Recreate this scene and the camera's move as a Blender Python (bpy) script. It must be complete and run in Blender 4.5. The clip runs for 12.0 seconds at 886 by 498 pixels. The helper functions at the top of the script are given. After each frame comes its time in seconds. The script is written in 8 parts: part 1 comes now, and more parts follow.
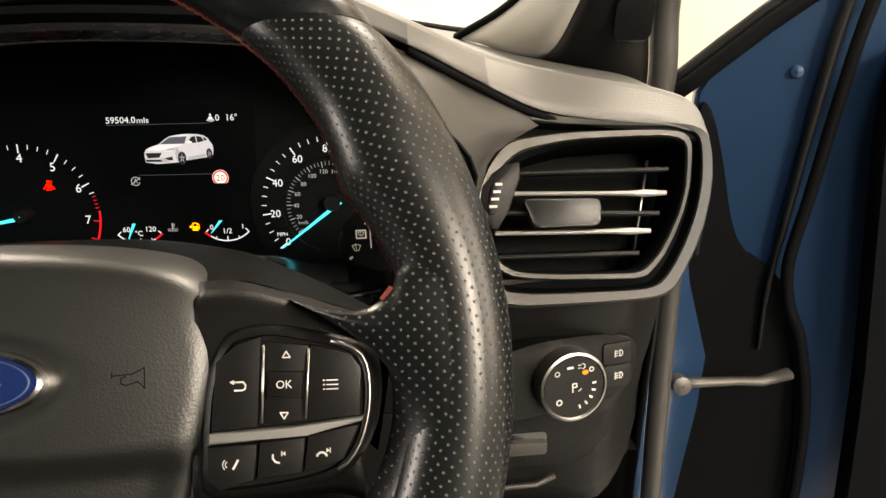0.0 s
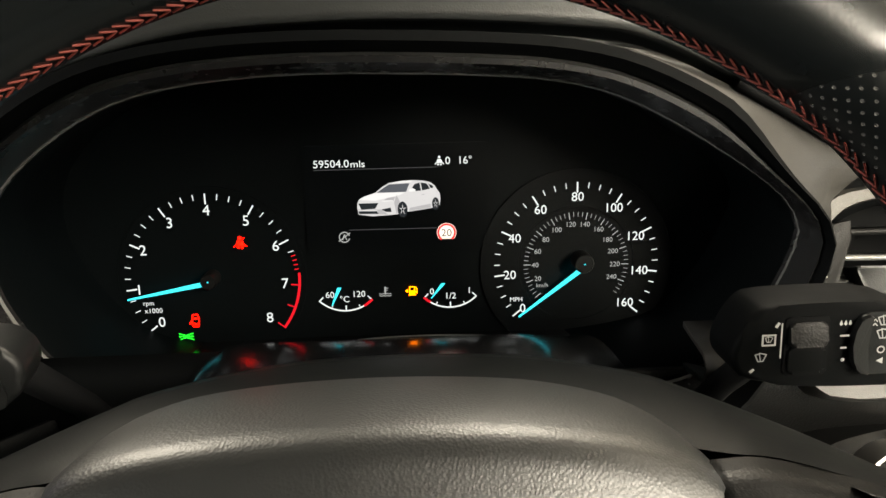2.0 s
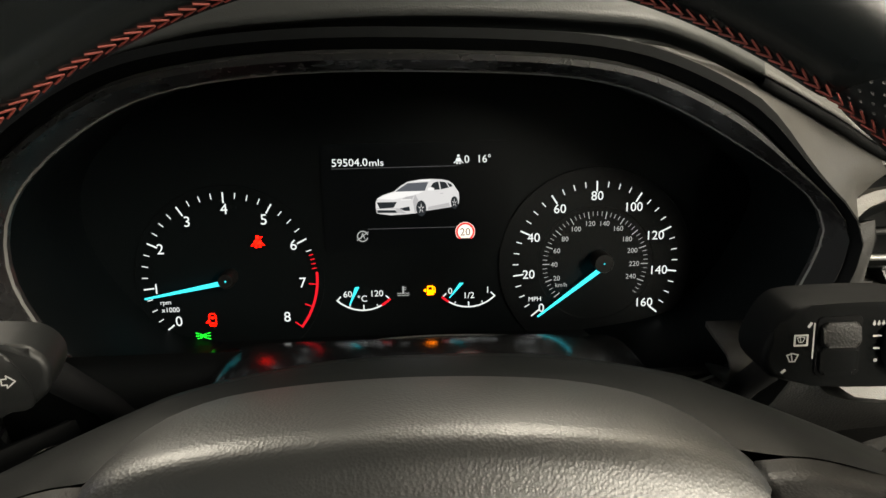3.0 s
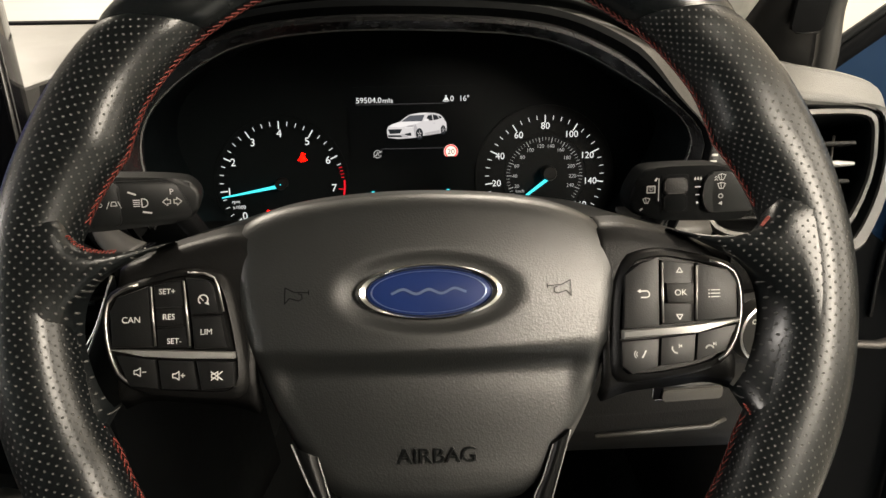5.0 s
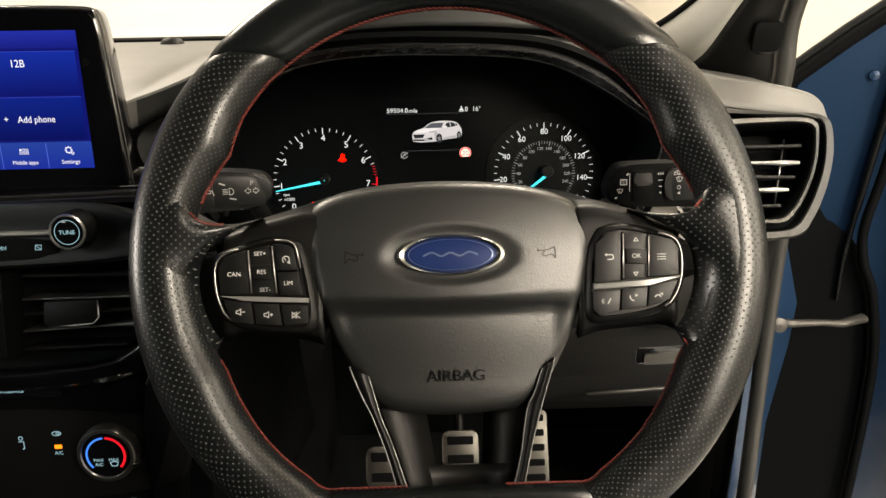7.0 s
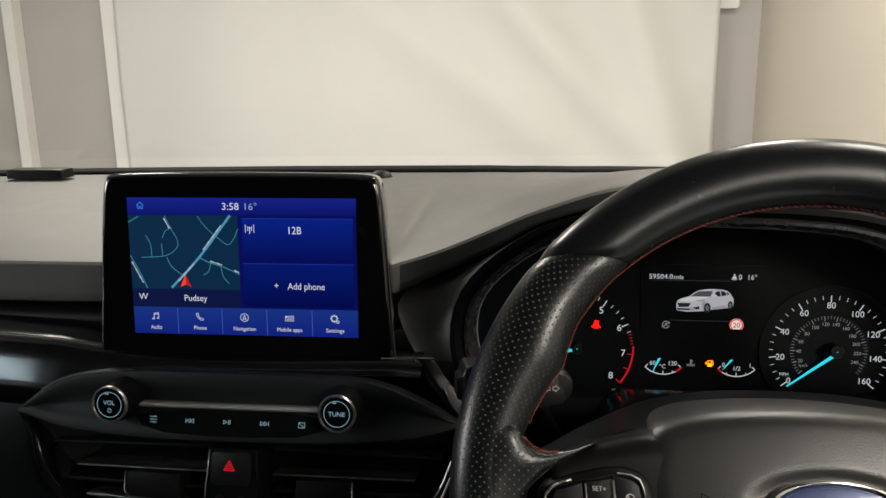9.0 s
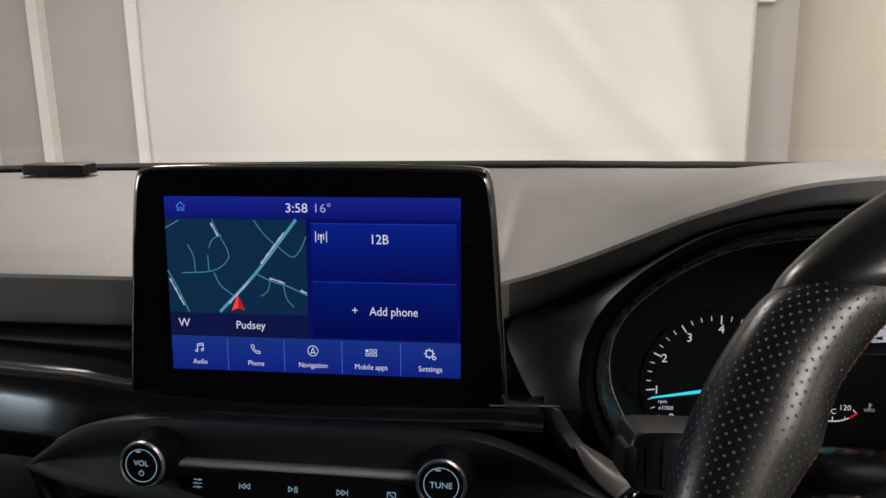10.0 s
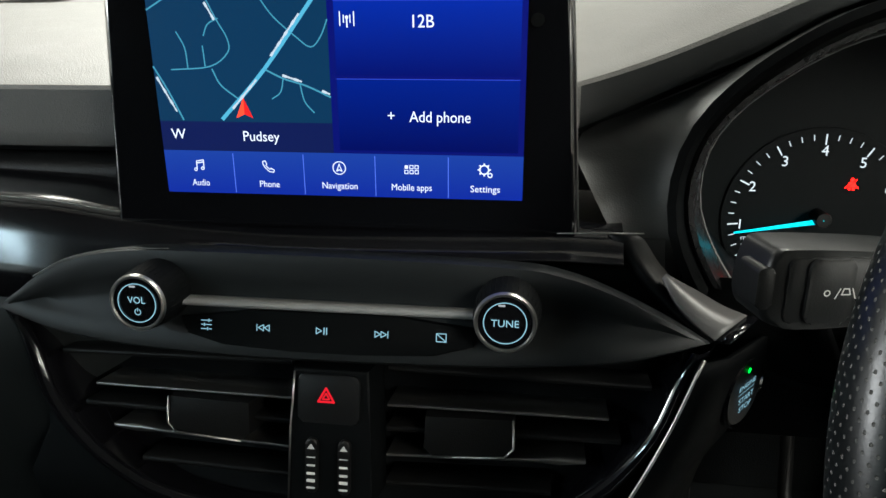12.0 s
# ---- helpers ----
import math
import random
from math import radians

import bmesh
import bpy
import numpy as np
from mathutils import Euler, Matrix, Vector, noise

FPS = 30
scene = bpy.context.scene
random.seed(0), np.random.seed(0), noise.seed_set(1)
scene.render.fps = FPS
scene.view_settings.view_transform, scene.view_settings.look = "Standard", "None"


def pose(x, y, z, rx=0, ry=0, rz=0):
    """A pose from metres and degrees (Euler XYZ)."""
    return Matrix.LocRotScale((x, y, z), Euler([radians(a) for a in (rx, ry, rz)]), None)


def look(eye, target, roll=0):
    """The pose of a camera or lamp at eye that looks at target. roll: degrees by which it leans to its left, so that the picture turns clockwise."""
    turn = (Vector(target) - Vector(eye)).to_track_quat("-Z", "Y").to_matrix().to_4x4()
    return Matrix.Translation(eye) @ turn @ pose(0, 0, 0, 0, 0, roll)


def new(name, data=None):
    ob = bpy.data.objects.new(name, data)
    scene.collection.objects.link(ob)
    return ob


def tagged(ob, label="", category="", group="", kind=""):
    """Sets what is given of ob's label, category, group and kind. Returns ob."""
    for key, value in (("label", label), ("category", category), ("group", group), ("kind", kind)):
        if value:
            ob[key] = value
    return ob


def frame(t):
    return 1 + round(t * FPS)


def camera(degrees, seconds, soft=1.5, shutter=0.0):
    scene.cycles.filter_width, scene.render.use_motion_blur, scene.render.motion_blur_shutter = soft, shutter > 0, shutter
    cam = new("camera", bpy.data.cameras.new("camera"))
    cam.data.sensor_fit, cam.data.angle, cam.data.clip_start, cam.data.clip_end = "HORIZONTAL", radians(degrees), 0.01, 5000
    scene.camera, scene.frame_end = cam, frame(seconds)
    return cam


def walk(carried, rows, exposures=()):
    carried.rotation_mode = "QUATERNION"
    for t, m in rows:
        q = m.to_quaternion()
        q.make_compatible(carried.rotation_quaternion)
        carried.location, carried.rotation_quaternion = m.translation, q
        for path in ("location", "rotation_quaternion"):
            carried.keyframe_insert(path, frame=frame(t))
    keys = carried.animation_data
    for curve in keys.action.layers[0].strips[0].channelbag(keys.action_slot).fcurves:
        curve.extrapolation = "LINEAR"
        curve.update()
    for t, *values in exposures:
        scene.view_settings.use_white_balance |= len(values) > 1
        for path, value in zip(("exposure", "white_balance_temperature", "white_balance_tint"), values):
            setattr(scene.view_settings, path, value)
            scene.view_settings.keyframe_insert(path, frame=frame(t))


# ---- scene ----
cam = camera(63.4, 12.0)
METRES, EYE, TILT, LEAN, TURN = 0.96, 1.05, -19.0, 1.0, -2.5
ROWS = [
    (0.0, 0.0, 0.0, 0.0, -0.0, 0.0, -0.0),
    (0.5, -0.0539, -0.0235, 0.0138, 0.06, -0.08, 0.04),
    (1.0, -0.1088, 0.0029, 0.0257, 0.04, -0.12, 0.06),
    (1.5, -0.144, 0.0491, 0.0369, 0.02, -0.21, 0.11),
    (2.0, -0.1608, 0.0905, 0.0415, 0.05, -0.04, 0.1),
    (2.5, -0.1665, 0.1067, 0.0451, 0.22, -0.01, 0.08),
    (4.5, -0.1725, -0.0275, -0.0032, 0.15, -0.16, -0.13),
    (5.0, -0.1642, -0.0738, -0.0277, 0.11, -0.12, -0.16),
    (5.5, -0.1603, -0.1206, -0.0396, 0.09, -0.11, -0.19),
    (6.0, -0.1603, -0.1637, -0.0478, 0.21, -0.07, -0.23),
    (6.5, -0.1613, -0.1847, -0.0533, 0.35, -0.02, -0.31),
    (8.5, -0.2577, -0.1983, 0.0102, 6.82, 6.08, -2.57),
    (9.0, -0.3129, -0.151, 0.0276, 9.02, 6.86, -3.23),
    (9.5, -0.3709, -0.0922, 0.0387, 9.92, 6.99, -3.57),
    (10.0, -0.3988, -0.0373, 0.048, 10.44, 6.74, -3.62),
    (10.5, -0.4231, -0.0049, 0.0434, 10.4, 6.42, -3.59),
    (11.0, -0.4325, 0.0138, 0.0362, 10.39, 3.48, -3.48),
    (11.5, -0.4352, 0.0275, 0.0267, 10.5, 0.01, -3.52),
    (12.0, -0.4396, 0.0425, 0.0163, 10.53, -3.32, -3.54),
]
path = [(t, pose(0, 0, EYE, TILT, LEAN, TURN) @ pose(METRES * x, METRES * y, METRES * z, 90 + pitch, roll, yaw)) for t, x, y, z, yaw, pitch, roll in ROWS]
# rows at the edges of the gaps
path += [
    (4.3, look((-0.168, -0.001, 1.063), (-0.101, 1.888, 0.410), -1.0)),
    (6.7, look((-0.164, -0.181, 1.063), (-0.114, 1.710, 0.412), -1.0)),
    (8.3, look((-0.236, -0.175, 1.126), (-0.353, 1.762, 0.642), -0.8)),
]
EXPOSURES = [(0.0, 1.12, 7250, 15), (1.0, 1.16, 7150, 14), (2.5, 1.14, 6800, 8), (4.3, 1.0, 6850, 12), (6.7, 1.0, 7100, 13), (8.3, 0.55, 6800, 9), (9.0, 0.12, 6380, 12), (9.5, 0.1, 6330, 18), (10.5, 0.2, 6250, 19), (11.0, 0.36, 6200, 17), (11.5, 1.0, 6000, 11), (12.0, 1.05, 6000, 6)]
walk(cam, sorted(path, key=lambda r: r[0]), EXPOSURES)

# world, lamps, exposure
world = bpy.data.worlds.new("World")
world.use_nodes = True
world.node_tree.nodes["Background"].inputs[0].default_value = (0.9, 0.88, 0.82, 1)
world.node_tree.nodes["Background"].inputs[1].default_value = 0.02
scene.world = world
WARM = (1.0, 0.93, 0.80)
COOL = (0.74, 0.94, 1.0)


def area_lamp(name, at, target, sx, sy, watts, tone=WARM):
    data = bpy.data.lights.new(name, "AREA")
    data.shape, data.size, data.size_y, data.energy, data.color = "RECTANGLE", sx, sy, watts, tone
    ob = new(name, data)
    ob.matrix_world = look(at, target)
    return ob


CEIL = 3.3
LAMPS = [(-2.3, 2.9, 80), (0.6, 2.9, 58), (-4.4, -3.5, 55), (1.1, 0.8, 55), (0.0, -2.8, 50)]
for lx, ly, watts in LAMPS:
    area_lamp("ceiling_lamp", (lx, ly, CEIL - 0.06), (lx, ly, 0), 0.5, 1.6, watts, WARM if lx > 0.5 or ly > 2 else COOL)


# panels added out of view, lighting the wheel: y, height, width, watts
ADDED_WALL_LIGHTS = [(-1.65, 2.0, 1.2, 95), (-0.05, 1.45, 1.2, 14)]
for wy, wz, ww, watts in ADDED_WALL_LIGHTS:
    area_lamp("added_wall_lamp", (1.42, wy, wz), (0.0, wy + 1.0, wz - 0.6), ww, 0.8, watts)


# unseen lamp added on the left to brighten rim and gloss band
area_lamp("added_wall_lamp", (-5.40, -0.4, 1.75), (-0.2, 0.2, 1.0), 2.0, 0.9, 90, (1.0, 0.97, 0.93))
# unseen lamp added at the rear for highlights on the left rim
area_lamp("added_wall_lamp", (-1.9, -4.92, 2.0), (-0.2, 0.2, 0.85), 0.8, 0.5, 17, COOL)


# ---------------------------------------------------------------- materials
def nodes_of(name):
    m = bpy.data.materials.new(name)
    m.use_nodes = True
    nt = m.node_tree
    return m, nt, nt.nodes["Principled BSDF"]


def mat(name, col, rough=0.5, metal=0.0, vary=0.15, vscale=9.0, grain=0.0, gscale=900.0, coat=0.0, spec=0.5, rvary=0.1):
    """A surface with two scales of variation: slow blotches in tone and gloss, and a fine grain in relief."""
    m, nt, b = nodes_of(name)
    tc = nt.nodes.new("ShaderNodeTexCoord")
    n1 = nt.nodes.new("ShaderNodeTexNoise")
    n1.inputs["Scale"].default_value, n1.inputs["Detail"].default_value = vscale, 6
    nt.links.new(tc.outputs["Object"], n1.inputs["Vector"])
    mr = nt.nodes.new("ShaderNodeMapRange")
    mr.inputs["To Min"].default_value, mr.inputs["To Max"].default_value = 1 - vary, 1 + vary
    nt.links.new(n1.outputs["Fac"], mr.inputs["Value"])
    mul = nt.nodes.new("ShaderNodeMix")
    mul.data_type, mul.blend_type = "RGBA", "MULTIPLY"
    mul.inputs["Factor"].default_value = 1
    mul.inputs["A"].default_value = (*col, 1)
    nt.links.new(mr.outputs["Result"], mul.inputs["B"])
    nt.links.new(mul.outputs["Result"], b.inputs["Base Color"])
    n2 = nt.nodes.new("ShaderNodeTexNoise")
    n2.inputs["Scale"].default_value, n2.inputs["Detail"].default_value = vscale * 6, 4
    nt.links.new(tc.outputs["Object"], n2.inputs["Vector"])
    rr = nt.nodes.new("ShaderNodeMapRange")
    rr.inputs["To Min"].default_value, rr.inputs["To Max"].default_value = rough * (1 - rvary), rough * (1 + rvary)
    nt.links.new(n2.outputs["Fac"], rr.inputs["Value"])
    nt.links.new(rr.outputs["Result"], b.inputs["Roughness"])
    b.inputs["Metallic"].default_value = metal
    b.inputs["Specular IOR Level"].default_value = spec
    b.inputs["Coat Weight"].default_value = coat
    b.inputs["Coat Roughness"].default_value = 0.06
    if grain:
        v = nt.nodes.new("ShaderNodeTexVoronoi")
        v.inputs["Scale"].default_value = gscale
        nt.links.new(tc.outputs["Object"], v.inputs["Vector"])
        bp = nt.nodes.new("ShaderNodeBump")
        bp.inputs["Strength"].default_value, bp.inputs["Distance"].default_value = grain, 0.0006
        nt.links.new(v.outputs["Distance"], bp.inputs["Height"])
        nt.links.new(bp.outputs["Normal"], b.inputs["Normal"])
    return m


def glow(name, col, strength=1.0, rough=0.4):
    m, nt, b = nodes_of(name)
    b.inputs["Base Color"].default_value = (*[c * 0.04 for c in col], 1)
    b.inputs["Specular IOR Level"].default_value = 0.1
    b.inputs["Roughness"].default_value = rough
    b.inputs["Emission Color"].default_value = (*col, 1)
    b.inputs["Emission Strength"].default_value = strength
    return m


def perforated(name, col, hole, pu, pv, rad):
    """Leather with staggered rows of punched holes laid out in metres on the UV map."""
    m = mat(name, col, 0.30, 0, 0.2, 30, 0.03, 1100, spec=0.42)
    nt = m.node_tree
    b = nt.nodes["Principled BSDF"]

    def math_node(op, a, bb=None):
        n = nt.nodes.new("ShaderNodeMath")
        n.operation = op
        for i, v in enumerate((a, bb)):
            if v is None:
                continue
            if isinstance(v, (int, float)):
                n.inputs[i].default_value = v
            else:
                nt.links.new(v, n.inputs[i])
        return n.outputs[0]

    uv = nt.nodes.new("ShaderNodeUVMap")
    sp = nt.nodes.new("ShaderNodeSeparateXYZ")
    nt.links.new(uv.outputs["UV"], sp.inputs[0])
    v = math_node("DIVIDE", sp.outputs[1], pv)
    row = math_node("FLOOR", v)
    u = math_node("ADD", math_node("DIVIDE", sp.outputs[0], pu), math_node("MULTIPLY", row, 0.5))
    fu = math_node("MULTIPLY", math_node("SUBTRACT", math_node("FRACT", u), 0.5), pu)
    fv = math_node("MULTIPLY", math_node("SUBTRACT", math_node("FRACT", v), 0.5), pv)
    d = math_node("SQRT", math_node("ADD", math_node("MULTIPLY", fu, fu), math_node("MULTIPLY", fv, fv)))
    ramp = nt.nodes.new("ShaderNodeMapRange")
    ramp.interpolation_type = "SMOOTHSTEP"
    ramp.inputs["From Min"].default_value, ramp.inputs["From Max"].default_value = rad * 0.75, rad * 1.25
    ramp.inputs["To Min"].default_value, ramp.inputs["To Max"].default_value = 1, 0
    nt.links.new(d, ramp.inputs["Value"])
    mix = nt.nodes.new("ShaderNodeMix")
    mix.data_type = "RGBA"
    nt.links.new(ramp.outputs["Result"], mix.inputs["Factor"])
    old = b.inputs["Base Color"].links[0].from_socket
    nt.links.new(old, mix.inputs["A"])
    mix.inputs["B"].default_value = (*hole, 1)
    nt.links.new(mix.outputs["Result"], b.inputs["Base Color"])
    rm = nt.nodes.new("ShaderNodeMix")
    nt.links.new(ramp.outputs["Result"], rm.inputs["Factor"])
    nt.links.new(b.inputs["Roughness"].links[0].from_socket, rm.inputs["A"])
    rm.inputs["B"].default_value = 0.9
    nt.links.new(rm.outputs["Result"], b.inputs["Roughness"])
    bp = nt.nodes.new("ShaderNodeBump")
    bp.inputs["Strength"].default_value, bp.inputs["Distance"].default_value = 0.6, 0.0006
    bp.invert = True
    nt.links.new(ramp.outputs["Result"], bp.inputs["Height"])
    nt.links.new(b.inputs["Normal"].links[0].from_socket, bp.inputs["Normal"])
    nt.links.new(bp.outputs["Normal"], b.inputs["Normal"])
    return m


def pane_glass(name, tint=(1, 1, 1), ior=1.28):
    """Thin clear sheet: lets light straight through, mirrors by Fresnel."""
    m, nt, b = nodes_of(name)
    nt.nodes.remove(b)
    out = nt.nodes["Material Output"]
    tr, gl, mx, fr = (nt.nodes.new("ShaderNode" + k) for k in ("BsdfTransparent", "BsdfGlossy", "MixShader", "Fresnel"))
    tr.inputs[0].default_value = (*tint, 1)
    gl.inputs["Roughness"].default_value = 0.02
    fr.inputs["IOR"].default_value = ior
    nt.links.new(fr.outputs[0], mx.inputs[0])
    nt.links.new(tr.outputs[0], mx.inputs[1])
    nt.links.new(gl.outputs[0], mx.inputs[2])
    nt.links.new(mx.outputs[0], out.inputs[0])
    return m


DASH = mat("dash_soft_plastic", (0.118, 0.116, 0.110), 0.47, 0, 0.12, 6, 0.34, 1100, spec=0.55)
PAD = mat("airbag_plastic", (0.0068, 0.0076, 0.0076), 0.41, 0, 0.12, 12, 0.14, 1200, spec=0.85, rvary=0.05)
LOWER = mat("lower_dash_plastic", (0.0065, 0.0065, 0.0065), 0.50, 0, 0.15, 8, 0.25, 800, spec=0.2)
FASCIA = mat("satin_grey_plastic", (0.036, 0.0345, 0.032), 0.42, 0.0, 0.1, 10, 0.15, 1200)
# dash plastic darkened by half for the band's half-shaded stretch
DASH_SHADED = mat("dash_shaded_plastic", (0.058, 0.0565, 0.053), 0.47, 0, 0.12, 6, 0.34, 1100)
FRAME = mat("satin_frame_grey", (0.062, 0.059, 0.054), 0.40, 0.25, 0.08, 20, 0.15, 1200)
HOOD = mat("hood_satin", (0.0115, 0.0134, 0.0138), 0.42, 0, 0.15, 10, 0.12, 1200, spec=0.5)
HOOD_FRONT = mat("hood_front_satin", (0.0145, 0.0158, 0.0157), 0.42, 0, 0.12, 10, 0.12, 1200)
PANEL = mat("panel_satin", (0.0058, 0.0070, 0.0076), 0.44, 0, 0.12, 20, 0.05, 1500, spec=0.30)
HUB = mat("hub_plastic", (0.0036, 0.0043, 0.0045), 0.38, 0, 0.12, 14, 0.04, 1500, spec=0.13)
STALK = mat("stalk_plastic", (0.0052, 0.0058, 0.0061), 0.42, 0, 0.12, 30, 0.05, 1500, spec=0.3)
SATIN = mat("satin_black_plastic", (0.005, 0.005, 0.005), 0.40, 0, 0.15, 14, 0.15, 1200, spec=0.18)
MATT = mat("matt_black_plastic", (0.0018, 0.0022, 0.0025), 0.6, 0, 0.2, 14, spec=0.06)
GLOSS = mat("piano_black", (0.004, 0.004, 0.005), 0.10, 0, 0.1, 20, coat=0.8)
BAND = mat("band_black", (0.004, 0.004, 0.005), 0.17, 0, 0.1, 20, spec=0.5)
FRONT_GLASS = mat("coated_screen_glass", (0.003, 0.0032, 0.004), 0.13, 0, 0.1, 20, spec=0.22)
BEZEL = mat("bezel_black", (0.012, 0.012, 0.0125), 0.27, 0, 0.1, 20, spec=0.5)
SATIN_EDGE = mat("satin_bezel_edge", (0.030, 0.030, 0.030), 0.32, 0.2, 0.1, 40)
LEDGE = mat("ledge_black", (0.003, 0.003, 0.0035), 0.20, 0, 0.1, 20, spec=0.7)
BEZEL_GLINT = mat("bezel_glint_grey", (0.13, 0.13, 0.127), 0.42, 0.0, 0.08, 40)
BLADE = mat("blade_satin", (0.003, 0.0033, 0.0036), 0.34, 0, 0.1, 30, spec=0.12)
EDGE = mat("dark_satin_edge", (0.11, 0.11, 0.107), 0.35, 0.6, 0.08, 40)
BUTTON = mat("button_black", (0.0045, 0.0047, 0.0050), 0.42, 0, 0.1, 40, 0.08, 1500, spec=0.3)
STRIP_SILVER = mat("satin_strip_silver", (0.23, 0.23, 0.226), 0.34, 0.35, 0.08, 40)
BLADE_SHEEN = mat("blade_sheen_grey", (0.11, 0.107, 0.106), 0.42, 0.2, 0.08, 40)
CHROME = mat("satin_chrome", (0.62, 0.61, 0.59), 0.22, 1.0, 0.06, 40)
BRUSHED = mat("brushed_silver", (0.42, 0.41, 0.39), 0.34, 1.0, 0.08, 60)
LEATHER = mat("smooth_leather", (0.0043, 0.0054, 0.0059), 0.27, 0, 0.15, 25, 0.02, 1000, spec=0.4, rvary=0.04)
PERF = perforated("perforated_leather", (0.0043, 0.0054, 0.0059), (0.075, 0.074, 0.071), 0.0046, 0.0023, 0.00047)
RED_THREAD = mat("red_thread", (0.15, 0.022, 0.015), 0.7, 0, 0.3, 300)
RUBBER = mat("black_rubber", (0.0020, 0.0022, 0.0026), 0.75, 0, 0.2, 20, spec=0.08)
BLUE_PAINT = mat("blue_metallic_paint", (0.014, 0.040, 0.092), 0.32, 0.35, 0.08, 25, coat=0.7)
HEADLINING = mat("grey_roof_lining", (0.16, 0.158, 0.152), 0.9, 0, 0.08, 30, 0.3, 900)
TRIM_LIGHT = mat("grey_headlining", (0.45, 0.44, 0.40), 0.85, 0, 0.08, 30, 0.3, 900)
BADGE_BLUE = mat("badge_blue", (0.006, 0.020, 0.10), 0.3, 0.2, 0.05, 60, coat=0.5)
BADGE_SILVER = mat("badge_silver", (0.15, 0.19, 0.30), 0.35, 0.6, 0.05, 60)
CARPET = mat("black_carpet", (0.0035, 0.0040, 0.0042), 0.95, 0, 0.4, 60, 0.9, 500, spec=0.05)
STEEL = mat("pedal_steel", (0.12, 0.115, 0.105), 0.45, 1.0, 0.1, 50)
DULL_STEEL = mat("dull_steel", (0.09, 0.085, 0.08), 0.5, 0.8, 0.25, 60)
WALL = mat("white_wall_paint", (0.70, 0.69, 0.66), 0.8, 0, 0.04, 1.2, 0.15, 60)
WALL_CREAM = mat("cream_wall_paint", (0.60, 0.55, 0.47), 0.8, 0, 0.05, 1.2, 0.15, 60)
WALL_GREY = mat("grey_wall_paint", (0.48, 0.455, 0.435), 0.8, 0, 0.05, 1.5, 0.15, 60)
CLOTH = mat("white_curtain_cloth", (0.66, 0.655, 0.63), 0.8, 0, 0.05, 0.9, 0.1, 300)
POST = mat("white_gloss_paint", (0.80, 0.79, 0.76), 0.45, 0, 0.05, 4)
CEILING = mat("grey_ceiling_paint", (0.30, 0.30, 0.29), 0.85, 0, 0.08, 2, 0.1, 50)
FLOOR = mat("grey_floor_paint", (0.52, 0.51, 0.49), 0.4, 0, 0.15, 2, 0.1, 50)
PRINT = mat("white_print", (0.58, 0.575, 0.55), 0.6, 0, 0.05, 60)
PRINT_DIM = mat("grey_print", (0.40, 0.40, 0.39), 0.6, 0, 0.05, 60)
GLASS = pane_glass("clear_glass")
LENS = pane_glass("coated_lens", ior=1.045)
LIT = glow("lit_white", (0.46, 0.49, 0.50), 1.0)
LIT_DIM = glow("lit_grey", (0.26, 0.27, 0.27), 0.8)
LIT_RED = glow("lit_red", (1.0, 0.004, 0.002), 6.0)
LIT_RED_DEEP = glow("lit_deep_red", (0.65, 0.01, 0.02), 0.7)
LIT_ORANGE = glow("lit_orange", (1.0, 0.24, 0.012), 1.1)
LIT_YELLOW = glow("lit_yellow", (1.0, 0.20, 0.002), 4.0)
LIT_GREEN = glow("lit_green", (0.004, 0.85, 0.03), 2.4)
LIT_CYAN = glow("lit_cyan", (0.03, 0.62, 0.74), 1.0)
LIT_ICE = glow("lit_ice_blue", (0.34, 0.60, 0.70), 0.5)
LIT_BLUE = glow("lit_blue", (0.04, 0.20, 0.85), 0.8)
DIAL = mat("dial_black", (0.0012, 0.0021, 0.0025), 0.5, 0, 0.2, 30, spec=0.08)
LCD_BASE = glow("lcd_deep_blue", (0.004, 0.007, 0.16), 0.50)
LCD_MAP = glow("lcd_map_teal", (0.003, 0.020, 0.050), 1.0)
LCD_STRIP = glow("lcd_strip_navy", (0.004, 0.008, 0.055), 0.80)
LCD_ROAD = glow("lcd_road", (0.06, 0.25, 0.36), 1.0)
LCD_ROAD_THIN = glow("lcd_side_road", (0.04, 0.17, 0.24), 1.0)
LCD_TEXT = glow("lcd_text", (0.54, 0.56, 0.64), 1.0)
LCD_NAME = glow("lcd_name", (0.34, 0.38, 0.42), 1.0)
LCD_DIM = glow("lcd_dim_text", (0.25, 0.28, 0.48), 1.0)
LCD_ICON = glow("lcd_icon_blue", (0.04, 0.22, 0.75), 1.0)
LCD_LINE = glow("lcd_line", (0.02, 0.04, 0.36), 1.0)


# ---------------------------------------------------------------- building tools
def frame_at(o, ex, ey):
    """Matrix with x along ex, y along ey (made square to it) and z out of the two."""
    ex = Vector(ex).normalized()
    ez = ex.cross(Vector(ey)).normalized()
    ey = ez.cross(ex)
    m = Matrix((ex, ey, ez)).transposed().to_4x4()
    m.translation = Vector(o)
    return m


def thing(name, label, category, at=(0, 0, 0), kind="", group=""):
    ob = new(name)
    ob.empty_display_size = 0.02
    ob.location = at
    return tagged(ob, label, category, group, kind)


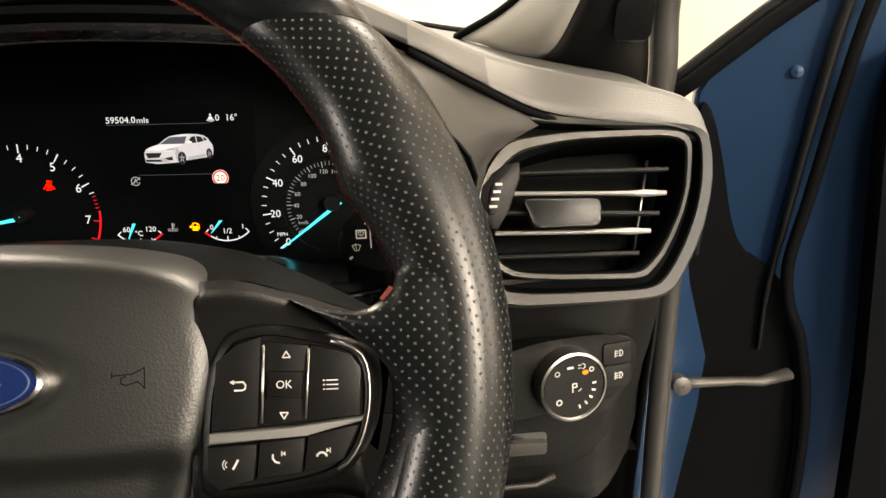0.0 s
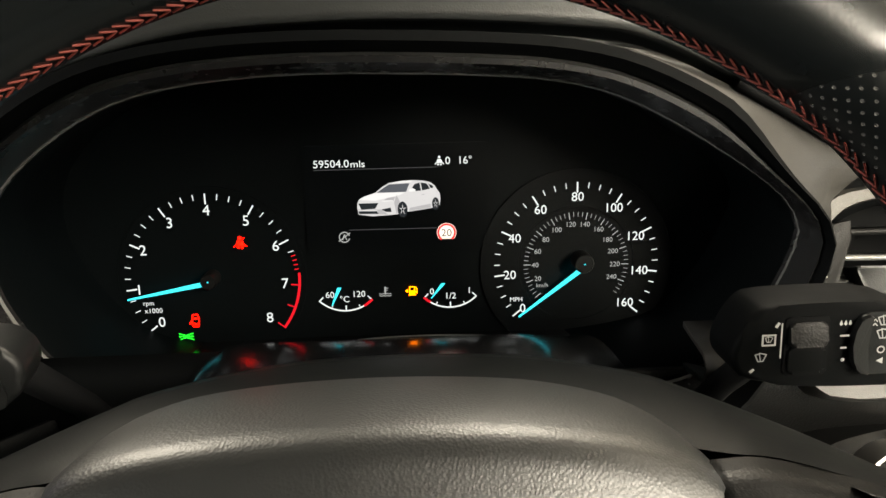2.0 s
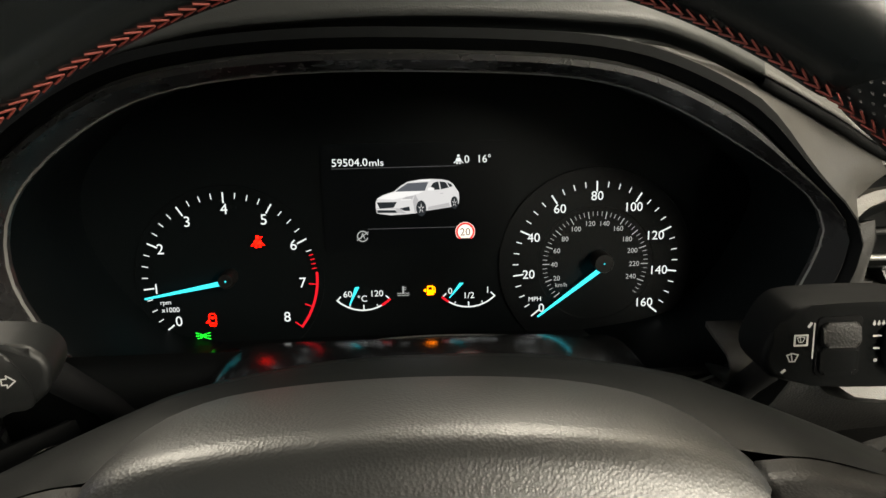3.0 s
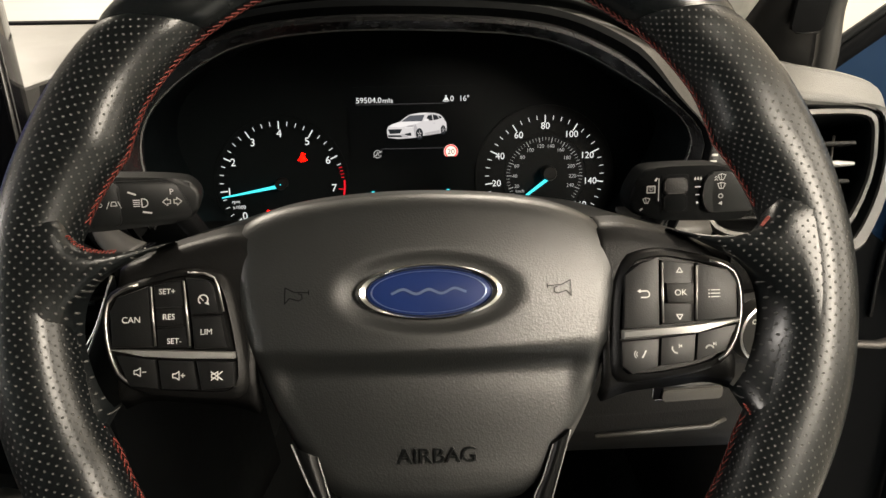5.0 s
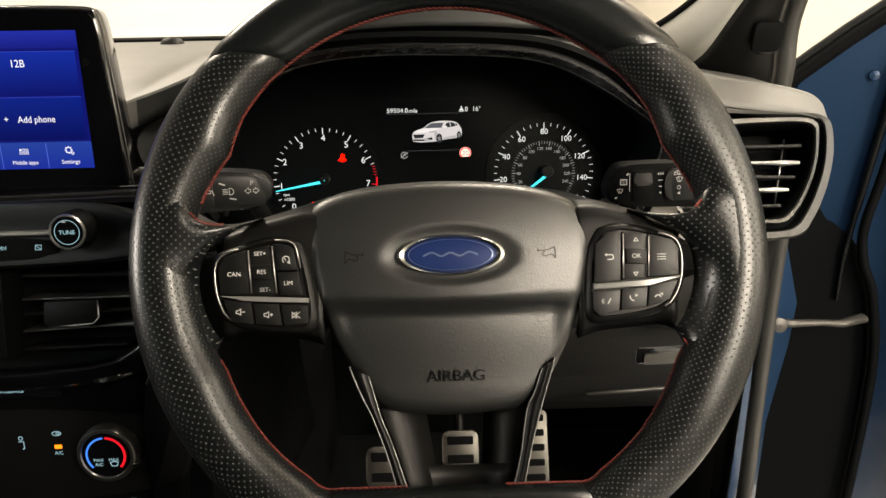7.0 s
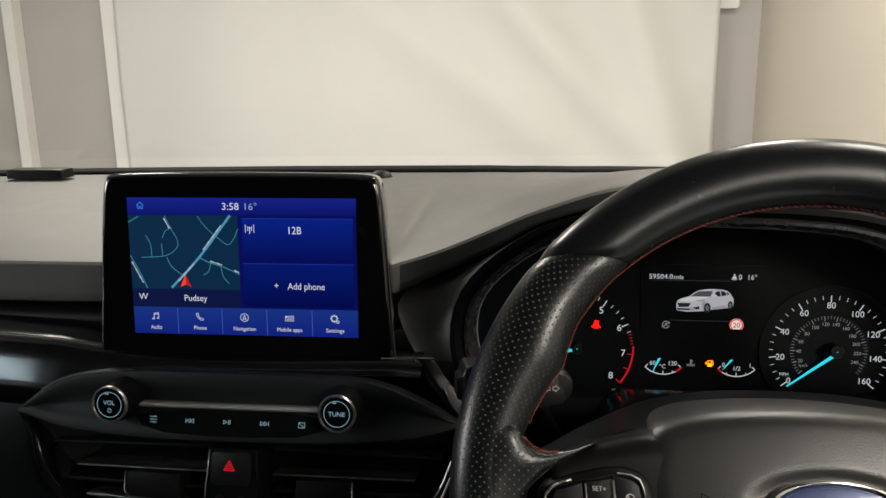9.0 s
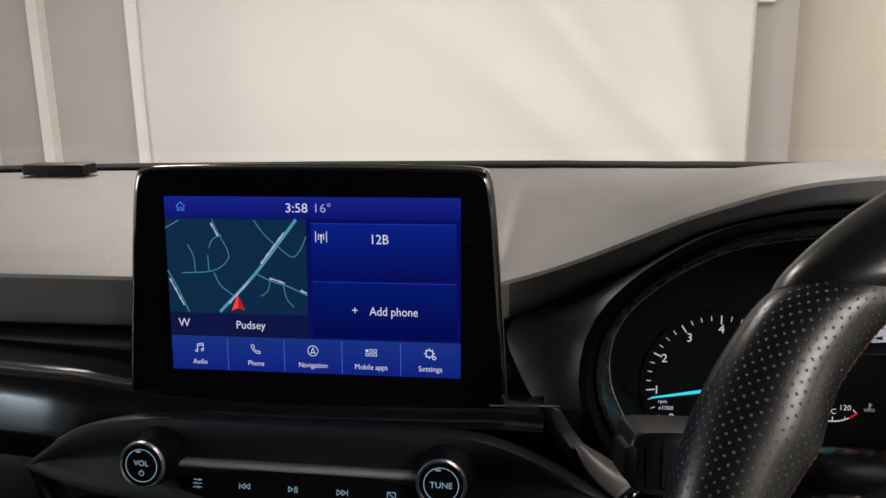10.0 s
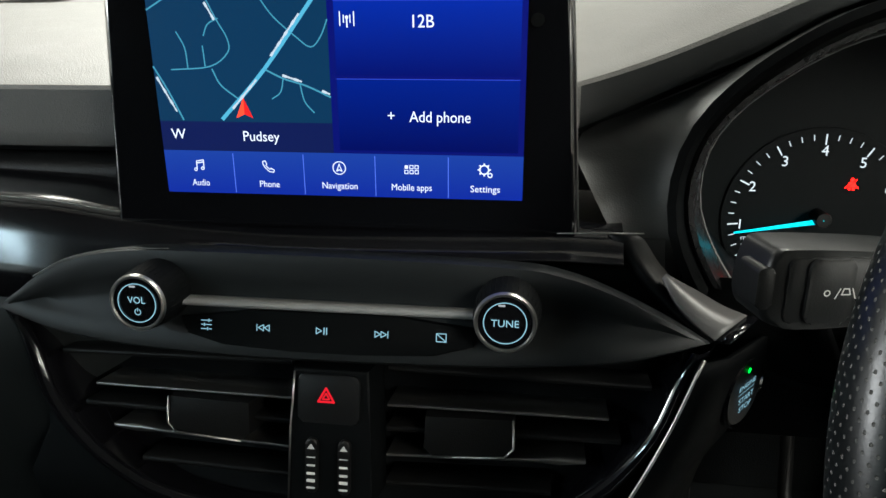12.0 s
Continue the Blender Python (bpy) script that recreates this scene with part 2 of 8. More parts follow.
def put_mesh(name, verts, faces, material, parent=None, label="", smooth=True, uvs=None, solid=0.0):
    me = bpy.data.meshes.new(name)
    me.from_pydata([tuple(v) for v in verts], [], faces)
    if smooth:
        me.shade_smooth()
    if uvs:
        layer = me.uv_layers.new(name="UVMap")
        for loop in me.loops:
            layer.data[loop.index].uv = uvs[loop.vertex_index]
    me.materials.append(material)
    ob = new(name, me)
    if parent is not None:
        ob.parent = parent
        if parent.parent is None:
            ob.matrix_parent_inverse = parent.matrix_basis.inverted()
    if solid:
        mod = ob.modifiers.new("solid", "SOLIDIFY")
        mod.thickness, mod.offset = solid, -1
    if label:
        ob["label"] = label
    return ob


def part(name, bm, material, parent, label="", smooth=True):
    me = bpy.data.meshes.new(name)
    bm.to_mesh(me)
    bm.free()
    v = [x.co.copy() for x in me.vertices]
    f = [tuple(p.vertices) for p in me.polygons]
    bpy.data.meshes.remove(me)
    ob = put_mesh(name, v, f, material, parent, label, smooth)
    if smooth:
        ob.data.set_sharp_from_angle(angle=radians(38))
    return ob


def grid(name, rows, material, parent, label="", close_u=False, close_v=False, uvs=None, solid=0.0, smooth=True):
    """Skin over rows of points; close_u joins the ends of each row, close_v the last row to the first."""
    n, k = len(rows[0]), len(rows)
    verts = [p for r in rows for p in r]
    faces = []
    for i in range(k if close_v else k - 1):
        for j in range(n if close_u else n - 1):
            a, b = i * n + j, i * n + (j + 1) % n
            c, d = ((i + 1) % k) * n + (j + 1) % n, ((i + 1) % k) * n + j
            faces.append((a, b, c, d))
    flat = [u for r in uvs for u in r] if uvs else None
    return put_mesh(name, verts, faces, material, parent, label, smooth, flat, solid)


def chaikin(pts, times=2, closed=True):
    pts = [Vector(p) for p in pts]
    for _ in range(times):
        out = [] if closed else [pts[0]]
        for i in range(len(pts) if closed else len(pts) - 1):
            a, b = pts[i], pts[(i + 1) % len(pts)]
            out += [a * 0.75 + b * 0.25, a * 0.25 + b * 0.75]
        if not closed:
            out.append(pts[-1])
        pts = out
    return pts


def catmull_xy(pts, per=5):
    return [(p.x, p.y) for p in catmull([(x, y, 0) for x, y in pts], per)]


def resample(pts, n, closed=True):
    pts = [Vector(p) for p in pts]
    if closed:
        pts = pts + [pts[0]]
    acc = [0.0]
    for a, b in zip(pts, pts[1:]):
        acc.append(acc[-1] + (b - a).length)
    out, j = [], 0
    for i in range(n):
        s = acc[-1] * i / (n if closed else n - 1)
        while j < len(acc) - 2 and acc[j + 1] < s:
            j += 1
        w = (s - acc[j]) / max(acc[j + 1] - acc[j], 1e-9)
        out.append(pts[j].lerp(pts[j + 1], min(w, 1)))
    return out


def catmull(pts, per=6):
    """Smooth open curve through the points."""
    p = [Vector(q) for q in pts]
    p = [p[0] * 2 - p[1]] + p + [p[-1] * 2 - p[-2]]
    out = []
    for i in range(1, len(p) - 2):
        for k in range(per):
            t = k / per
            a, b, c, d = p[i - 1], p[i], p[i + 1], p[i + 2]
            out.append(0.5 * ((2 * b) + (c - a) * t + (2 * a - 5 * b + 4 * c - d) * t * t + (3 * b - a - 3 * c + d) * t ** 3))
    out.append(p[-2])
    return out


def plate(name, outline, m, depth, material, parent=None, bevel=0.001, label="", segs=2, dome=0.0):
    """A slab with the given outline (x, y in the frame m), its face at z = 0 and its back at -depth, with rounded edges."""
    pts = [Vector((p[0], p[1], 0)) for p in outline]
    area = sum(a.x * b.y - b.x * a.y for a, b in zip(pts, pts[1:] + pts[:1]))
    if area < 0:
        pts.reverse()
    bm = bmesh.new()
    top = [bm.verts.new(p) for p in pts]
    low = [bm.verts.new(p + Vector((0, 0, -depth))) for p in pts]
    f = bm.faces.new(top)
    bm.faces.new(low[::-1])
    n = len(pts)
    for i in range(n):
        bm.faces.new((top[i], low[i], low[(i + 1) % n], top[(i + 1) % n]))
    if bevel:
        bmesh.ops.bevel(bm, geom=list(f.edges), offset=bevel, segments=segs, profile=0.6, affect="EDGES", clamp_overlap=True)
    bmesh.ops.transform(bm, matrix=m, verts=bm.verts)
    return part(name, bm, material, parent, label)


def ring(name, loops, material, parent=None, label="", fill_last=False, smooth=True):
    """Joins loops of equal length, one inside the other."""
    n = len(loops[0])
    verts = [p for l in loops for p in l]
    faces = []
    for i in range(len(loops) - 1):
        for j in range(n):
            faces.append((i * n + j, i * n + (j + 1) % n, (i + 1) * n + (j + 1) % n, (i + 1) * n + j))
    if fill_last:
        faces.append(tuple((len(loops) - 1) * n + j for j in range(n)))
    ob = put_mesh(name, verts, faces, material, parent, label, smooth)
    if smooth:
        ob.data.set_sharp_from_angle(angle=radians(40))
    return ob


def tube(name, pts, r, material, parent=None, label="", sides=8, closed=False, flat=1.0):
    pts = [Vector(p) for p in pts]
    rows, up = [], Vector((0.01, 0.02, 1))
    n = len(pts)
    for i, p in enumerate(pts):
        a = pts[(i - 1) % n] if closed or i else p
        b = pts[(i + 1) % n] if closed or i < n - 1 else p
        t = (b - a).normalized()
        x = t.cross(up) if not rows else last - t * last.dot(t)
        if x.length < 0.05:
            x = t.cross(Vector((1, 0, 0)))
        x.normalize()
        last = x
        y = x.cross(t)
        rr = r[i] if isinstance(r, (list, tuple)) else r
        rows.append([p + (x * math.cos(k * math.tau / sides) + y * math.sin(k * math.tau / sides) * flat) * rr for k in range(sides)])
    if not closed:
        rows = [[pts[0]] * sides] + rows + [[pts[-1]] * sides]
    return grid(name, rows, material, parent, label, close_u=True, close_v=closed)


def lathe(name, profile, m, material, parent=None, label="", n=48, sy=1.0):
    """Turns (radius, height) pairs round the frame's z."""
    rows = []
    for r, h in profile:
        rows.append([m @ Vector((r * math.cos(k * math.tau / n), sy * r * math.sin(k * math.tau / n), h)) for k in range(n)])
    ob = grid(name, rows, material, parent, label, close_u=True)
    ob.data.set_sharp_from_angle(angle=radians(35))
    return ob


def disc_pts(r, n=40, cx=0, cy=0, sy=1.0):
    return [(cx + r * math.cos(k * math.tau / n), cy + r * sy * math.sin(k * math.tau / n)) for k in range(n)]


def rounded(w, h, r, cx=0, cy=0, n=6):
    out = []
    for sx, sy, a0 in ((1, 1, 0), (-1, 1, 90), (-1, -1, 180), (1, -1, 270)):
        for k in range(n + 1):
            a = radians(a0 + 90 * k / n)
            out.append((cx + sx * (w / 2 - r) + r * math.cos(a), cy + sy * (h / 2 - r) + r * math.sin(a)))
    return out


def flat(name, polys, m, material, parent, label="", lift=0.0):
    """Flat printed or lit shapes: a list of polygons in the frame m."""
    verts, faces = [], []
    for poly in polys:
        faces.append(tuple(range(len(verts), len(verts) + len(poly))))
        verts += [m @ Vector((p[0], p[1], lift)) for p in poly]
    return put_mesh(name, verts, faces, material, parent, label, smooth=False)


def stroke(pts, w, closed=False):
    """Ribbon polygons of width w along a line."""
    pts = [Vector((p[0], p[1])) for p in pts]
    if closed:
        pts.append(pts[0])
    out = []
    for a, b in zip(pts, pts[1:]):
        d = b - a
        if d.length < 1e-9:
            continue
        d.normalize()
        s = Vector((-d.y, d.x)) * w / 2
        e = d * w * 0.3
        out.append([a - e + s, a - e - s, b + e - s, b + e + s])
    return out


def arc(cx, cy, r, a0, a1, n=12, sy=1.0):
    return [(cx + r * math.cos(radians(a0 + (a1 - a0) * k / n)), cy + sy * r * math.sin(radians(a0 + (a1 - a0) * k / n))) for k in range(n + 1)]


def scaled(polys, s, dx=0, dy=0):
    return [[(p[0] * s + dx, p[1] * s + dy) for p in q] for q in polys]


_letters = {}


def letters(body):
    """Outline of a word in the built-in font: cap height 1, centred."""
    if body not in _letters:
        cu = bpy.data.curves.new("word", "FONT")
        cu.body, cu.align_x, cu.size, cu.resolution_u = body, "CENTER", 1.0, 3
        ob = bpy.data.objects.new("word", cu)
        scene.collection.objects.link(ob)
        bpy.context.view_layer.update()
        me = ob.evaluated_get(bpy.context.evaluated_depsgraph_get()).to_mesh()
        v = [x.co.copy() / 0.69 - Vector((0, 0.5, 0)) for x in me.vertices]
        f = [tuple(p.vertices) for p in me.polygons]
        bpy.data.objects.remove(ob)
        bpy.data.curves.remove(cu)
        _letters[body] = (v, f)
    return _letters[body]


def word(name, body, h, at, m, material, parent, width=None, align=0, label="", lift=0.0002, turn=0.0, bold=0.0):
    """A word of cap height h round the point at of the frame m. width squeezes or stretches it; align -1: starts there, 1: ends there."""
    v, f = letters(body)
    xs = [p.x for p in v]
    w0 = (max(xs) - min(xs)) * h
    k = width / w0 if width else 1.0
    mid = (max(xs) + min(xs)) / 2
    c, s = math.cos(radians(turn)), math.sin(radians(turn))
    out = []
    for p in v:
        x = (p.x - mid) * h * k - align * w0 * k / 2
        y = p.y * h
        out.append(m @ Vector((at[0] + c * x - s * y, at[1] + s * x + c * y, lift)))
    return put_mesh(name, out, f, material, parent, label, smooth=False)


def soft_corners(pts, r, n=4):
    """Outline with each corner rounded off by the radius r."""
    out = []
    k = len(pts)
    for i in range(k):
        a, b, c = (Vector(pts[(i + d) % k][:2]) for d in (-1, 0, 1))
        p, q = b + (a - b).normalized() * r, b + (c - b).normalized() * r
        for j in range(n + 1):
            t = j / n
            out.append(tuple(p * (1 - t) ** 2 + b * 2 * t * (1 - t) + q * t * t))
    return out


def lerp(a, b, t):
    return a + (b - a) * t


def table(x, rows):
    """Straight-line lookup in rows of (x, value)."""
    if x <= rows[0][0]:
        return rows[0][1]
    for (a, u), (b, v) in zip(rows, rows[1:]):
        if x <= b:
            return lerp(u, v, (x - a) / (b - a))
    return rows[-1][1]


def smooth01(a, b, x):
    t = min(max((x - a) / (b - a), 0), 1)
    return t * t * (3 - 2 * t)


# ---------------------------------------------------------------- the studio
def slab(name, x0, x1, y0, y1, z0, z1, material, label, category, parent=None):
    bm = bmesh.new()
    bmesh.ops.create_cube(bm, size=1)
    bmesh.ops.transform(bm, matrix=Matrix.Translation(((x0 + x1) / 2, (y0 + y1) / 2, (z0 + z1) / 2)) @ Matrix.Diagonal((x1 - x0, y1 - y0, z1 - z0, 1)), verts=bm.verts)
    ob = part(name, bm, material, parent, smooth=False)
    if parent is None:
        tagged(ob, label, category, kind="structure")
    return ob


slab("floor", -5.7, 1.7, -5.2, 6.3, -0.1, 0.0, FLOOR, "grey painted studio floor under the car", "floor")
slab("ceiling", -5.7, 1.7, -5.2, 6.3, CEIL, CEIL + 0.1, CEILING, "plain grey studio ceiling", "ceiling")
slab("wall_north", -5.6, 1.6, 6.08, 6.2, 0, CEIL, WALL_GREY, "plain grey painted studio wall behind the curtain", "wall")
slab("wall_south", -5.6, 1.6, -5.1, -5.0, 0, CEIL, WALL, "plain white studio wall", "wall")
slab("wall_east", 1.47, 1.6, -5.0, 6.08, 0, CEIL, WALL_CREAM, "pale cream painted studio side wall", "wall")
slab("wall_west", -5.6, -5.5, -5.0, 6.08, 0, CEIL, WALL, "plain white studio wall", "wall")


def curtain():
    """White backdrop cloth, hung from near the ceiling, with soft slanting folds."""
    rows = []
    for i in range(61):
        z = 0.02 + (CEIL - 0.1) * i / 60
        row = []
        for j in range(141):
            x = -3.90 + 5.02 * j / 140
            s = x - 0.25 * (z - 1.2)
            y = 5.93 + 0.010 * math.sin(s * 3.1 + 1.2 * math.sin(s * 1.7)) + 0.03 * noise.noise((x * 1.5, z * 0.7, 3.0))
            y -= 0.12 * math.exp(-((x + 0.55 - 0.9 * (1.95 - z)) / 0.26) ** 2) + 0.11 * math.exp(-((x - 0.40 - 0.35 * (1.9 - z)) / 0.22) ** 2)
            y -= 0.08 * math.exp(-((x + 1.5 - 1.3 * (1.8 - z)) / 0.36) ** 2)
            row.append((x, y, z))
        rows.append(row)
    ob = grid("backdrop_curtain", rows, CLOTH, None, solid=0.003)
    return tagged(ob, "white backdrop cloth with soft folds hung before the wall", "curtain")


curtain()


def wall_post(x, w, label):
    th = thing("wall_post", label, "post", (x, 6.0, 0))
    slab("shaft", x - w / 2, x + w / 2, 5.96, 6.078, 0.012, CEIL - 0.012, POST, "", "", th)
    slab("foot", x - w / 2 - 0.02, x + w / 2 + 0.02, 5.94, 6.078, 0.0, 0.012, POST, "", "", th)
    slab("head", x - w / 2 - 0.02, x + w / 2 + 0.02, 5.94, 6.078, CEIL - 0.012, CEIL - 0.001, POST, "", "", th)
    return th


wall_post(-4.91, 0.10, "white painted post against the studio wall")
wall_post(-3.97, 0.12, "white painted post beside the backdrop curtain")
wb = thing("junction_box", "small white junction box high on the grey wall", "box", (1.2, 6.06, 1.84))
plate("box", rounded(0.16, 0.12, 0.015), frame_at((1.2, 6.0, 1.86), (1, 0, 0), (0, 0, 1)), 0.078, POST, wb, 0.006)
plate("conduit", rounded(0.04, 0.4, 0.008), frame_at((1.26, 6.05, 2.12), (1, 0, 0), (0, 0, 1)), 0.028, POST, wb, 0.004)
for lx, ly, watts in LAMPS:
    th = thing("ceiling_light", "long white ceiling light panel in a thin frame", "light", (lx, ly, CEIL), group="studio ceiling lights")
    m = frame_at((lx, ly, CEIL - 0.03), (1, 0, 0), (0, -1, 0))
    fr = [m @ Vector((*p, 0)) for p in rounded(0.6, 1.7, 0.02)]
    inn = [m @ Vector((*p, 0)) for p in rounded(0.52, 1.62, 0.01)]
    up = Vector((0, 0, 0.03))
    ring("frame", [[p + up for p in fr], fr, inn, [p + up * 0.5 for p in inn]], POST, th)


# frames of the added wall panels, all out of view
for wy, wz, ww, watts in ADDED_WALL_LIGHTS:
    th = thing("added_wall_light", "unseen square white light panel added on the studio side wall", "light", (1.44, wy, wz), group="studio wall lights")
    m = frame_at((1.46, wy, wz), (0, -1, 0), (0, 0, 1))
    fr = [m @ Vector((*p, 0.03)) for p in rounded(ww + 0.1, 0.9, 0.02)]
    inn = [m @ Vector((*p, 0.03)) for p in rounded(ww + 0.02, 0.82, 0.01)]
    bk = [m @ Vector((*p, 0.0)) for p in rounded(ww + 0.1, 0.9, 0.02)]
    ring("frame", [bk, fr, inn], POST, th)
# panel round the added left lamp, out of view
th = thing("added_wall_light", "unseen wide white light panel added on the far studio wall", "light", (-5.48, -0.4, 1.75), group="studio wall lights")
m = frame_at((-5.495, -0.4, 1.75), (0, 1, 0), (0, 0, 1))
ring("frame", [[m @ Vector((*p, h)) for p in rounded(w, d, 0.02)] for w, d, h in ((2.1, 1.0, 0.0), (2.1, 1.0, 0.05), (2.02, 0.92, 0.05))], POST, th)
th = thing("added_wall_light", "unseen long white light panel added on the rear studio wall", "light", (-1.9, -4.98, 2.0), group="studio wall lights")
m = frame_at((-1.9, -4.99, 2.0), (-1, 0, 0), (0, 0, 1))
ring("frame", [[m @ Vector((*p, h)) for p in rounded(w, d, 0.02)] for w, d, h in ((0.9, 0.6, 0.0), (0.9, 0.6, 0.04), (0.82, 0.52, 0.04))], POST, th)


# ---------------------------------------------------------------- the car's shell
car = thing("car", "blue car body round the cabin, driver's door open", "car", (-0.52, 0, 0))


def roof():
    rows = []
    for i in range(13):
        y = 0.30 - 1.9 * i / 12
        rows.append([(-0.52 + 0.62 * math.sin(radians(-90 + 180 * j / 16)), y, 1.36 + 0.10 * math.cos(radians(-90 + 180 * j / 16)) - 0.05 * ((y + 0.6) / 0.9) ** 2) for j in range(17)])
    grid("roof", rows, HEADLINING, car, solid=0.03)
    grid("roof_skin", [[(x, y, z + 0.008) for x, y, z in r] for r in rows], BLUE_PAINT, car, "blue painted roof skin", solid=-0.006)


roof()


def beam(name, pts, w, t, material, parent, label=""):
    """Pillar of flattened section along a line."""
    return tube(name, catmull(pts, 5), w, material, parent, label, sides=14, flat=t)


beam("windscreen_pillar", [(-1.30, 0.86, 1.02), (-1.26, 0.62, 1.16), (-1.18, 0.38, 1.30), (-1.12, 0.26, 1.36)], 0.05, 0.8, TRIM_LIGHT, car)
beam("header_rail", [(-1.12, 0.29, 1.36), (-0.82, 0.33, 1.40), (-0.52, 0.34, 1.41), (-0.22, 0.33, 1.40), (0.10, 0.29, 1.36)], 0.03, 1, TRIM_LIGHT, car)
slab("left_skin", -1.375, -1.361, -1.9, 0.95, 0.25, 0.99, BLUE_PAINT, "", "", car)
slab("left_side", -1.36, -1.31, -1.9, 0.95, 0.25, 1.0, LOWER, "", "", car)
beam("left_middle_pillar", [(-1.32, -0.55, 1.0), (-1.26, -0.57, 1.2), (-1.16, -0.6, 1.36)], 0.05, 1, LOWER, car)
# unseen black wall added to keep light from behind off the cabin
slab("rear_light_block", -1.24, 0.22, -0.66, -0.62, 0.262, 1.335, CARPET, "", "", car)
slab("tail", -1.30, 0.28, -2.0, -1.95, 0.25, 1.0, BLUE_PAINT, "", "", car)
slab("right_rear_side", 0.29, 0.33, -1.9, -0.62, 0.25, 1.0, BLUE_PAINT, "", "", car)
beam("right_middle_pillar", [(0.27, -0.6, 0.3), (0.27, -0.6, 1.0), (0.22, -0.62, 1.2), (0.12, -0.65, 1.37)], 0.05, 1, LOWER, car)
slab("cabin_floor", -1.30, 0.22, -1.94, 1.10, 0.24, 0.26, CARPET, "", "", car)
slab("firewall", -1.30, 0.22, 1.06, 1.10, 0.262, 0.98, CARPET, "", "", car)
slab("sill", 0.22, 0.31, -0.6, 0.60, 0.25, 0.36, BLUE_PAINT, "", "", car)
slab("footwell_side", 0.205, 0.219, 0.63, 1.06, 0.262, 0.95, LOWER, "", "", car)
slab("tunnel", -0.66, -0.36, -0.9, 1.05, 0.262, 0.50, CARPET, "", "", car)
gl = [(-1.26, 0.86, 1.047), (-0.9, 0.93, 1.047), (-0.52, 0.95, 1.047), (-0.14, 0.93, 1.047), (0.2, 0.86, 1.047)]
gt = [(-1.11, 0.30, 1.375), (-0.82, 0.345, 1.415), (-0.52, 0.355, 1.425), (-0.22, 0.345, 1.415), (0.09, 0.30, 1.375)]
gm = [[Vector(a).lerp(Vector(b), t) + Vector((0, 0, 0.03 * math.sin(math.pi * t))) for a, b in zip(gl, gt)] for t in (0, 0.2, 0.4, 0.6, 0.8, 1)]
ws = grid("windscreen", gm, GLASS, car)
ws.visible_shadow = False


# ---------------------------------------------------------------- dashboard
dash = thing("dashboard", "dark grey soft-touch dashboard with a hooded instrument bay", "dashboard", (-0.52, 0.6, 0.9))
# x, height at y 0.50, crease (y, z), lip (y, z), far edge (y, z)
STATIONS = [
    (-1.29, 1.012, 0.430, 1.000, 0.432, 0.966, 0.80, 1.030),
    (-0.95, 1.012, 0.428, 1.000, 0.430, 0.966, 0.86, 1.030),
    (-0.66, 1.012, 0.426, 1.000, 0.428, 0.966, 0.88, 1.030),
    (-0.52, 1.013, 0.425, 1.000, 0.420, 0.975, 0.88, 1.030),
    (-0.43, 1.015, 0.424, 1.000, 0.398, 0.982, 0.88, 1.030),
    (-0.407, 1.012, 0.423, 1.004, 0.393, 0.988, 0.88, 1.030),
    (-0.369, 1.026, 0.421, 1.017, 0.39, 1.006, 0.88, 1.03),
    (-0.33, 1.044, 0.418, 1.034, 0.39, 1.022, 0.87, 1.03),
    (-0.3, 1.052, 0.415, 1.047, 0.388, 1.033, 0.87, 1.03),
    (-0.25, 1.064, 0.412, 1.063, 0.385, 1.05, 0.86, 1.03),
    (-0.2, 1.069, 0.411, 1.069, 0.385, 1.054, 0.86, 1.03),
    (-0.145, 1.071, 0.411, 1.071, 0.385, 1.057, 0.85, 1.03),
    (-0.08, 1.068, 0.412, 1.068, 0.386, 1.053, 0.84, 1.03),
    (-0.048, 1.055, 0.416, 1.061, 0.39, 1.046, 0.83, 1.03),
    (-0.002, 1.033, 0.433, 1.041, 0.405, 1.022, 0.81, 1.028),
    (0.035, 1.014, 0.460, 1.023, 0.430, 1.004, 0.80, 1.022),
    (0.08, 1.004, 0.470, 1.009, 0.445, 0.986, 0.78, 1.016),
    (0.13, 0.999, 0.466, 1.000, 0.444, 0.978, 0.75, 1.008),
    (0.16, 0.994, 0.460, 0.994, 0.443, 0.975, 0.72, 1.000),
    (0.180, 0.984, 0.455, 0.985, 0.444, 0.968, 0.70, 0.990),
    (0.190, 0.968, 0.453, 0.966, 0.446, 0.955, 0.68, 0.975),
]


# the hood's front band turns down steeply under the crease
for i in range(3, 15):
    st_ = STATIONS[i]
    ny = st_[2] - 0.005
    STATIONS[i] = st_[:4] + (ny, st_[5] - (0.22 if st_[0] < -0.32 else 0.12) * (ny - st_[4])) + st_[6:]
LIP_HEIGHTS = {-0.33: 1.0190, -0.3: 1.0375, -0.25: 1.0515, -0.2: 1.0560, -0.145: 1.0565, -0.08: 1.0527, -0.048: 1.0470, -0.002: 1.0280, 0.035: 1.0085}
STATIONS = [st_[:5] + (LIP_HEIGHTS.get(st_[0], st_[5]),) + st_[6:] for st_ in STATIONS]


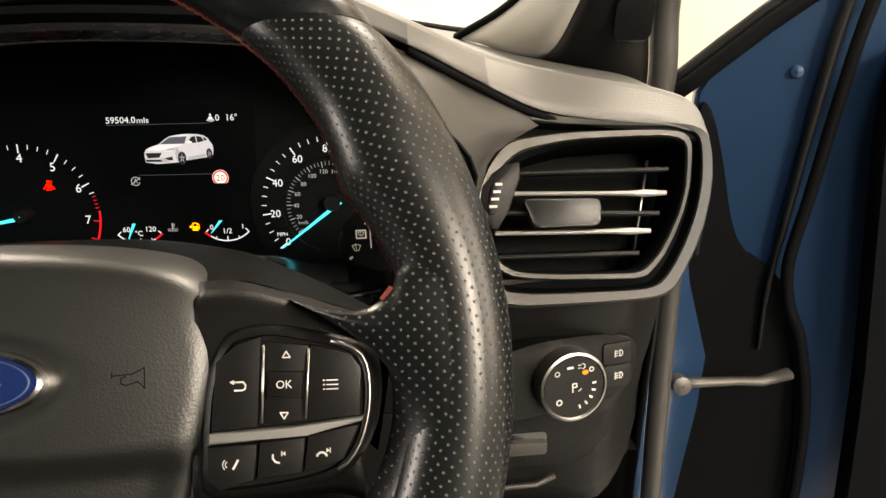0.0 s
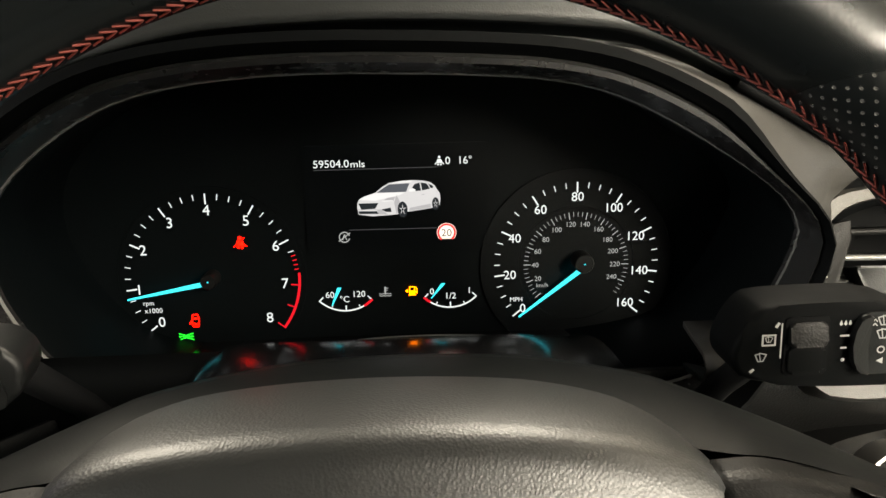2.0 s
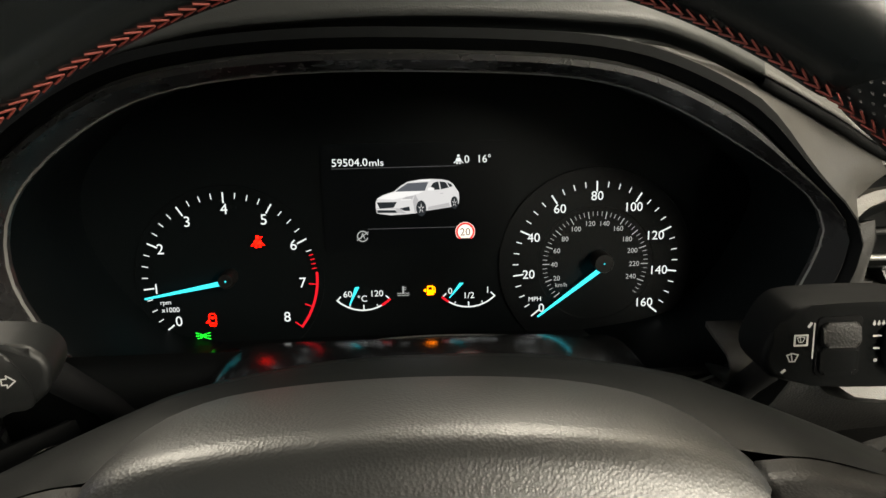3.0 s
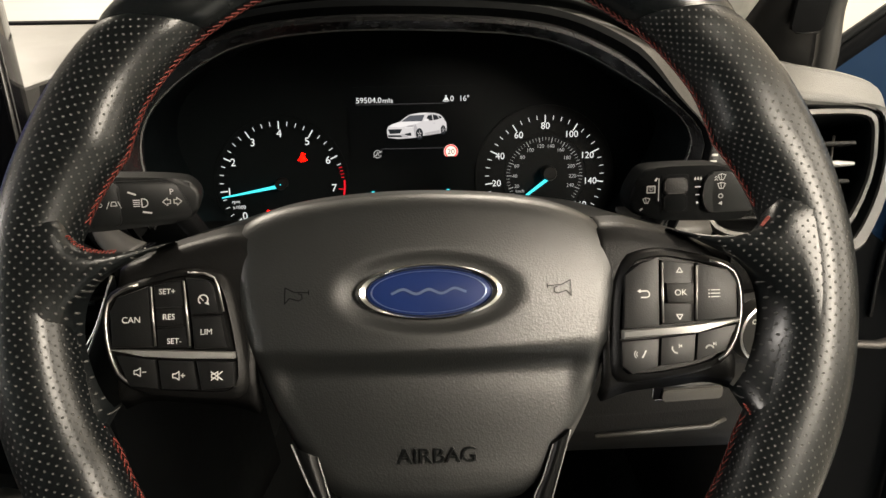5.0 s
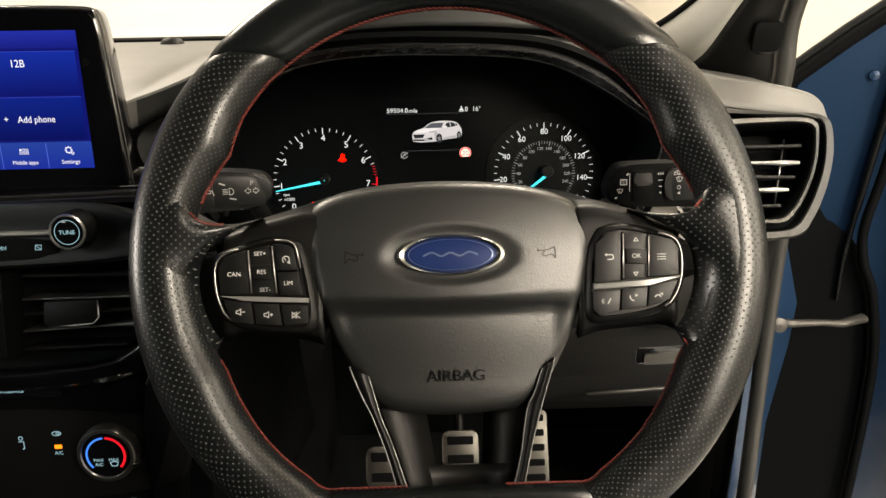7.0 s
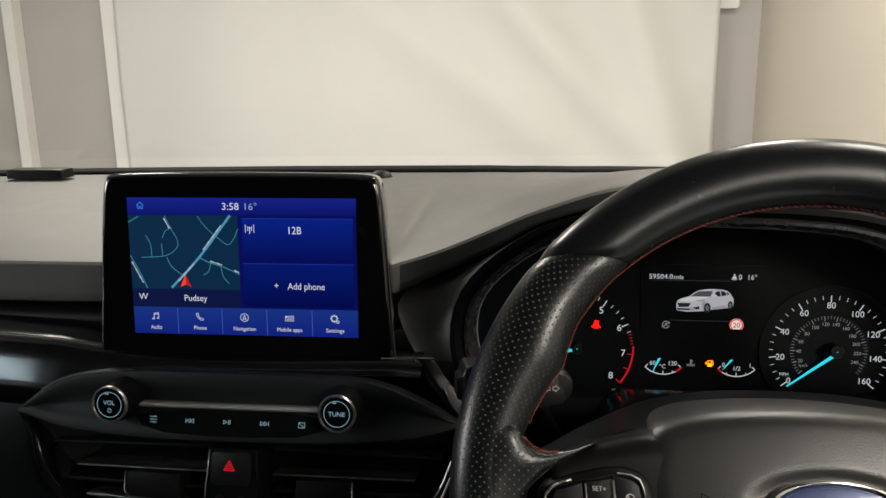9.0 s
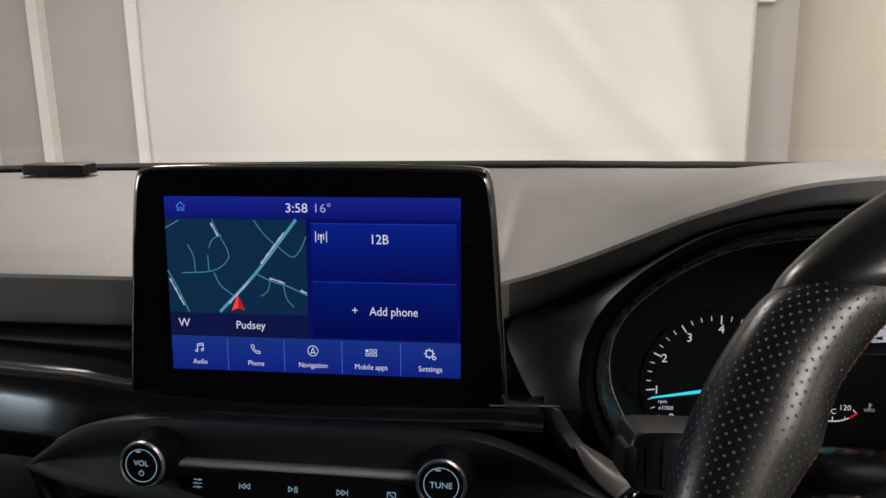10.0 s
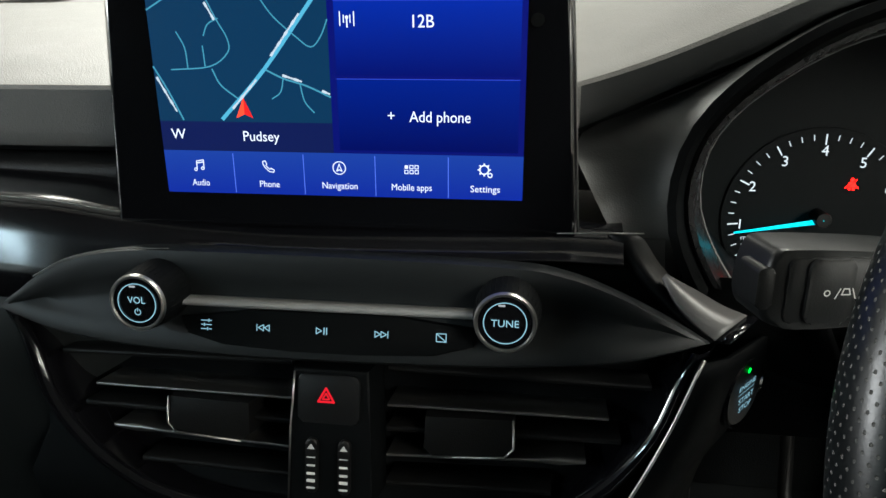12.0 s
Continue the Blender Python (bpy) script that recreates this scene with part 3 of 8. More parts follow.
def dash_top():
    far = [(s[0], s[6], s[7]) for s in STATIONS]
    mid = [(s[0], 0.66, lerp(s[1], s[7], 0.55) + 0.002) for s in STATIONS]
    crest = [(s[0], 0.50, s[1]) for s in STATIONS]
    cre = [(s[0], s[2] + 0.0035, s[3] + 0.0006) for s in STATIONS]
    nose = [(s[0], s[2] + 0.0008, s[3] - 0.0002) for s in STATIONS]
    brow = [(s[0], s[2] - 0.0008, s[3] - 0.0024) for s in STATIONS]
    lip = [(s[0], s[4], s[5]) for s in STATIONS]
    tuck = [(s[0], s[4] + 0.0012, s[5] - 0.0010) for s in STATIONS]
    cols = [catmull(c, 4) for c in (far, mid, crest, cre, nose, brow, lip, tuck)]
    rows = [list(r) for r in zip(*cols)]
    # round the profile between the keyed lines
    ob = grid("top_pad", [catmull(r[:4], 5) + [r[4], r[5]] for r in rows], DASH, dash, "soft grained dark grey top pad")
    ob.data.set_sharp_from_angle(angle=radians(32))
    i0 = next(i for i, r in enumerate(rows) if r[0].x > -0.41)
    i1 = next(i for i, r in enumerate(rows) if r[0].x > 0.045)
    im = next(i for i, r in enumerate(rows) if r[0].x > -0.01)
    # one pad throughout: darker plastics put its shade over the hood
    for a, b, material in ((0, i0, DASH), (i0, im, HOOD_FRONT), (im, i1, DASH_SHADED), (i1, len(rows) - 1, DASH)):
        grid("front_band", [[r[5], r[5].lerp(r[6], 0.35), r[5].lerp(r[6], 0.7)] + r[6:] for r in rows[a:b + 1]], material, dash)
    return ob


dash_top()
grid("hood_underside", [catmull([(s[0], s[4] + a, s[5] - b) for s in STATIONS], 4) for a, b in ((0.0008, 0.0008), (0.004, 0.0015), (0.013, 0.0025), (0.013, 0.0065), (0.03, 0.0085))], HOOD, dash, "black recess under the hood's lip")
# black strip along the foot of the windscreen
grid("windscreen_strip", [[(s[0], s[6] - 0.012, s[7] + 0.001) for s in STATIONS], [(s[0], s[6] - 0.004, s[7] + 0.0045) for s in STATIONS], [(s[0], s[6] + 0.05, s[7] + 0.004) for s in STATIONS]], RUBBER, dash, solid=0.002)

# passenger side: recess, trim strip, gloss band, lower panel
grid("recess", [[(x, 0.445, 0.968), (x, 0.455, 0.960), (x, 0.452, 0.952)] for x in (-1.29, -0.66, -0.60)], MATT, dash)
grid("trim_strip", [[(x, 0.45, 0.957), (x, 0.428, 0.956), (x, 0.424, 0.953), (x, 0.424, 0.944), (x, 0.44, 0.940)] for x in (-1.29, -0.9, -0.62)], LOWER, dash)


def gloss_band():
    """Curved piano-black band under the screen that rolls out to the passenger side."""
    top = [(-1.25, 0.39, 0.962), (-0.95, 0.385, 0.957), (-0.80, 0.382, 0.953), (-0.703, 0.380, 0.949), (-0.671, 0.380, 0.947), (-0.633, 0.381, 0.942), (-0.552, 0.385, 0.937), (-0.45, 0.387, 0.938), (-0.412, 0.388, 0.939), (-0.385, 0.388, 0.938)]
    rows = []
    for x, y, z in catmull(top, 5):
        k = smooth01(-0.59, -0.665, x)
        low = lerp(0.925, 0.905, k)
        prof = [((-0.008, -0.006), (-0.006, -0.004)), ((-0.012, -0.012), (-0.011, -0.014)), ((-0.012, (low - z) * 0.75), (-0.018, -0.028)), ((-0.004, low - z), (-0.025, -0.044))]
        rows.append([(x, y + 0.06, z + 0.002), (x, y + 0.008, z + 0.002), (x, y, z)] + [(x, y + lerp(a[0], b[0], k), z + lerp(a[1], b[1], k)) for a, b in prof] + [(x, y + 0.03, low - 0.03)])
    grid("gloss_band", rows, BAND, dash, "piano black band")
    tube("bright_edge", catmull([(p[0], p[1] - 0.001, p[2] + 0.0015) for p in top[:7]], 5), 0.0005, EDGE, dash)


gloss_band()
lowp = []
for x in (-1.29, -1.0, -0.80, -0.70, -0.66, -0.63, -0.60):
    k = smooth01(-0.72, -0.62, x)
    lowp.append([(x, 0.375 + 0.02 * k, 0.91), (x, 0.36 + 0.02 * k, 0.89), (x, 0.362 + 0.03 * k, 0.85), (x, 0.38 + 0.04 * k, 0.78), (x, 0.42 + 0.03 * k, 0.68), (x, 0.55, 0.60)])
grid("lower_panel", lowp, HOOD, dash, "grained lower passenger panel")

# ---------------------------------------------------------------- instrument cluster
C = frame_at((0, 0.490, 0.957), (1, 0, 0), (0, 0.1, 1))
cluster = thing("instrument_cluster", "lit instrument cluster with two dials behind a clear lens", "instrument cluster", (-0.16, 0.47, 0.87))
BEZ = [(-0.347, 0.960), (-0.337, 0.986), (-0.302, 1.013), (-0.268, 1.027), (-0.209, 1.033), (-0.128, 1.031), (-0.080, 1.027), (-0.049, 1.017), (-0.010, 0.995), (0.020, 0.975), (0.030, 0.961), (0.030, 0.950), (0.018, 0.922), (-0.003, 0.893), (-0.025, 0.882), (-0.10, 0.874), (-0.20, 0.873), (-0.285, 0.877), (-0.315, 0.890), (-0.343, 0.932)]
bez = resample(chaikin([(x, z, 0) for x, z in BEZ], 2), 96)
cx, cz = -0.159, 0.953


def bez_loop(grow, y, up=0.0):
    """The bay's outline grown outwards by so many metres, at depth y."""
    out = []
    for i, p in enumerate(bez):
        t = (bez[(i + 1) % 96] - bez[i - 1]).normalized()
        n = Vector((-t.y, t.x, 0))
        if n.dot(p - Vector((cx, cz, 0))) < 0:
            n = -n
        q = p + n * (grow * (1 - 0.72 * smooth01(-0.03, 0.02, p.x)) if grow > 0 else grow)
        out.append(Vector((q.x, y + 0.1 * (q.y - 0.957) + up, q.y)))
    return out


ring("bay_wall", [bez_loop(0.0015, 0.421), bez_loop(0.0, 0.425), bez_loop(-0.0008, 0.452), bez_loop(-0.0010, 0.492)], DIAL, cluster, "matt black walls of the bay")
ring("gloss_bezel", [bez_loop(0.0105, 0.404), bez_loop(0.0095, 0.400), bez_loop(0.0070, 0.400), bez_loop(0.0015, 0.417), bez_loop(0.0006, 0.4215)], BEZEL, cluster, "piano black bezel ring")
# pale ring paints the glint along the bezel's inner edge
ring("bezel_edge", [bez_loop(0.0019, 0.4180), bez_loop(0.0012, 0.4170), bez_loop(0.0005, 0.4185)], BEZEL_GLINT, cluster)
ring("bezel_edge", [bez_loop(0.0112, 0.4032), bez_loop(0.0103, 0.4012), bez_loop(0.0093, 0.4002)], SATIN_EDGE, cluster)
ring("outer_step", [bez_loop(0.020, 0.395), bez_loop(0.016, 0.394), bez_loop(0.0125, 0.399), bez_loop(0.0105, 0.404)], MATT, cluster)
put_mesh("dial_plate", [C @ Vector((p.x, p.y - 0.957, -0.001)) for p in bez], [tuple(range(95, -1, -1))], DIAL, cluster, smooth=False)


def hood_face():
    """Black face between the hood's lip and the bezel."""
    lip = [(-0.352, 0.395, 0.872), (-0.372, 0.397, 0.905), (-0.40, 0.398, 0.955)] + [(s[0], s[4] + 0.006, s[5] - 0.0058) for s in STATIONS[5:17]] + [(0.070, 0.446, 0.972), (0.048, 0.436, 0.960), (0.040, 0.424, 0.942), (0.026, 0.41, 0.900), (0.010, 0.405, 0.880)]
    lip = resample(catmull(lip, 5), 72, closed=False)
    o = bez_loop(0.020, 0.395)
    i0 = min(range(96), key=lambda k: (o[k] - Vector((-0.325, 0.39, 0.872))).length)
    i1 = min(range(96), key=lambda k: (o[k] - Vector((0.010, 0.39, 0.878))).length)
    seq = []
    k = i0
    step = 1 if o[(i0 + 8) % 96].z > o[i0].z else -1
    while k != i1:
        seq.append(o[k])
        k = (k + step) % 96
    seq.append(o[i1])
    inn = resample(seq, 72, closed=False)
    rows = [lip, [a.lerp(b, 0.5) + Vector((0, 0.006, 0)) for a, b in zip(lip, inn)], inn]
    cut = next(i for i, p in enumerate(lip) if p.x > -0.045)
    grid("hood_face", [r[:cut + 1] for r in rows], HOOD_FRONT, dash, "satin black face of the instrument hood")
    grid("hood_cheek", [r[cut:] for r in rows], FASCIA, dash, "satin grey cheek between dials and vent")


hood_face()
# the ledge below the dials
led = []
for i in range(69):
    x = lerp(-0.33, 0.01, i / 68)
    k = smooth01(-0.035, -0.105, x) * smooth01(-0.282, -0.237, x)
    row = [(x, 0.486, 0.8785)]
    for j in range(19):
        a = radians(lerp(-40, 6, j / 18))
        y = 0.43 - 0.17 * (math.sin(radians(26)) + math.sin(a))
        z = 0.902 + 0.17 * (math.cos(a) - math.cos(radians(26)))
        row.append((x, lerp(lerp(0.478, 0.415, j / 18), y, k), lerp(0.8785, z, k)))
    led.append(row + [(x, row[-1][1] - 0.004, 0.83)])
tube("ledge_edge", catmull([(-0.205, 0.43, 0.8990), (-0.1676, 0.43, 0.9026), (-0.1241, 0.43, 0.9021), (-0.0857, 0.43, 0.8972), (-0.0629, 0.43, 0.8870), (-0.0483, 0.43, 0.8776)], 5), 0.0004, EDGE, cluster)
grid("ledge", led, LEDGE, cluster, "gloss black ledge under the dials")


def cpt(x, z):
    return (x, z - 0.957)


def ticks(cx0, cz0, r, angles, length, w):
    out = []
    for a in angles:
        c, s = math.cos(radians(a)), math.sin(radians(a))
        p, q = (cx0 + r * c, cz0 - 0.957 + r * s), (cx0 + (r - length) * c, cz0 - 0.957 + (r - length) * s)
        out += stroke([p, q], w)
    return out


def needle(name, pivot, tip, parent):
    px, py = cpt(*pivot)
    qx, qy = cpt(*tip)
    d = Vector((qx - px, qy - py)).normalized()
    s = Vector((-d.y, d.x))
    pts = [(px + s.x * 0.0014, py + s.y * 0.0014), (qx + s.x * 0.0004, qy + s.y * 0.0004), (qx - s.x * 0.0004, qy - s.y * 0.0004), (px - s.x * 0.0014, py - s.y * 0.0014)]
    m = C @ Matrix.Translation((0, 0, 0.008))
    return plate(name, pts, m, 0.001, LIT_CYAN, parent, 0, "glowing cyan needle")


def rev_counter():
    x0, z0, r = -0.2664, 0.9158, 0.0487
    face = lathe("rev_counter", [(0.0005, 0.0002), (r * 0.70, 0.0002), (r + 0.004, 0.0004), (r + 0.0042, 0)], C @ Matrix.Translation((x0, z0 - 0.957, 0)), DIAL, cluster, "black rev counter dial")
    ang = lambda v: 218 - 32 * v
    m = C @ Matrix.Translation((0, 0, 0.0008))
    for v in range(0, 7):
        flat("major_tick", ticks(x0, z0, r, [ang(v)], 0.0055, 0.0008), m, LIT, face)
    flat("minor_ticks", ticks(x0, z0, r, [ang(v / 4) for v in range(0, 26) if v % 4], 0.003, 0.0005), m, LIT, face)
    nums = [(-0.2974, 0.8916), (-0.3080, 0.9111), (-0.3033, 0.9339), (-0.2871, 0.9490), (-0.2663, 0.9555), (-0.2451, 0.9490), (-0.2297, 0.9341), (-0.2259, 0.9121), (-0.2361, 0.8921)]
    for v, (x, z) in enumerate(nums):
        word("numeral", str(v), 0.0058, cpt(x, z), m, LIT, face)
    flat("red_zone", stroke(arc(x0, z0 - 0.957, r, ang(6.75), ang(8), 16), 0.0014) + ticks(x0, z0, r, [ang(6.35), ang(6.45), ang(6.55), ang(6.65)], 0.0022, 0.0005) + ticks(x0, z0, r, [ang(7), ang(7.5), ang(8)], 0.0045, 0.0007), m, LIT_RED_DEEP, face)
    word("legend", "rpm", 0.0026, cpt(-0.3037, 0.9030), m, LIT, face)
    word("legend", "x1000", 0.0028, cpt(-0.3014, 0.8985), m, LIT, face)
    needle("needle", (-0.2640, 0.9159), (-0.3124, 0.9072), face)
    lathe("needle_hub", [(0.0045, 0.001), (0.0045, 0.012), (0.004, 0.013), (0.0005, 0.013)], C @ Matrix.Translation((x0 + 0.0005, z0 - 0.957 + 0.0015, 0)), SATIN, face, n=24)
    # warning lamps: seat belt, open door, side lights
    b = [disc_pts(1.0, 12, 0, 3.0), [(-1.9, 0.9), (-1.2, 1.6), (0.7, 1.6), (-2.0, -0.9)], [(1.5, 1.6), (1.9, 0.9), (2.0, -1.3), (-1.7, -1.3)]]
    b += stroke([(1.6, 2.3), (2.5, 3.2)], 0.45)
    for k in (-1, 1):
        b += stroke([(2.3 * k, -0.7), (3.6 * k, -2.0)], 0.5) + [[(2.0 * k, -1.8), (0.4 * k, -1.8), (0.6 * k, -3.1), (1.5 * k, -3.1)]]
    b = scaled(b, 0.00098, *cpt(-0.2494, 0.9361))
    flat("seat_belt_lamp", b, m, LIT_RED, face, "lit red belt warning symbol")
    o = scaled(stroke([(-1.3, -3.2), (-1.7, -1.5), (-1.7, 1.8), (-1.1, 3.3), (1.1, 3.3), (1.7, 1.8), (1.7, -1.5), (1.3, -3.2)], 0.42, True) + [[(-0.95, 0.7), (0.95, 0.7), (0.8, 1.6), (-0.8, 1.6)], [(-0.8, -2.2), (0.8, -2.2), (0.85, -1.5), (-0.85, -1.5)]] + stroke([(-1.7, 0.3), (-3.2, -1.5), (-1.9, -1.2)], 0.4), 0.0011, *cpt(-0.2785, 0.8916))
    flat("door_open_lamp", o, m, LIT_RED, face, "lit red open door symbol")
    g = scaled(stroke(arc(-1.5, 0, 1.2, 90, -90, 8), 0.3, True) + stroke(arc(1.5, 0, 1.2, 90, 270, 8), 0.3, True) + [q for k in (-1.3, 0, 1.3) for q in stroke([(-2.3, k), (-4.1, k * 1.5)], 0.32) + stroke([(2.3, k), (4.1, k * 1.5)], 0.32)], 0.0010, *cpt(-0.2847, 0.8822))
    flat("side_light_lamp", g, m, LIT_GREEN, face, "lit green side light symbol")
    return face


def speedometer():
    x0, z0, r = -0.0595, 0.9177, 0.0472
    face = lathe("speedometer", [(0.0005, 0.0002), (r * 0.70, 0.0002), (r * 0.71, 0.0006), (r + 0.008, 0.0006), (r + 0.0082, 0)], C @ Matrix.Translation((x0, z0 - 0.957, 0)), mat("dial_grey", (0.0022, 0.0029, 0.0033), 0.5, spec=0.1), cluster, "charcoal speedometer dial")
    m = C @ Matrix.Translation((0, 0, 0.0010))
    ang = lambda v: 219.5 - 259 * v / 160
    for v in range(0, 161, 20):
        flat("major_tick", ticks(x0, z0, r, [ang(v)], 0.0055, 0.0008), m, LIT, face)
    flat("minor_ticks", ticks(x0, z0, r, [ang(v) for v in range(0, 161, 5) if v % 20], 0.003, 0.0005), m, LIT, face)
    nums = [(-0.0903, 0.8924), (-0.0977, 0.9126), (-0.0949, 0.9340), (-0.0802, 0.9501), (-0.0593, 0.9569), (-0.0381, 0.9500), (-0.0252, 0.9333), (-0.0224, 0.9129), (-0.0302, 0.8938)]
    for v, (x, z) in enumerate(nums):
        word("numeral", str(v * 20), 0.0050, cpt(x, z), m, LIT, face)
    km = [(-0.0816, 0.9098), (-0.0832, 0.9179), (-0.0817, 0.9259), (-0.0771, 0.9327), (-0.0707, 0.9382), (-0.0627, 0.9411), (-0.0546, 0.9409), (-0.0467, 0.9378), (-0.0414, 0.9316), (-0.0384, 0.9248), (-0.0371, 0.9170), (-0.0388, 0.9096)]
    for v, (x, z) in enumerate(km):
        word("small_numeral", str((v + 1) * 20), 0.0028, cpt(x, z), m, LIT_DIM, face)
    k0 = lambda v: 219.5 - 259 * v / 257.5
    flat("inner_ticks", ticks(x0, z0, 0.0302, [k0(v) for v in range(0, 256, 20)], 0.0038, 0.0005) + ticks(x0, z0, 0.0302, [k0(v) for v in range(0, 256, 5) if v % 20], 0.0024, 0.0003), m, LIT_DIM, face)
    word("legend", "km/h", 0.0024, cpt(-0.0790, 0.9058), m, LIT_DIM, face)
    word("legend", "MPH", 0.0026, cpt(-0.0941, 0.8978), m, LIT, face)
    needle("needle", (-0.0518, 0.9205), (-0.0935, 0.8892), face)
    lathe("needle_hub", [(0.0055, 0.001), (0.0055, 0.012), (0.005, 0.013), (0.0005, 0.013)], C @ Matrix.Translation((x0 + 0.0022, z0 - 0.957 + 0.0028, 0)), SATIN, face, n=24)
    return face


def car_picture(m, parent):
    """Small picture of a white estate car on the display, in flat tones."""
    W, G, K, B = glow("pic_white", (0.34, 0.34, 0.35), 1.0), glow("pic_grey", (0.23, 0.23, 0.24), 1.0), glow("pic_dark", (0.010, 0.012, 0.014), 1.0), glow("pic_pale", (0.44, 0.44, 0.45), 1.0)
    S = glow("pic_glass", (0.05, 0.055, 0.065), 1.0)
    body = [(-23.1, -1.9), (-22, 0.3), (-19.2, 1.9), (-12.7, 3.9), (-8.7, 7.1), (-5, 9.1), (1.8, 10.1), (7.8, 10.3), (13.8, 9.9), (17.8, 8.9), (20.3, 6.9), (21.6, 4.6), (23, 2.6), (23.3, -0.9), (22.8, -4.1), (18.3, -5.7), (5, -7.4), (-1.7, -8.7), (-7.2, -9.1), (-15, -9.4), (-22.7, -8.2), (-23.2, -4.9)]
    flat("car_picture", [body], m, W, parent, "small white estate car picture")
    flat("picture_bonnet", [[(-21.9, 0.2), (-19.0, 1.7), (-12.4, 3.7), (3.8, 3.6), (0.5, 2.2), (-6, 0.8), (-13, -0.6)], [(-4.6, 9.0), (1.8, 9.9), (7.8, 10.1), (7.0, 9.2), (0, 9.1)]], m, B, parent, lift=0.2)
    flat("picture_windows", [[(6.3, 4.1), (9, 8.1), (11.8, 8.9), (12.6, 4.3)], [(13.2, 4.4), (12.5, 8.9), (15.8, 8.3), (17.6, 5.3)], [(18, 5.5), (16.6, 8.2), (19, 7.1), (19.6, 5.9)]], m, K, parent, lift=0.3)
    flat("picture_windscreen", [[(-12, 3.8), (-8.7, 6.1), (-5.2, 8.3), (6.3, 8.7), (4.3, 3.9)]], m, S, parent, lift=0.3)
    flat("picture_mirror", [[(5.6, 4.0), (6.2, 5.4), (7.8, 5.9), (9.6, 5.1), (9.3, 4.0)]], m, B, parent, lift=0.5)
    flat("picture_shade", [[(6, -5.2), (17.6, -3.2), (18.0, -5.4), (5.6, -7.0)], [(-23, -5.2), (-10.2, -5.6), (-6, -8.6), (-22.6, -8.0)], [(-1.2, 2.2), (0.6, -1.4), (-0.6, -7.8), (-1.6, -8.4), (-2.6, -2)], [(12.8, 2.3), (14.4, 2.4), (14.4, 2.0), (12.8, 1.9)]], m, G, parent, lift=0.2)
    flat("picture_grille", [[(-22.5, -1.9), (-11.4, -1.9), (-13.2, -5.1), (-21, -5.4)], [(-22.4, -6.3), (-12.5, -6.6), (-11.4, -8), (-22.2, -7.8)], [(-10, -5.7), (-4.6, -4.6), (-4.2, -7.2), (-7.2, -7.1)]], m, K, parent, lift=0.4)
    flat("picture_grille_bar", [[(-22.6, -5.7), (-12.2, -5.9), (-12.2, -6.2), (-22.6, -6.0)]], m, B, parent, lift=0.5)
    flat("picture_lights", [[(-9.4, -1.1), (-6.2, 0.9), (-1.7, 1.3), (-3.2, -1.1)]], m, G, parent, lift=0.4)
    flat("picture_lamp", [[(-9.2, -1.2), (-3.3, -1.0), (-3.2, -0.5), (-9.0, -0.6)]], m, B, parent, lift=0.5)
    for wx, wy, rx, ry in ((2.0, -5.9, 2.8, 4.5), (20.5, -3.2, 2.0, 3.6)):
        flat("picture_tyre", [[(wx + rx * math.cos(k * math.tau / 20), wy + ry * math.sin(k * math.tau / 20)) for k in range(20)]], m, K, parent, lift=0.6)
        flat("picture_wheel", [[(wx + rx * 0.75 * math.cos(a), wy + ry * 0.75 * math.sin(a)), (wx + rx * 0.2 * math.cos(a + 0.5), wy + ry * 0.2 * math.sin(a + 0.5)), (wx + rx * 0.2 * math.cos(a - 0.5), wy + ry * 0.2 * math.sin(a - 0.5))] for a in [k * math.tau / 5 + 0.3 for k in range(5)]], m, W, parent, lift=0.7)


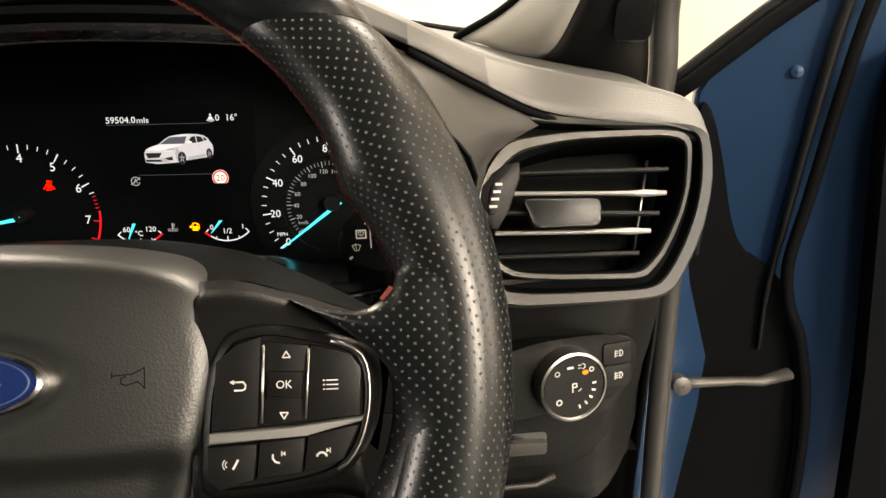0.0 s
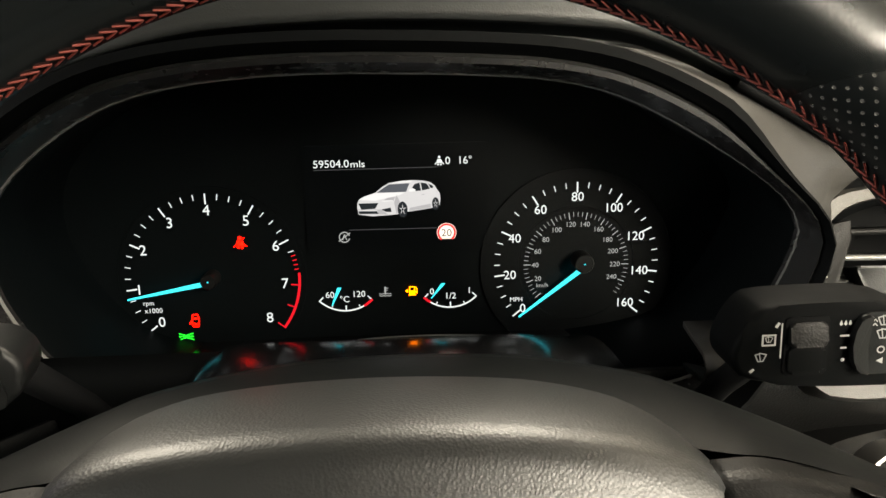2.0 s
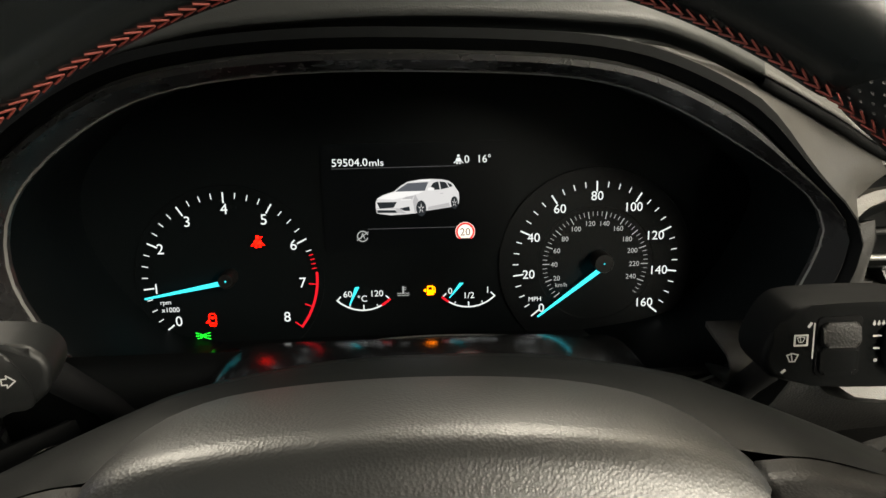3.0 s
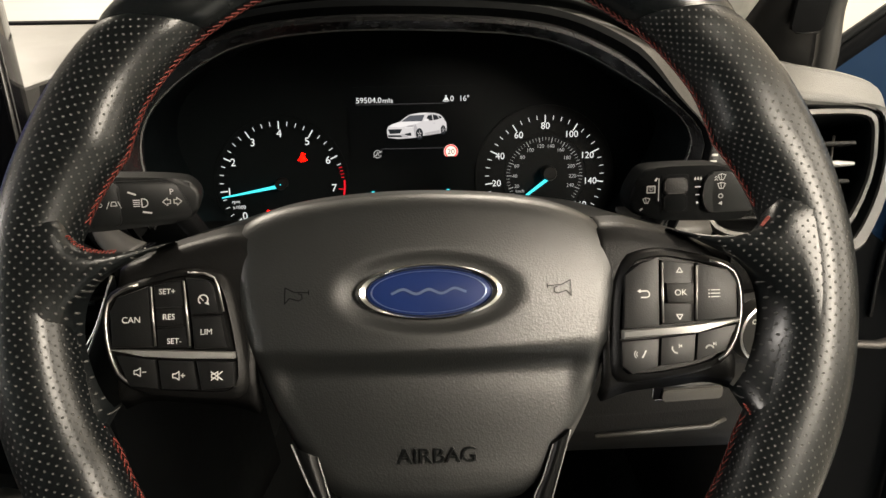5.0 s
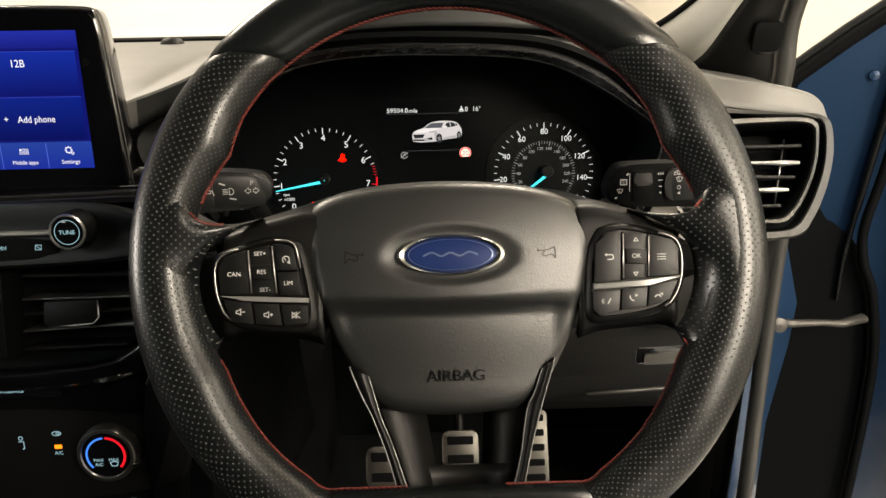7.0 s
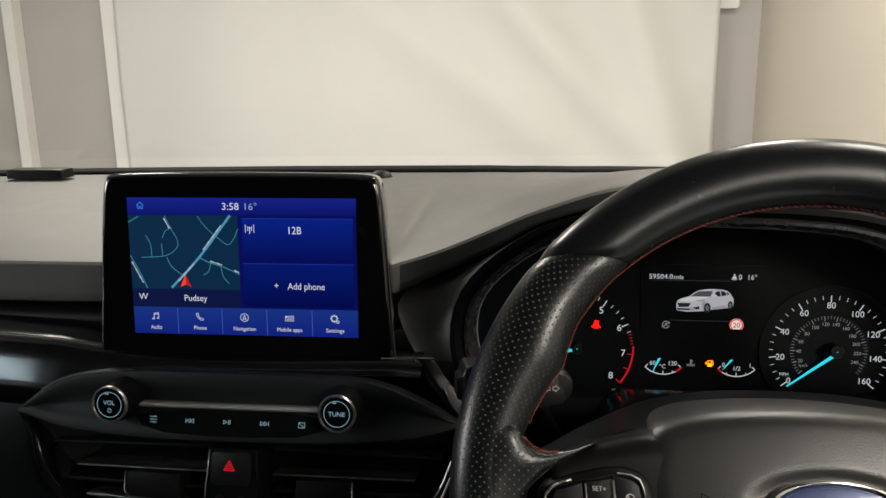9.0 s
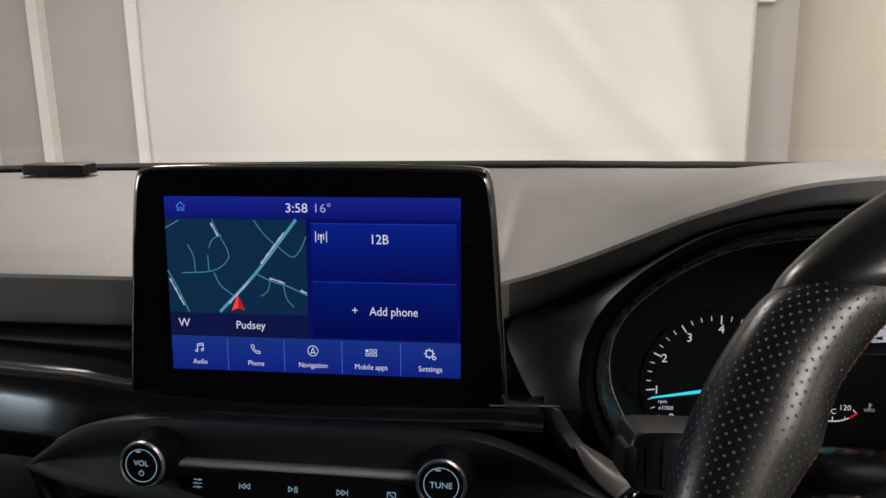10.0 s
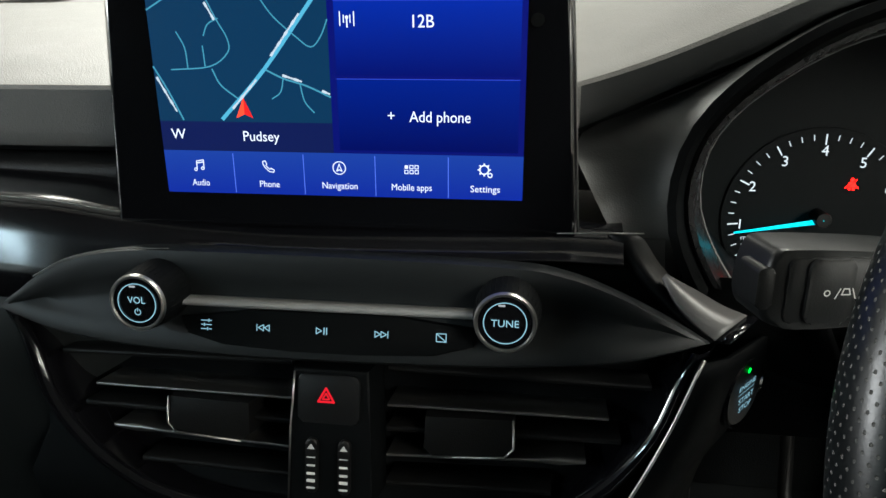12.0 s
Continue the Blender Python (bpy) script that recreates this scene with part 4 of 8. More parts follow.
def centre_display():
    m = C @ Matrix.Translation((0, 0, 0.0006))
    scr = plate("driver_display", rounded(0.104, 0.060, 0.003, -0.160, 0.959 - 0.957), C @ Matrix.Translation((0, 0, 0.0003)), 0.001, glow("display_black", (0.0008, 0.0012, 0.0014), 0.5), cluster, 0, "dark driver display")
    word("odometer", "59504.0", 0.0041, cpt(-0.2059, 0.9790), m, LIT, scr, width=0.0195, align=-1)
    word("odometer_unit", "mls", 0.0036, cpt(-0.1777, 0.9786), m, LIT, scr, width=0.0078, align=1)
    word("temperature", "16\u00b0", 0.0041, cpt(-0.1221, 0.9792), m, LIT, scr)
    word("belt_count", "0", 0.0041, cpt(-0.1320, 0.9792), m, LIT, scr)
    flat("belt_icon", scaled([disc_pts(0.8, 10, 0, 2.6), [(-1.5, 0.6), (-0.9, 1.4), (0.9, 1.4), (1.5, 0.6), (1.6, -1.0), (-1.6, -1.0)]] + [q for k in (-1, 1) for q in stroke([(1.7 * k, -0.6), (2.7 * k, -1.8)], 0.5) + [[(1.5 * k, -1.4), (0.3 * k, -1.4), (0.5 * k, -2.5), (1.2 * k, -2.5)]]], 0.0009, *cpt(-0.1366, 0.9788)), m, LIT, scr)
    flat("rule", stroke([cpt(-0.206, 0.9757), cpt(-0.138, 0.9757)], 0.0002) + stroke([cpt(-0.188, 0.9416), cpt(-0.139, 0.9414)], 0.0002), m, glow("lit_faint", (0.06, 0.062, 0.065), 1.0), scr)
    car_picture(m @ Matrix.Translation((-0.1598, 0.9585 - 0.957, 0)) @ Matrix.Scale(0.001, 4), scr)
    x, z = cpt(-0.1910, 0.9376)
    flat("stop_start_icon", stroke(arc(x, z, 0.0029, 20, 340, 16), 0.0006) + stroke([(x - 0.0032, z - 0.0022), (x + 0.0032, z + 0.0024)], 0.0005) + stroke([(x - 0.0011, z - 0.0014), (x, z + 0.0016), (x + 0.0011, z - 0.0014)], 0.0005), m, LIT_DIM, scr)
    x, z = cpt(-0.1335, 0.9385)
    cut = [(px, max(py, z - 0.0036)) for px, py in disc_pts(0.0055, 40, x, z)]
    flat("speed_sign", [cut], m, glow("sign_face", (0.78, 0.66, 0.58), 0.9), scr, "red-ringed speed limit sign")
    flat("speed_sign_ring", stroke(arc(x, z, 0.0047, -48, 228, 28), 0.0011), m, glow("sign_red", (0.9, 0.03, 0.03), 0.9), scr, lift=0.0001)
    word("speed_sign_number", "20", 0.0042, (x, z), m, DIAL, scr, lift=0.0002)
    # small gauges
    for gx, names, nx in ((-0.1923, ("60", "\u00b0C", "120"), (-0.2011, -0.1929, -0.1843)), (-0.1322, ("0", "1/2", "1"), (-0.1427, -0.1317, -0.1212))):
        zc = 0.9155
        flat("gauge_scale", stroke(arc(gx, zc - 0.957, 0.0212, 225, 315, 16), 0.0008) + ticks(gx, zc, 0.0212, [225, 270, 315], 0.0030, 0.0007) + ticks(gx, zc, 0.0212, [247, 293], 0.0018, 0.0005), m, LIT, scr)
        ra = (300, 315) if gx < -0.15 else (225, 236)
        flat("gauge_red", stroke(arc(gx, zc - 0.957, 0.0212, *ra, 5), 0.0013), m, LIT_RED_DEEP, scr, lift=0.0001)
        for tx, body in zip(nx, names):
            word("gauge_numeral", body, 0.0036, cpt(tx, 0.9042 if body not in ("\u00b0C", "1/2") else 0.9013), m, LIT, scr)
    for (a, b) in (((-0.1955, 0.9083), (-0.2003, 0.8976)), ((-0.1360, 0.9088), (-0.1432, 0.9000))):
        p, q = cpt(*a), cpt(*b)
        flat("gauge_needle", [[(p[0] - 0.0012, p[1]), (p[0] + 0.0012, p[1]), (q[0] + 0.0003, q[1]), (q[0] - 0.0003, q[1])]], m, LIT_CYAN, scr, lift=0.0002)
    x, z = cpt(-0.1695, 0.9048)
    flat("coolant_icon", stroke([(x, z - 0.001), (x, z + 0.0028)], 0.0009) + stroke([(x, z + 0.0022), (x + 0.0017, z + 0.0022)], 0.0004) + stroke([(x, z + 0.001), (x + 0.0014, z + 0.001)], 0.0004) + [q for dz in (-0.0012, -0.0024) for q in stroke([(x + k * 0.0011, z + dz + (0.0003 if k % 2 else -0.0002)) for k in range(-3, 4)], 0.0004)], m, LIT_DIM, scr)
    x, z = cpt(-0.1540, 0.9049)
    pump = stroke([(-1.5, -2.2), (1.4, -2.2), (1.4, 2.4), (-1.5, 2.4)], 0.45, True) + [[(-1.3, -2.1), (1.2, -2.1), (1.2, 0.1), (-1.3, 0.1)], [(-4.0, 0), (-2.4, 1.1), (-2.4, -1.1)]]
    pump += stroke([(-2.0, -2.5), (1.9, -2.5)], 0.4) + stroke([(1.5, -0.2), (2.3, -0.6), (2.7, -1.6), (2.7, 1.2), (1.9, 2.2)], 0.35)
    flat("fuel_lamp", scaled(pump, 0.001, x, z), m, LIT_YELLOW, scr, "lit amber fuel pump symbol")
    return scr


rev_counter()
speedometer()
centre_display()
lens = put_mesh("lens", [Vector((p.x, 0.452 - 0.28 * (p.y - 0.957), p.y)) for p in [q * 1 for q in bez]], [tuple(range(95, -1, -1))], LENS, cluster, "clear lens", smooth=False)
lens.visible_shadow = False


# ---------------------------------------------------------------- steering wheel
ALPHA = radians(23.6)
W = frame_at((-0.1570, 0.2172, 0.9322), (1, 0, 0), (0, math.sin(ALPHA), math.cos(ALPHA)))
WB = W @ Matrix.Translation((0.0013, -0.0047, 0))
wheel = thing("steering_wheel", "black leather sports steering wheel with perforated grips and red stitching", "steering wheel", (-0.157, 0.2172, 0.9322))
RIM_C, R_OUT = -0.006, 0.1890
INNER = [(0, 0.1525), (45, 0.1525), (55, 0.1508), (64, 0.1458), (74, 0.1510), (80, 0.1535), (92, 0.1525), (108, 0.1500), (116, 0.1480), (134, 0.1525), (150, 0.1540), (180, 0.1540)]
SEAM_TOP, SEAM_LOW = 50.0, 151.5


def rim_section(th):
    """Centre radius, half width and half depth of the rim at th degrees from the top."""
    a = abs(th)
    ro, ri = R_OUT, table(a, INNER)
    if a > 146:
        c = math.cos(radians(180 - a))
        k = smooth01(146, 154, a)
        ro = lerp(ro, min(ro, 0.1690 / c), k)
        ri = lerp(ri, 0.1345 / c, k)
    return (ro + ri) / 2, (ro - ri) / 2, 0.0155 + 0.0015 * smooth01(50, 62, a) * smooth01(140, 120, a)


def rim_point(th, phi, swell=0.0):
    """Point on the rim's skin: phi 0 is its outside, 90 its face, 180 its inside."""
    rc, w, d = rim_section(th)
    c, s = math.cos(radians(phi)), math.sin(radians(phi))
    e = 0.92
    x = math.copysign(abs(c) ** e, c) * (w + swell)
    z = math.copysign(abs(s) ** e, s) * (d + swell)
    r = rc + x
    t = radians(th)
    return W @ Vector((r * math.sin(t), r * math.cos(t), RIM_C + z))


def seam(t, phi):
    """The upper seams lean: they sit nearer the top on the inside of the rim."""
    lean = 11.0 * (1 - math.cos(radians(phi))) / 2 if abs(t) == SEAM_TOP else 0.0
    return math.copysign(abs(t) - lean, t)


def rim_part(name, t0, t1, material, label, swell=0.0):
    n = max(8, int(abs(t1 - t0) / 1.5))
    rows, uvs = [], []
    for i in range(n + 1):
        edge = min(i, n - i)
        s = swell - (0.0012 if edge == 0 else 0.0003 if edge == 1 else 0)
        ths = [lerp(seam(t0, k * 10), seam(t1, k * 10), i / n) for k in range(37)]
        rows.append([rim_point(th, k * 10, s) for k, th in enumerate(ths)])
        uvs.append([(radians(th) * 0.172, radians(k * 10) * 0.0205) for k, th in enumerate(ths)])
    return grid(name, rows, material, wheel, label, uvs=uvs)


def stitching(parent, t0, t1, phi0=175, phi1=188, step=1.25):
    """Red herringbone thread along the inside of the rim."""
    verts, faces = [], []

    def cord(a, b, r):
        d = (b - a).normalized()
        x = d.cross(Vector((0.3, 0.5, 0.8))).normalized()
        y = d.cross(x)
        k = len(verts)
        for p in (a, a.lerp(b, 0.5), b):
            rr = r if p is not a and p is not b else r * 0.8
            verts.extend([p + x * rr, p + y * rr, p - x * rr, p - y * rr])
        for j in range(2):
            for q in range(4):
                faces.append((k + j * 4 + q, k + j * 4 + (q + 1) % 4, k + j * 4 + 4 + (q + 1) % 4, k + j * 4 + 4 + q))

    n = int((t1 - t0) / step)
    for i in range(n):
        th = t0 + (t1 - t0) * i / n
        mid = (phi0 + phi1) / 2
        cord(rim_point(th, phi0, 0.0004), rim_point(th + step * 1.0, mid, 0.0006), 0.00034)
        cord(rim_point(th, phi1, 0.0004), rim_point(th + step * 1.0, mid, 0.0006), 0.00036)
    ob = put_mesh("stitching", verts, faces, RED_THREAD, parent, "red cross stitching")
    ob["kind"] = "stuff"
    return ob


rt = rim_part("rim_top", -SEAM_TOP, SEAM_TOP, LEATHER, "smooth black leather", 0.0002)
rr = rim_part("rim_grip", SEAM_TOP, SEAM_LOW, PERF, "perforated black leather grip")
rl = rim_part("rim_grip", -SEAM_LOW, -SEAM_TOP, PERF, "perforated black leather grip")


def rim_bottom():
    rows = []
    for i in range(25):
        th = lerp(SEAM_LOW, 360 - SEAM_LOW, i / 24)
        s = -0.001 if i in (0, 24) else 0.0002
        a = th if th <= 180 else th - 360
        rows.append([rim_point(a, k * 10, s) for k in range(37)])
    return grid("rim_bottom", rows, LEATHER, wheel, "smooth black leather flat bottom")


rb = rim_bottom()
stitching(rt, -SEAM_TOP, SEAM_TOP)
stitching(rr, SEAM_TOP, 77)
stitching(rr, 113, SEAM_LOW)
stitching(rl, -77, -SEAM_TOP)
stitching(rl, -SEAM_LOW, -113)
stitching(rb, SEAM_LOW, 168)
stitching(rb, -168, -SEAM_LOW)

# airbag cover
PAD_OUT = [(-88.6, 25), (-82.5, 36), (-56, 43.5), (-4, 46.5), (49, 43), (79.4, 33), (87, 16), (86.4, -4), (74, -47), (57, -80), (47, -90), (36, -94), (-6, -96.5), (-38, -93), (-49, -87), (-57, -76), (-72, -47), (-86.5, -6)]
pad_loop = resample(chaikin([(x / 1000, y / 1000, 0) for x, y in PAD_OUT], 3), 120)


def pad_height(a, b):
    """Height of the cover's face, in metres, without its rolled edge."""
    a, b = a * 1000, b * 1000
    h = -1.2
    h -= 8.5 * max(0, (b + 8) / 54) ** 2
    h -= 6.5 * (a / 80) ** 2
    arch = 4.0 * (1 - (a / 80) ** 2)
    h -= 8.0 * smooth01(-24, -33 - arch, b) * (1 - 0.6 * smooth01(60, 80, abs(a)))
    h -= 3.6 * smooth01(-38, -84, b) + 2.0 * smooth01(-78, -97, b)
    h -= 3.0 * math.exp(-((a / 38.5) ** 2 + (b / 16.5) ** 2) ** 5)
    return h / 1000


def airbag_cover():
    rows = []
    c0 = Vector((0, -0.024, 0))
    for i in range(46):
        t = i / 40 if i <= 40 else 1.0
        row = []
        for p in pad_loop:
            q = c0.lerp(p, max(t, 0.001))
            h = pad_height(q.x, q.y)
            e = max(0, (t - 0.88) / 0.12)
            h -= 0.0065 * (1 - math.sqrt(max(0, 1 - min(e, 1) ** 2)))
            if i > 40:
                j = i - 40
                up = smooth01(0.0, 0.04, p.y)
                h = pad_height(p.x, p.y) - 0.0065 - (0.006 + 0.003 * up) * j
                q = p + Vector((0, 0.0016 * up * (1 - (1 - j / 5) ** 2) * 4, 0))
            row.append(W @ Vector((q.x, q.y, h)))
        rows.append(row)
    return grid("airbag_cover", rows, PAD, wheel, "grained dark grey airbag cover", close_u=True)


cover = airbag_cover()


def on_pad(a, b, lift=0.0):
    """Frame lying on the cover's face at (a, b)."""
    e = 0.002
    h = pad_height(a, b)
    ex = Vector((e, 0, pad_height(a + e, b) - h))
    ey = Vector((0, e, pad_height(a, b + e) - h))
    f = frame_at((a, b, h + lift), ex, ey)
    return W @ f



def embossed(name, body, h, b0, width):
    v, f = letters(body)
    xs = [p.x for p in v]
    k = width / (max(xs) - min(xs))
    top, low = [], []
    for p in v:
        a, b = 0.0018 + p.x * k, b0 + p.y * h
        top.append(W @ Vector((a, b, pad_height(a, b) + 0.0014)))
        low.append(W @ Vector((a, b, pad_height(a, b) - 0.0006)))
    n = len(v)
    edges = {}
    for q in f:
        for i in range(len(q)):
            e = (q[i], q[(i + 1) % len(q)])
            edges[e] = 1
    rim = [e for e in edges if (e[1], e[0]) not in edges]
    faces = list(f) + [(b, a, a + n, b + n) for a, b in rim]
    # plastic darker than the cover's puts in the letters' shade
    put_mesh(name, top + low, faces, HUB, cover, "raised lettering, darker than the cover to put in its shade", smooth=False)


embossed("airbag_lettering", "AIRBAG", 0.0066, -0.0715, 0.0345)
for s in (-1, 1):
    # flat dark strokes draw the shade of the pressed lines
    m = on_pad(0.0575 * s, 0.000, 0.0007) @ Matrix.Scale(0.001, 4)
    horn = stroke([(-5.5 * s, 1.2), (1.0 * s, 1.6), (5.0 * s, 3.6)], 0.42) + stroke([(5.0 * s, 3.6), (5.2 * s, -3.4)], 0.45) + stroke([(5.2 * s, -3.4), (3.0 * s, -1.0), (-1.0 * s, -2.2), (-2.6 * s, -1.4), (-2.4 * s, 0.45), (-1.0 * s, 0.9)], 0.42) + stroke([(-5.5 * s, 2.2), (-5.5 * s, 0.4)], 0.45)
    flat("horn_symbol", horn, m, HUB, cover, "pressed horn symbol, its shade drawn as dark strokes")
# oval badge: chrome ring, blue field, plain silver band
mb = on_pad(0, 0, 0)
badge = lathe("badge", [(0.0325, -0.0012), (0.0325, 0.0010), (0.0318, 0.0024), (0.0300, 0.0030), (0.0278, 0.0022), (0.0270, 0.0010)], mb, CHROME, cover, "chrome-ringed blue oval badge", n=72, sy=0.385)
lathe("badge_field", [(0.0271, 0.0010), (0.0268, 0.0017), (0.018, 0.0023), (0.0001, 0.0026)], mb, BADGE_BLUE, cover, "blue enamel field", n=64, sy=0.375)
lathe("badge_line", [(0.0253, 0.00175), (0.0252, 0.00215), (0.0247, 0.00225), (0.0246, 0.0018)], mb, BADGE_SILVER, cover, n=64, sy=0.365)
mb2 = mb @ Matrix.Translation((0, 0, 0.0029)) @ Matrix.Scale(0.001, 4)
flat("badge_mark", stroke([(p.x, p.y) for p in catmull([(-16, -0.6, 0), (-11, 1.2, 0), (-5.5, -0.9, 0), (0, 1.0, 0), (5.5, -0.9, 0), (11, 1.2, 0), (16, -0.4, 0)], 6)], 1.1), mb2, BADGE_SILVER, cover, "plain silver wave on the badge")


# spoke arms and button pods
def mm(pts):
    return [(x / 1000, y / 1000) for x, y in pts]


def wheel_plate(name, pts, c, depth, material, parent, bevel=0.001, label="", soft=1):
    o = [(p.x, p.y) for p in chaikin([(x, y, 0) for x, y in mm(pts)], soft)] if soft else mm(pts)
    return plate(name, o, WB @ Matrix.Translation((0, 0, c)), depth, material, parent, bevel, label)


def arm(side):
    """Leather-topped arm from the hub to the rim, swelling where it meets the grip."""
    s = side
    top = [(77, 33), (90, 33), (110, 28), (128, 22), (143, 17.5), (153, 20), (163, 30)]
    low = [(77, -52), (90, -48), (110, -46), (128, -45), (143, -52), (153, -62), (160, -72)]
    rows = []
    tp, lw = catmull([(x, y, 0) for x, y in top], 4), catmull([(x, y, 0) for x, y in low], 4)
    for p, q in zip(tp, lw):
        row = []
        k = smooth01(135, 160, p.x)
        for j in range(13):
            t = j / 12
            r = p.lerp(q, t)
            bow = math.sqrt(max(0, 1 - (2 * t - 1) ** 2 * 0.999))
            h = -0.020 + 0.010 * min(1, bow * 1.5) + 0.010 * k * bow
            row.append(W @ Vector((s * r.x / 1000, r.y / 1000, h)))
        rows.append(row)
    if s < 0:
        rows = [r[::-1] for r in rows]
    grid("spoke_arm", rows[:15], SATIN, wheel, "satin black spoke arm", solid=0.004)


# half-widths and heights, in millimetres, of the leather that runs from the rim to the button pods
REST_TOP = [(111, 26), (123, 22), (136, 20.5), (142, 21.5), (146.5, 24), (149.5, 27.5), (151, 32), (154, 36), (165, 39)]
REST_IN = [(111, 26), (125.4, 18.8), (135, 13.5), (143.3, 7), (147, -0.6), (148.3, -11), (147, -22), (143.3, -33.6), (137, -46)]
REST_OUT = [(165, 39), (169, 25), (171, 14), (171, 5), (171, -4), (171, -14), (170.5, -25), (168, -40), (162, -64)]
REST_LOW = [(137, -46), (138.5, -52), (140, -57), (143, -63), (147, -68), (152, -70), (157, -69), (160, -67), (162, -64)]


def rim_face(x, y):
    """Height of the rim's skin over the wheel's plane."""
    rc, w, d = rim_section(math.degrees(math.atan2(x, y)))
    k = min(1.0, abs(math.hypot(x, y) - rc) / w)
    return RIM_C + d * math.sqrt(1 - k * k)


def thumb_rest(s):
    """Perforated leather that flows off the rim down to the button pod, red thread along its free edges."""
    n = 12
    side = [resample([Vector((x, y, 0)) for x, y in catmull_xy(pts)], n + 1, closed=False) for pts in (REST_TOP, REST_LOW)]
    inn, out = ([Vector((x, y, 0)) for x, y in catmull_xy(pts)] for pts in (REST_IN, REST_OUT))
    inn, out = resample(inn, 25, closed=False), resample(out, 25, closed=False)
    rows, uvs = [], []
    for i in range(25):
        v = i / 24
        row, uv_row = [], []
        for j in range(n + 1):
            u = j / n
            edges = side[0][j].lerp(side[1][j], v) + inn[i].lerp(out[i], u)
            corners = side[0][0].lerp(side[0][-1], u).lerp(side[1][0].lerp(side[1][-1], u), v)
            p = (edges - corners) / 1000
            p.x = s * (p.x - 0.0015 * s)
            end = rim_face(out[i].x / 1000, out[i].y / 1000) - 0.0003
            dip = 0.0035 * (1 - min(1, min(v, 1 - v) / 0.08)) ** 2
            row.append(W @ Vector((p.x, p.y, lerp(-0.0090, end, 1 - (1 - u) ** 2.6) - dip)))
            uv_row.append((p.y, abs(p.x)))
        rows.append(row)
        uvs.append(uv_row)
    if s < 0:
        rows, uvs = [r[::-1] for r in rows], [r[::-1] for r in uvs]
    # the free edges turn under
    back = W.to_3x3() @ Vector((0, 0, -0.012))
    skin = [[p.lerp(q, 0.3) + back for p, q in zip(rows[0], rows[1])]] + rows + [[p.lerp(q, 0.3) + back for p, q in zip(rows[-1], rows[-2])]]
    ob = grid("thumb_rest", skin, PERF, wheel, "perforated leather thumb rest", uvs=[uvs[0]] + uvs + [uvs[-1]])
    verts, faces = [], []
    for edge, j0, j1 in ((rows[0], 4 if s < 0 else 7, 9), (rows[-1], 2, 9)):
        line = edge[::-1] if s < 0 else edge
        line = resample(line[j0:j1], 16, closed=False)
        for a, b in zip(line, line[1:]):
            d = (b - a).normalized()
            out_ = d.cross(W.to_3x3() @ Vector((0, 0, 1)))
            for k in (-1, 1):
                p, q = a + out_ * 0.0011 * k, a.lerp(b, 0.95)
                x = (q - p).normalized().cross(Vector((0.3, 0.5, 0.8))).normalized() * 0.00036
                y = (q - p).normalized().cross(x)
                c = len(verts)
                verts += [e + o for e in (p, q) for o in (x, y, -x, -y)]
                faces += [(c + m, c + (m + 1) % 4, c + 4 + (m + 1) % 4, c + 4 + m) for m in range(4)]
    put_mesh("stitching", verts, faces, RED_THREAD, ob, "red cross stitching")["kind"] = "stuff"


def pod(side, outline, name="button_pod"):
    o = resample(chaikin([(x / 1000, y / 1000, 0) for x, y in outline], 2), 48)
    cxy = sum(o, Vector()) / 48

    def lp(g, h):
        return [WB @ Vector((cxy.x + (p.x - cxy.x) * g, cxy.y + (p.y - cxy.y) * g, h)) for p in o]

    body = ring("button_pod", [lp(1.22, -0.020), lp(1.19, -0.010), lp(1.12, -0.0075), lp(1.04, -0.0065), lp(1.02, -0.009)], SATIN, wheel, "satin black button surround", fill_last=True)
    edge = sorted((p for p in o if p.x * side > (0.122 if side > 0 else 0.126)), key=lambda p: p.y)
    tube("bright_edge", [WB @ Vector((cxy.x + (p.x - cxy.x) * 1.09, cxy.y + (p.y - cxy.y) * 1.09, -0.0068)) for p in edge], 0.0007, BRUSHED, body)
    return body


def button(pts, parent, name="button", c=-0.004, label="", material=None, bevel=0.0007):
    return wheel_plate(name, pts, c, 0.006, material or BUTTON, parent, bevel, label, soft=0)


WI = WB @ Matrix.Translation((0, 0, -0.0036))


def wheel_icon(polys, parent, at, s=0.00088, name="symbol"):
    flat(name, scaled(polys, s, at[0] / 1000, at[1] / 1000), WI, PRINT, parent)


for sd in (-1, 1):
    arm(sd)
    thumb_rest(sd)
podl = pod(-1, [(-139.5, 0.3), (-135.7, 6.8), (-121.5, 11.4), (-106.2, 14.9), (-95.3, 12.5), (-91.5, 9.1), (-85.2, -21.9), (-85.8, -33.8), (-95.6, -35.2), (-130.2, -31.6), (-137.8, -17.3)])
podr = pod(1, [(85.6, 12.8), (101, 18), (117.7, 14.5), (131, 11.2), (135.2, 4.9), (134.9, -11.8), (129.1, -25), (118.8, -30.3), (86.4, -34.4), (82.2, -29.4)])
b = button([(-138.6, 0.3), (-135.7, 6.2), (-122.3, 10.8), (-120.2, -15.4), (-137.6, -15.2)], podl)
word("legend", "CAN", 0.0026, (-0.1292, -0.0035), WI, PRINT, b)
b = button([(-120.6, 11.2), (-107.2, 13.2), (-104.2, -16.2), (-118.6, -15.6)], podl, c=-0.0055)
word("legend", "SET+", 0.0023, (-0.1139, 0.0083), WI, PRINT, b)
word("legend", "SET-", 0.0023, (-0.1109, -0.0130), WI, PRINT, b)
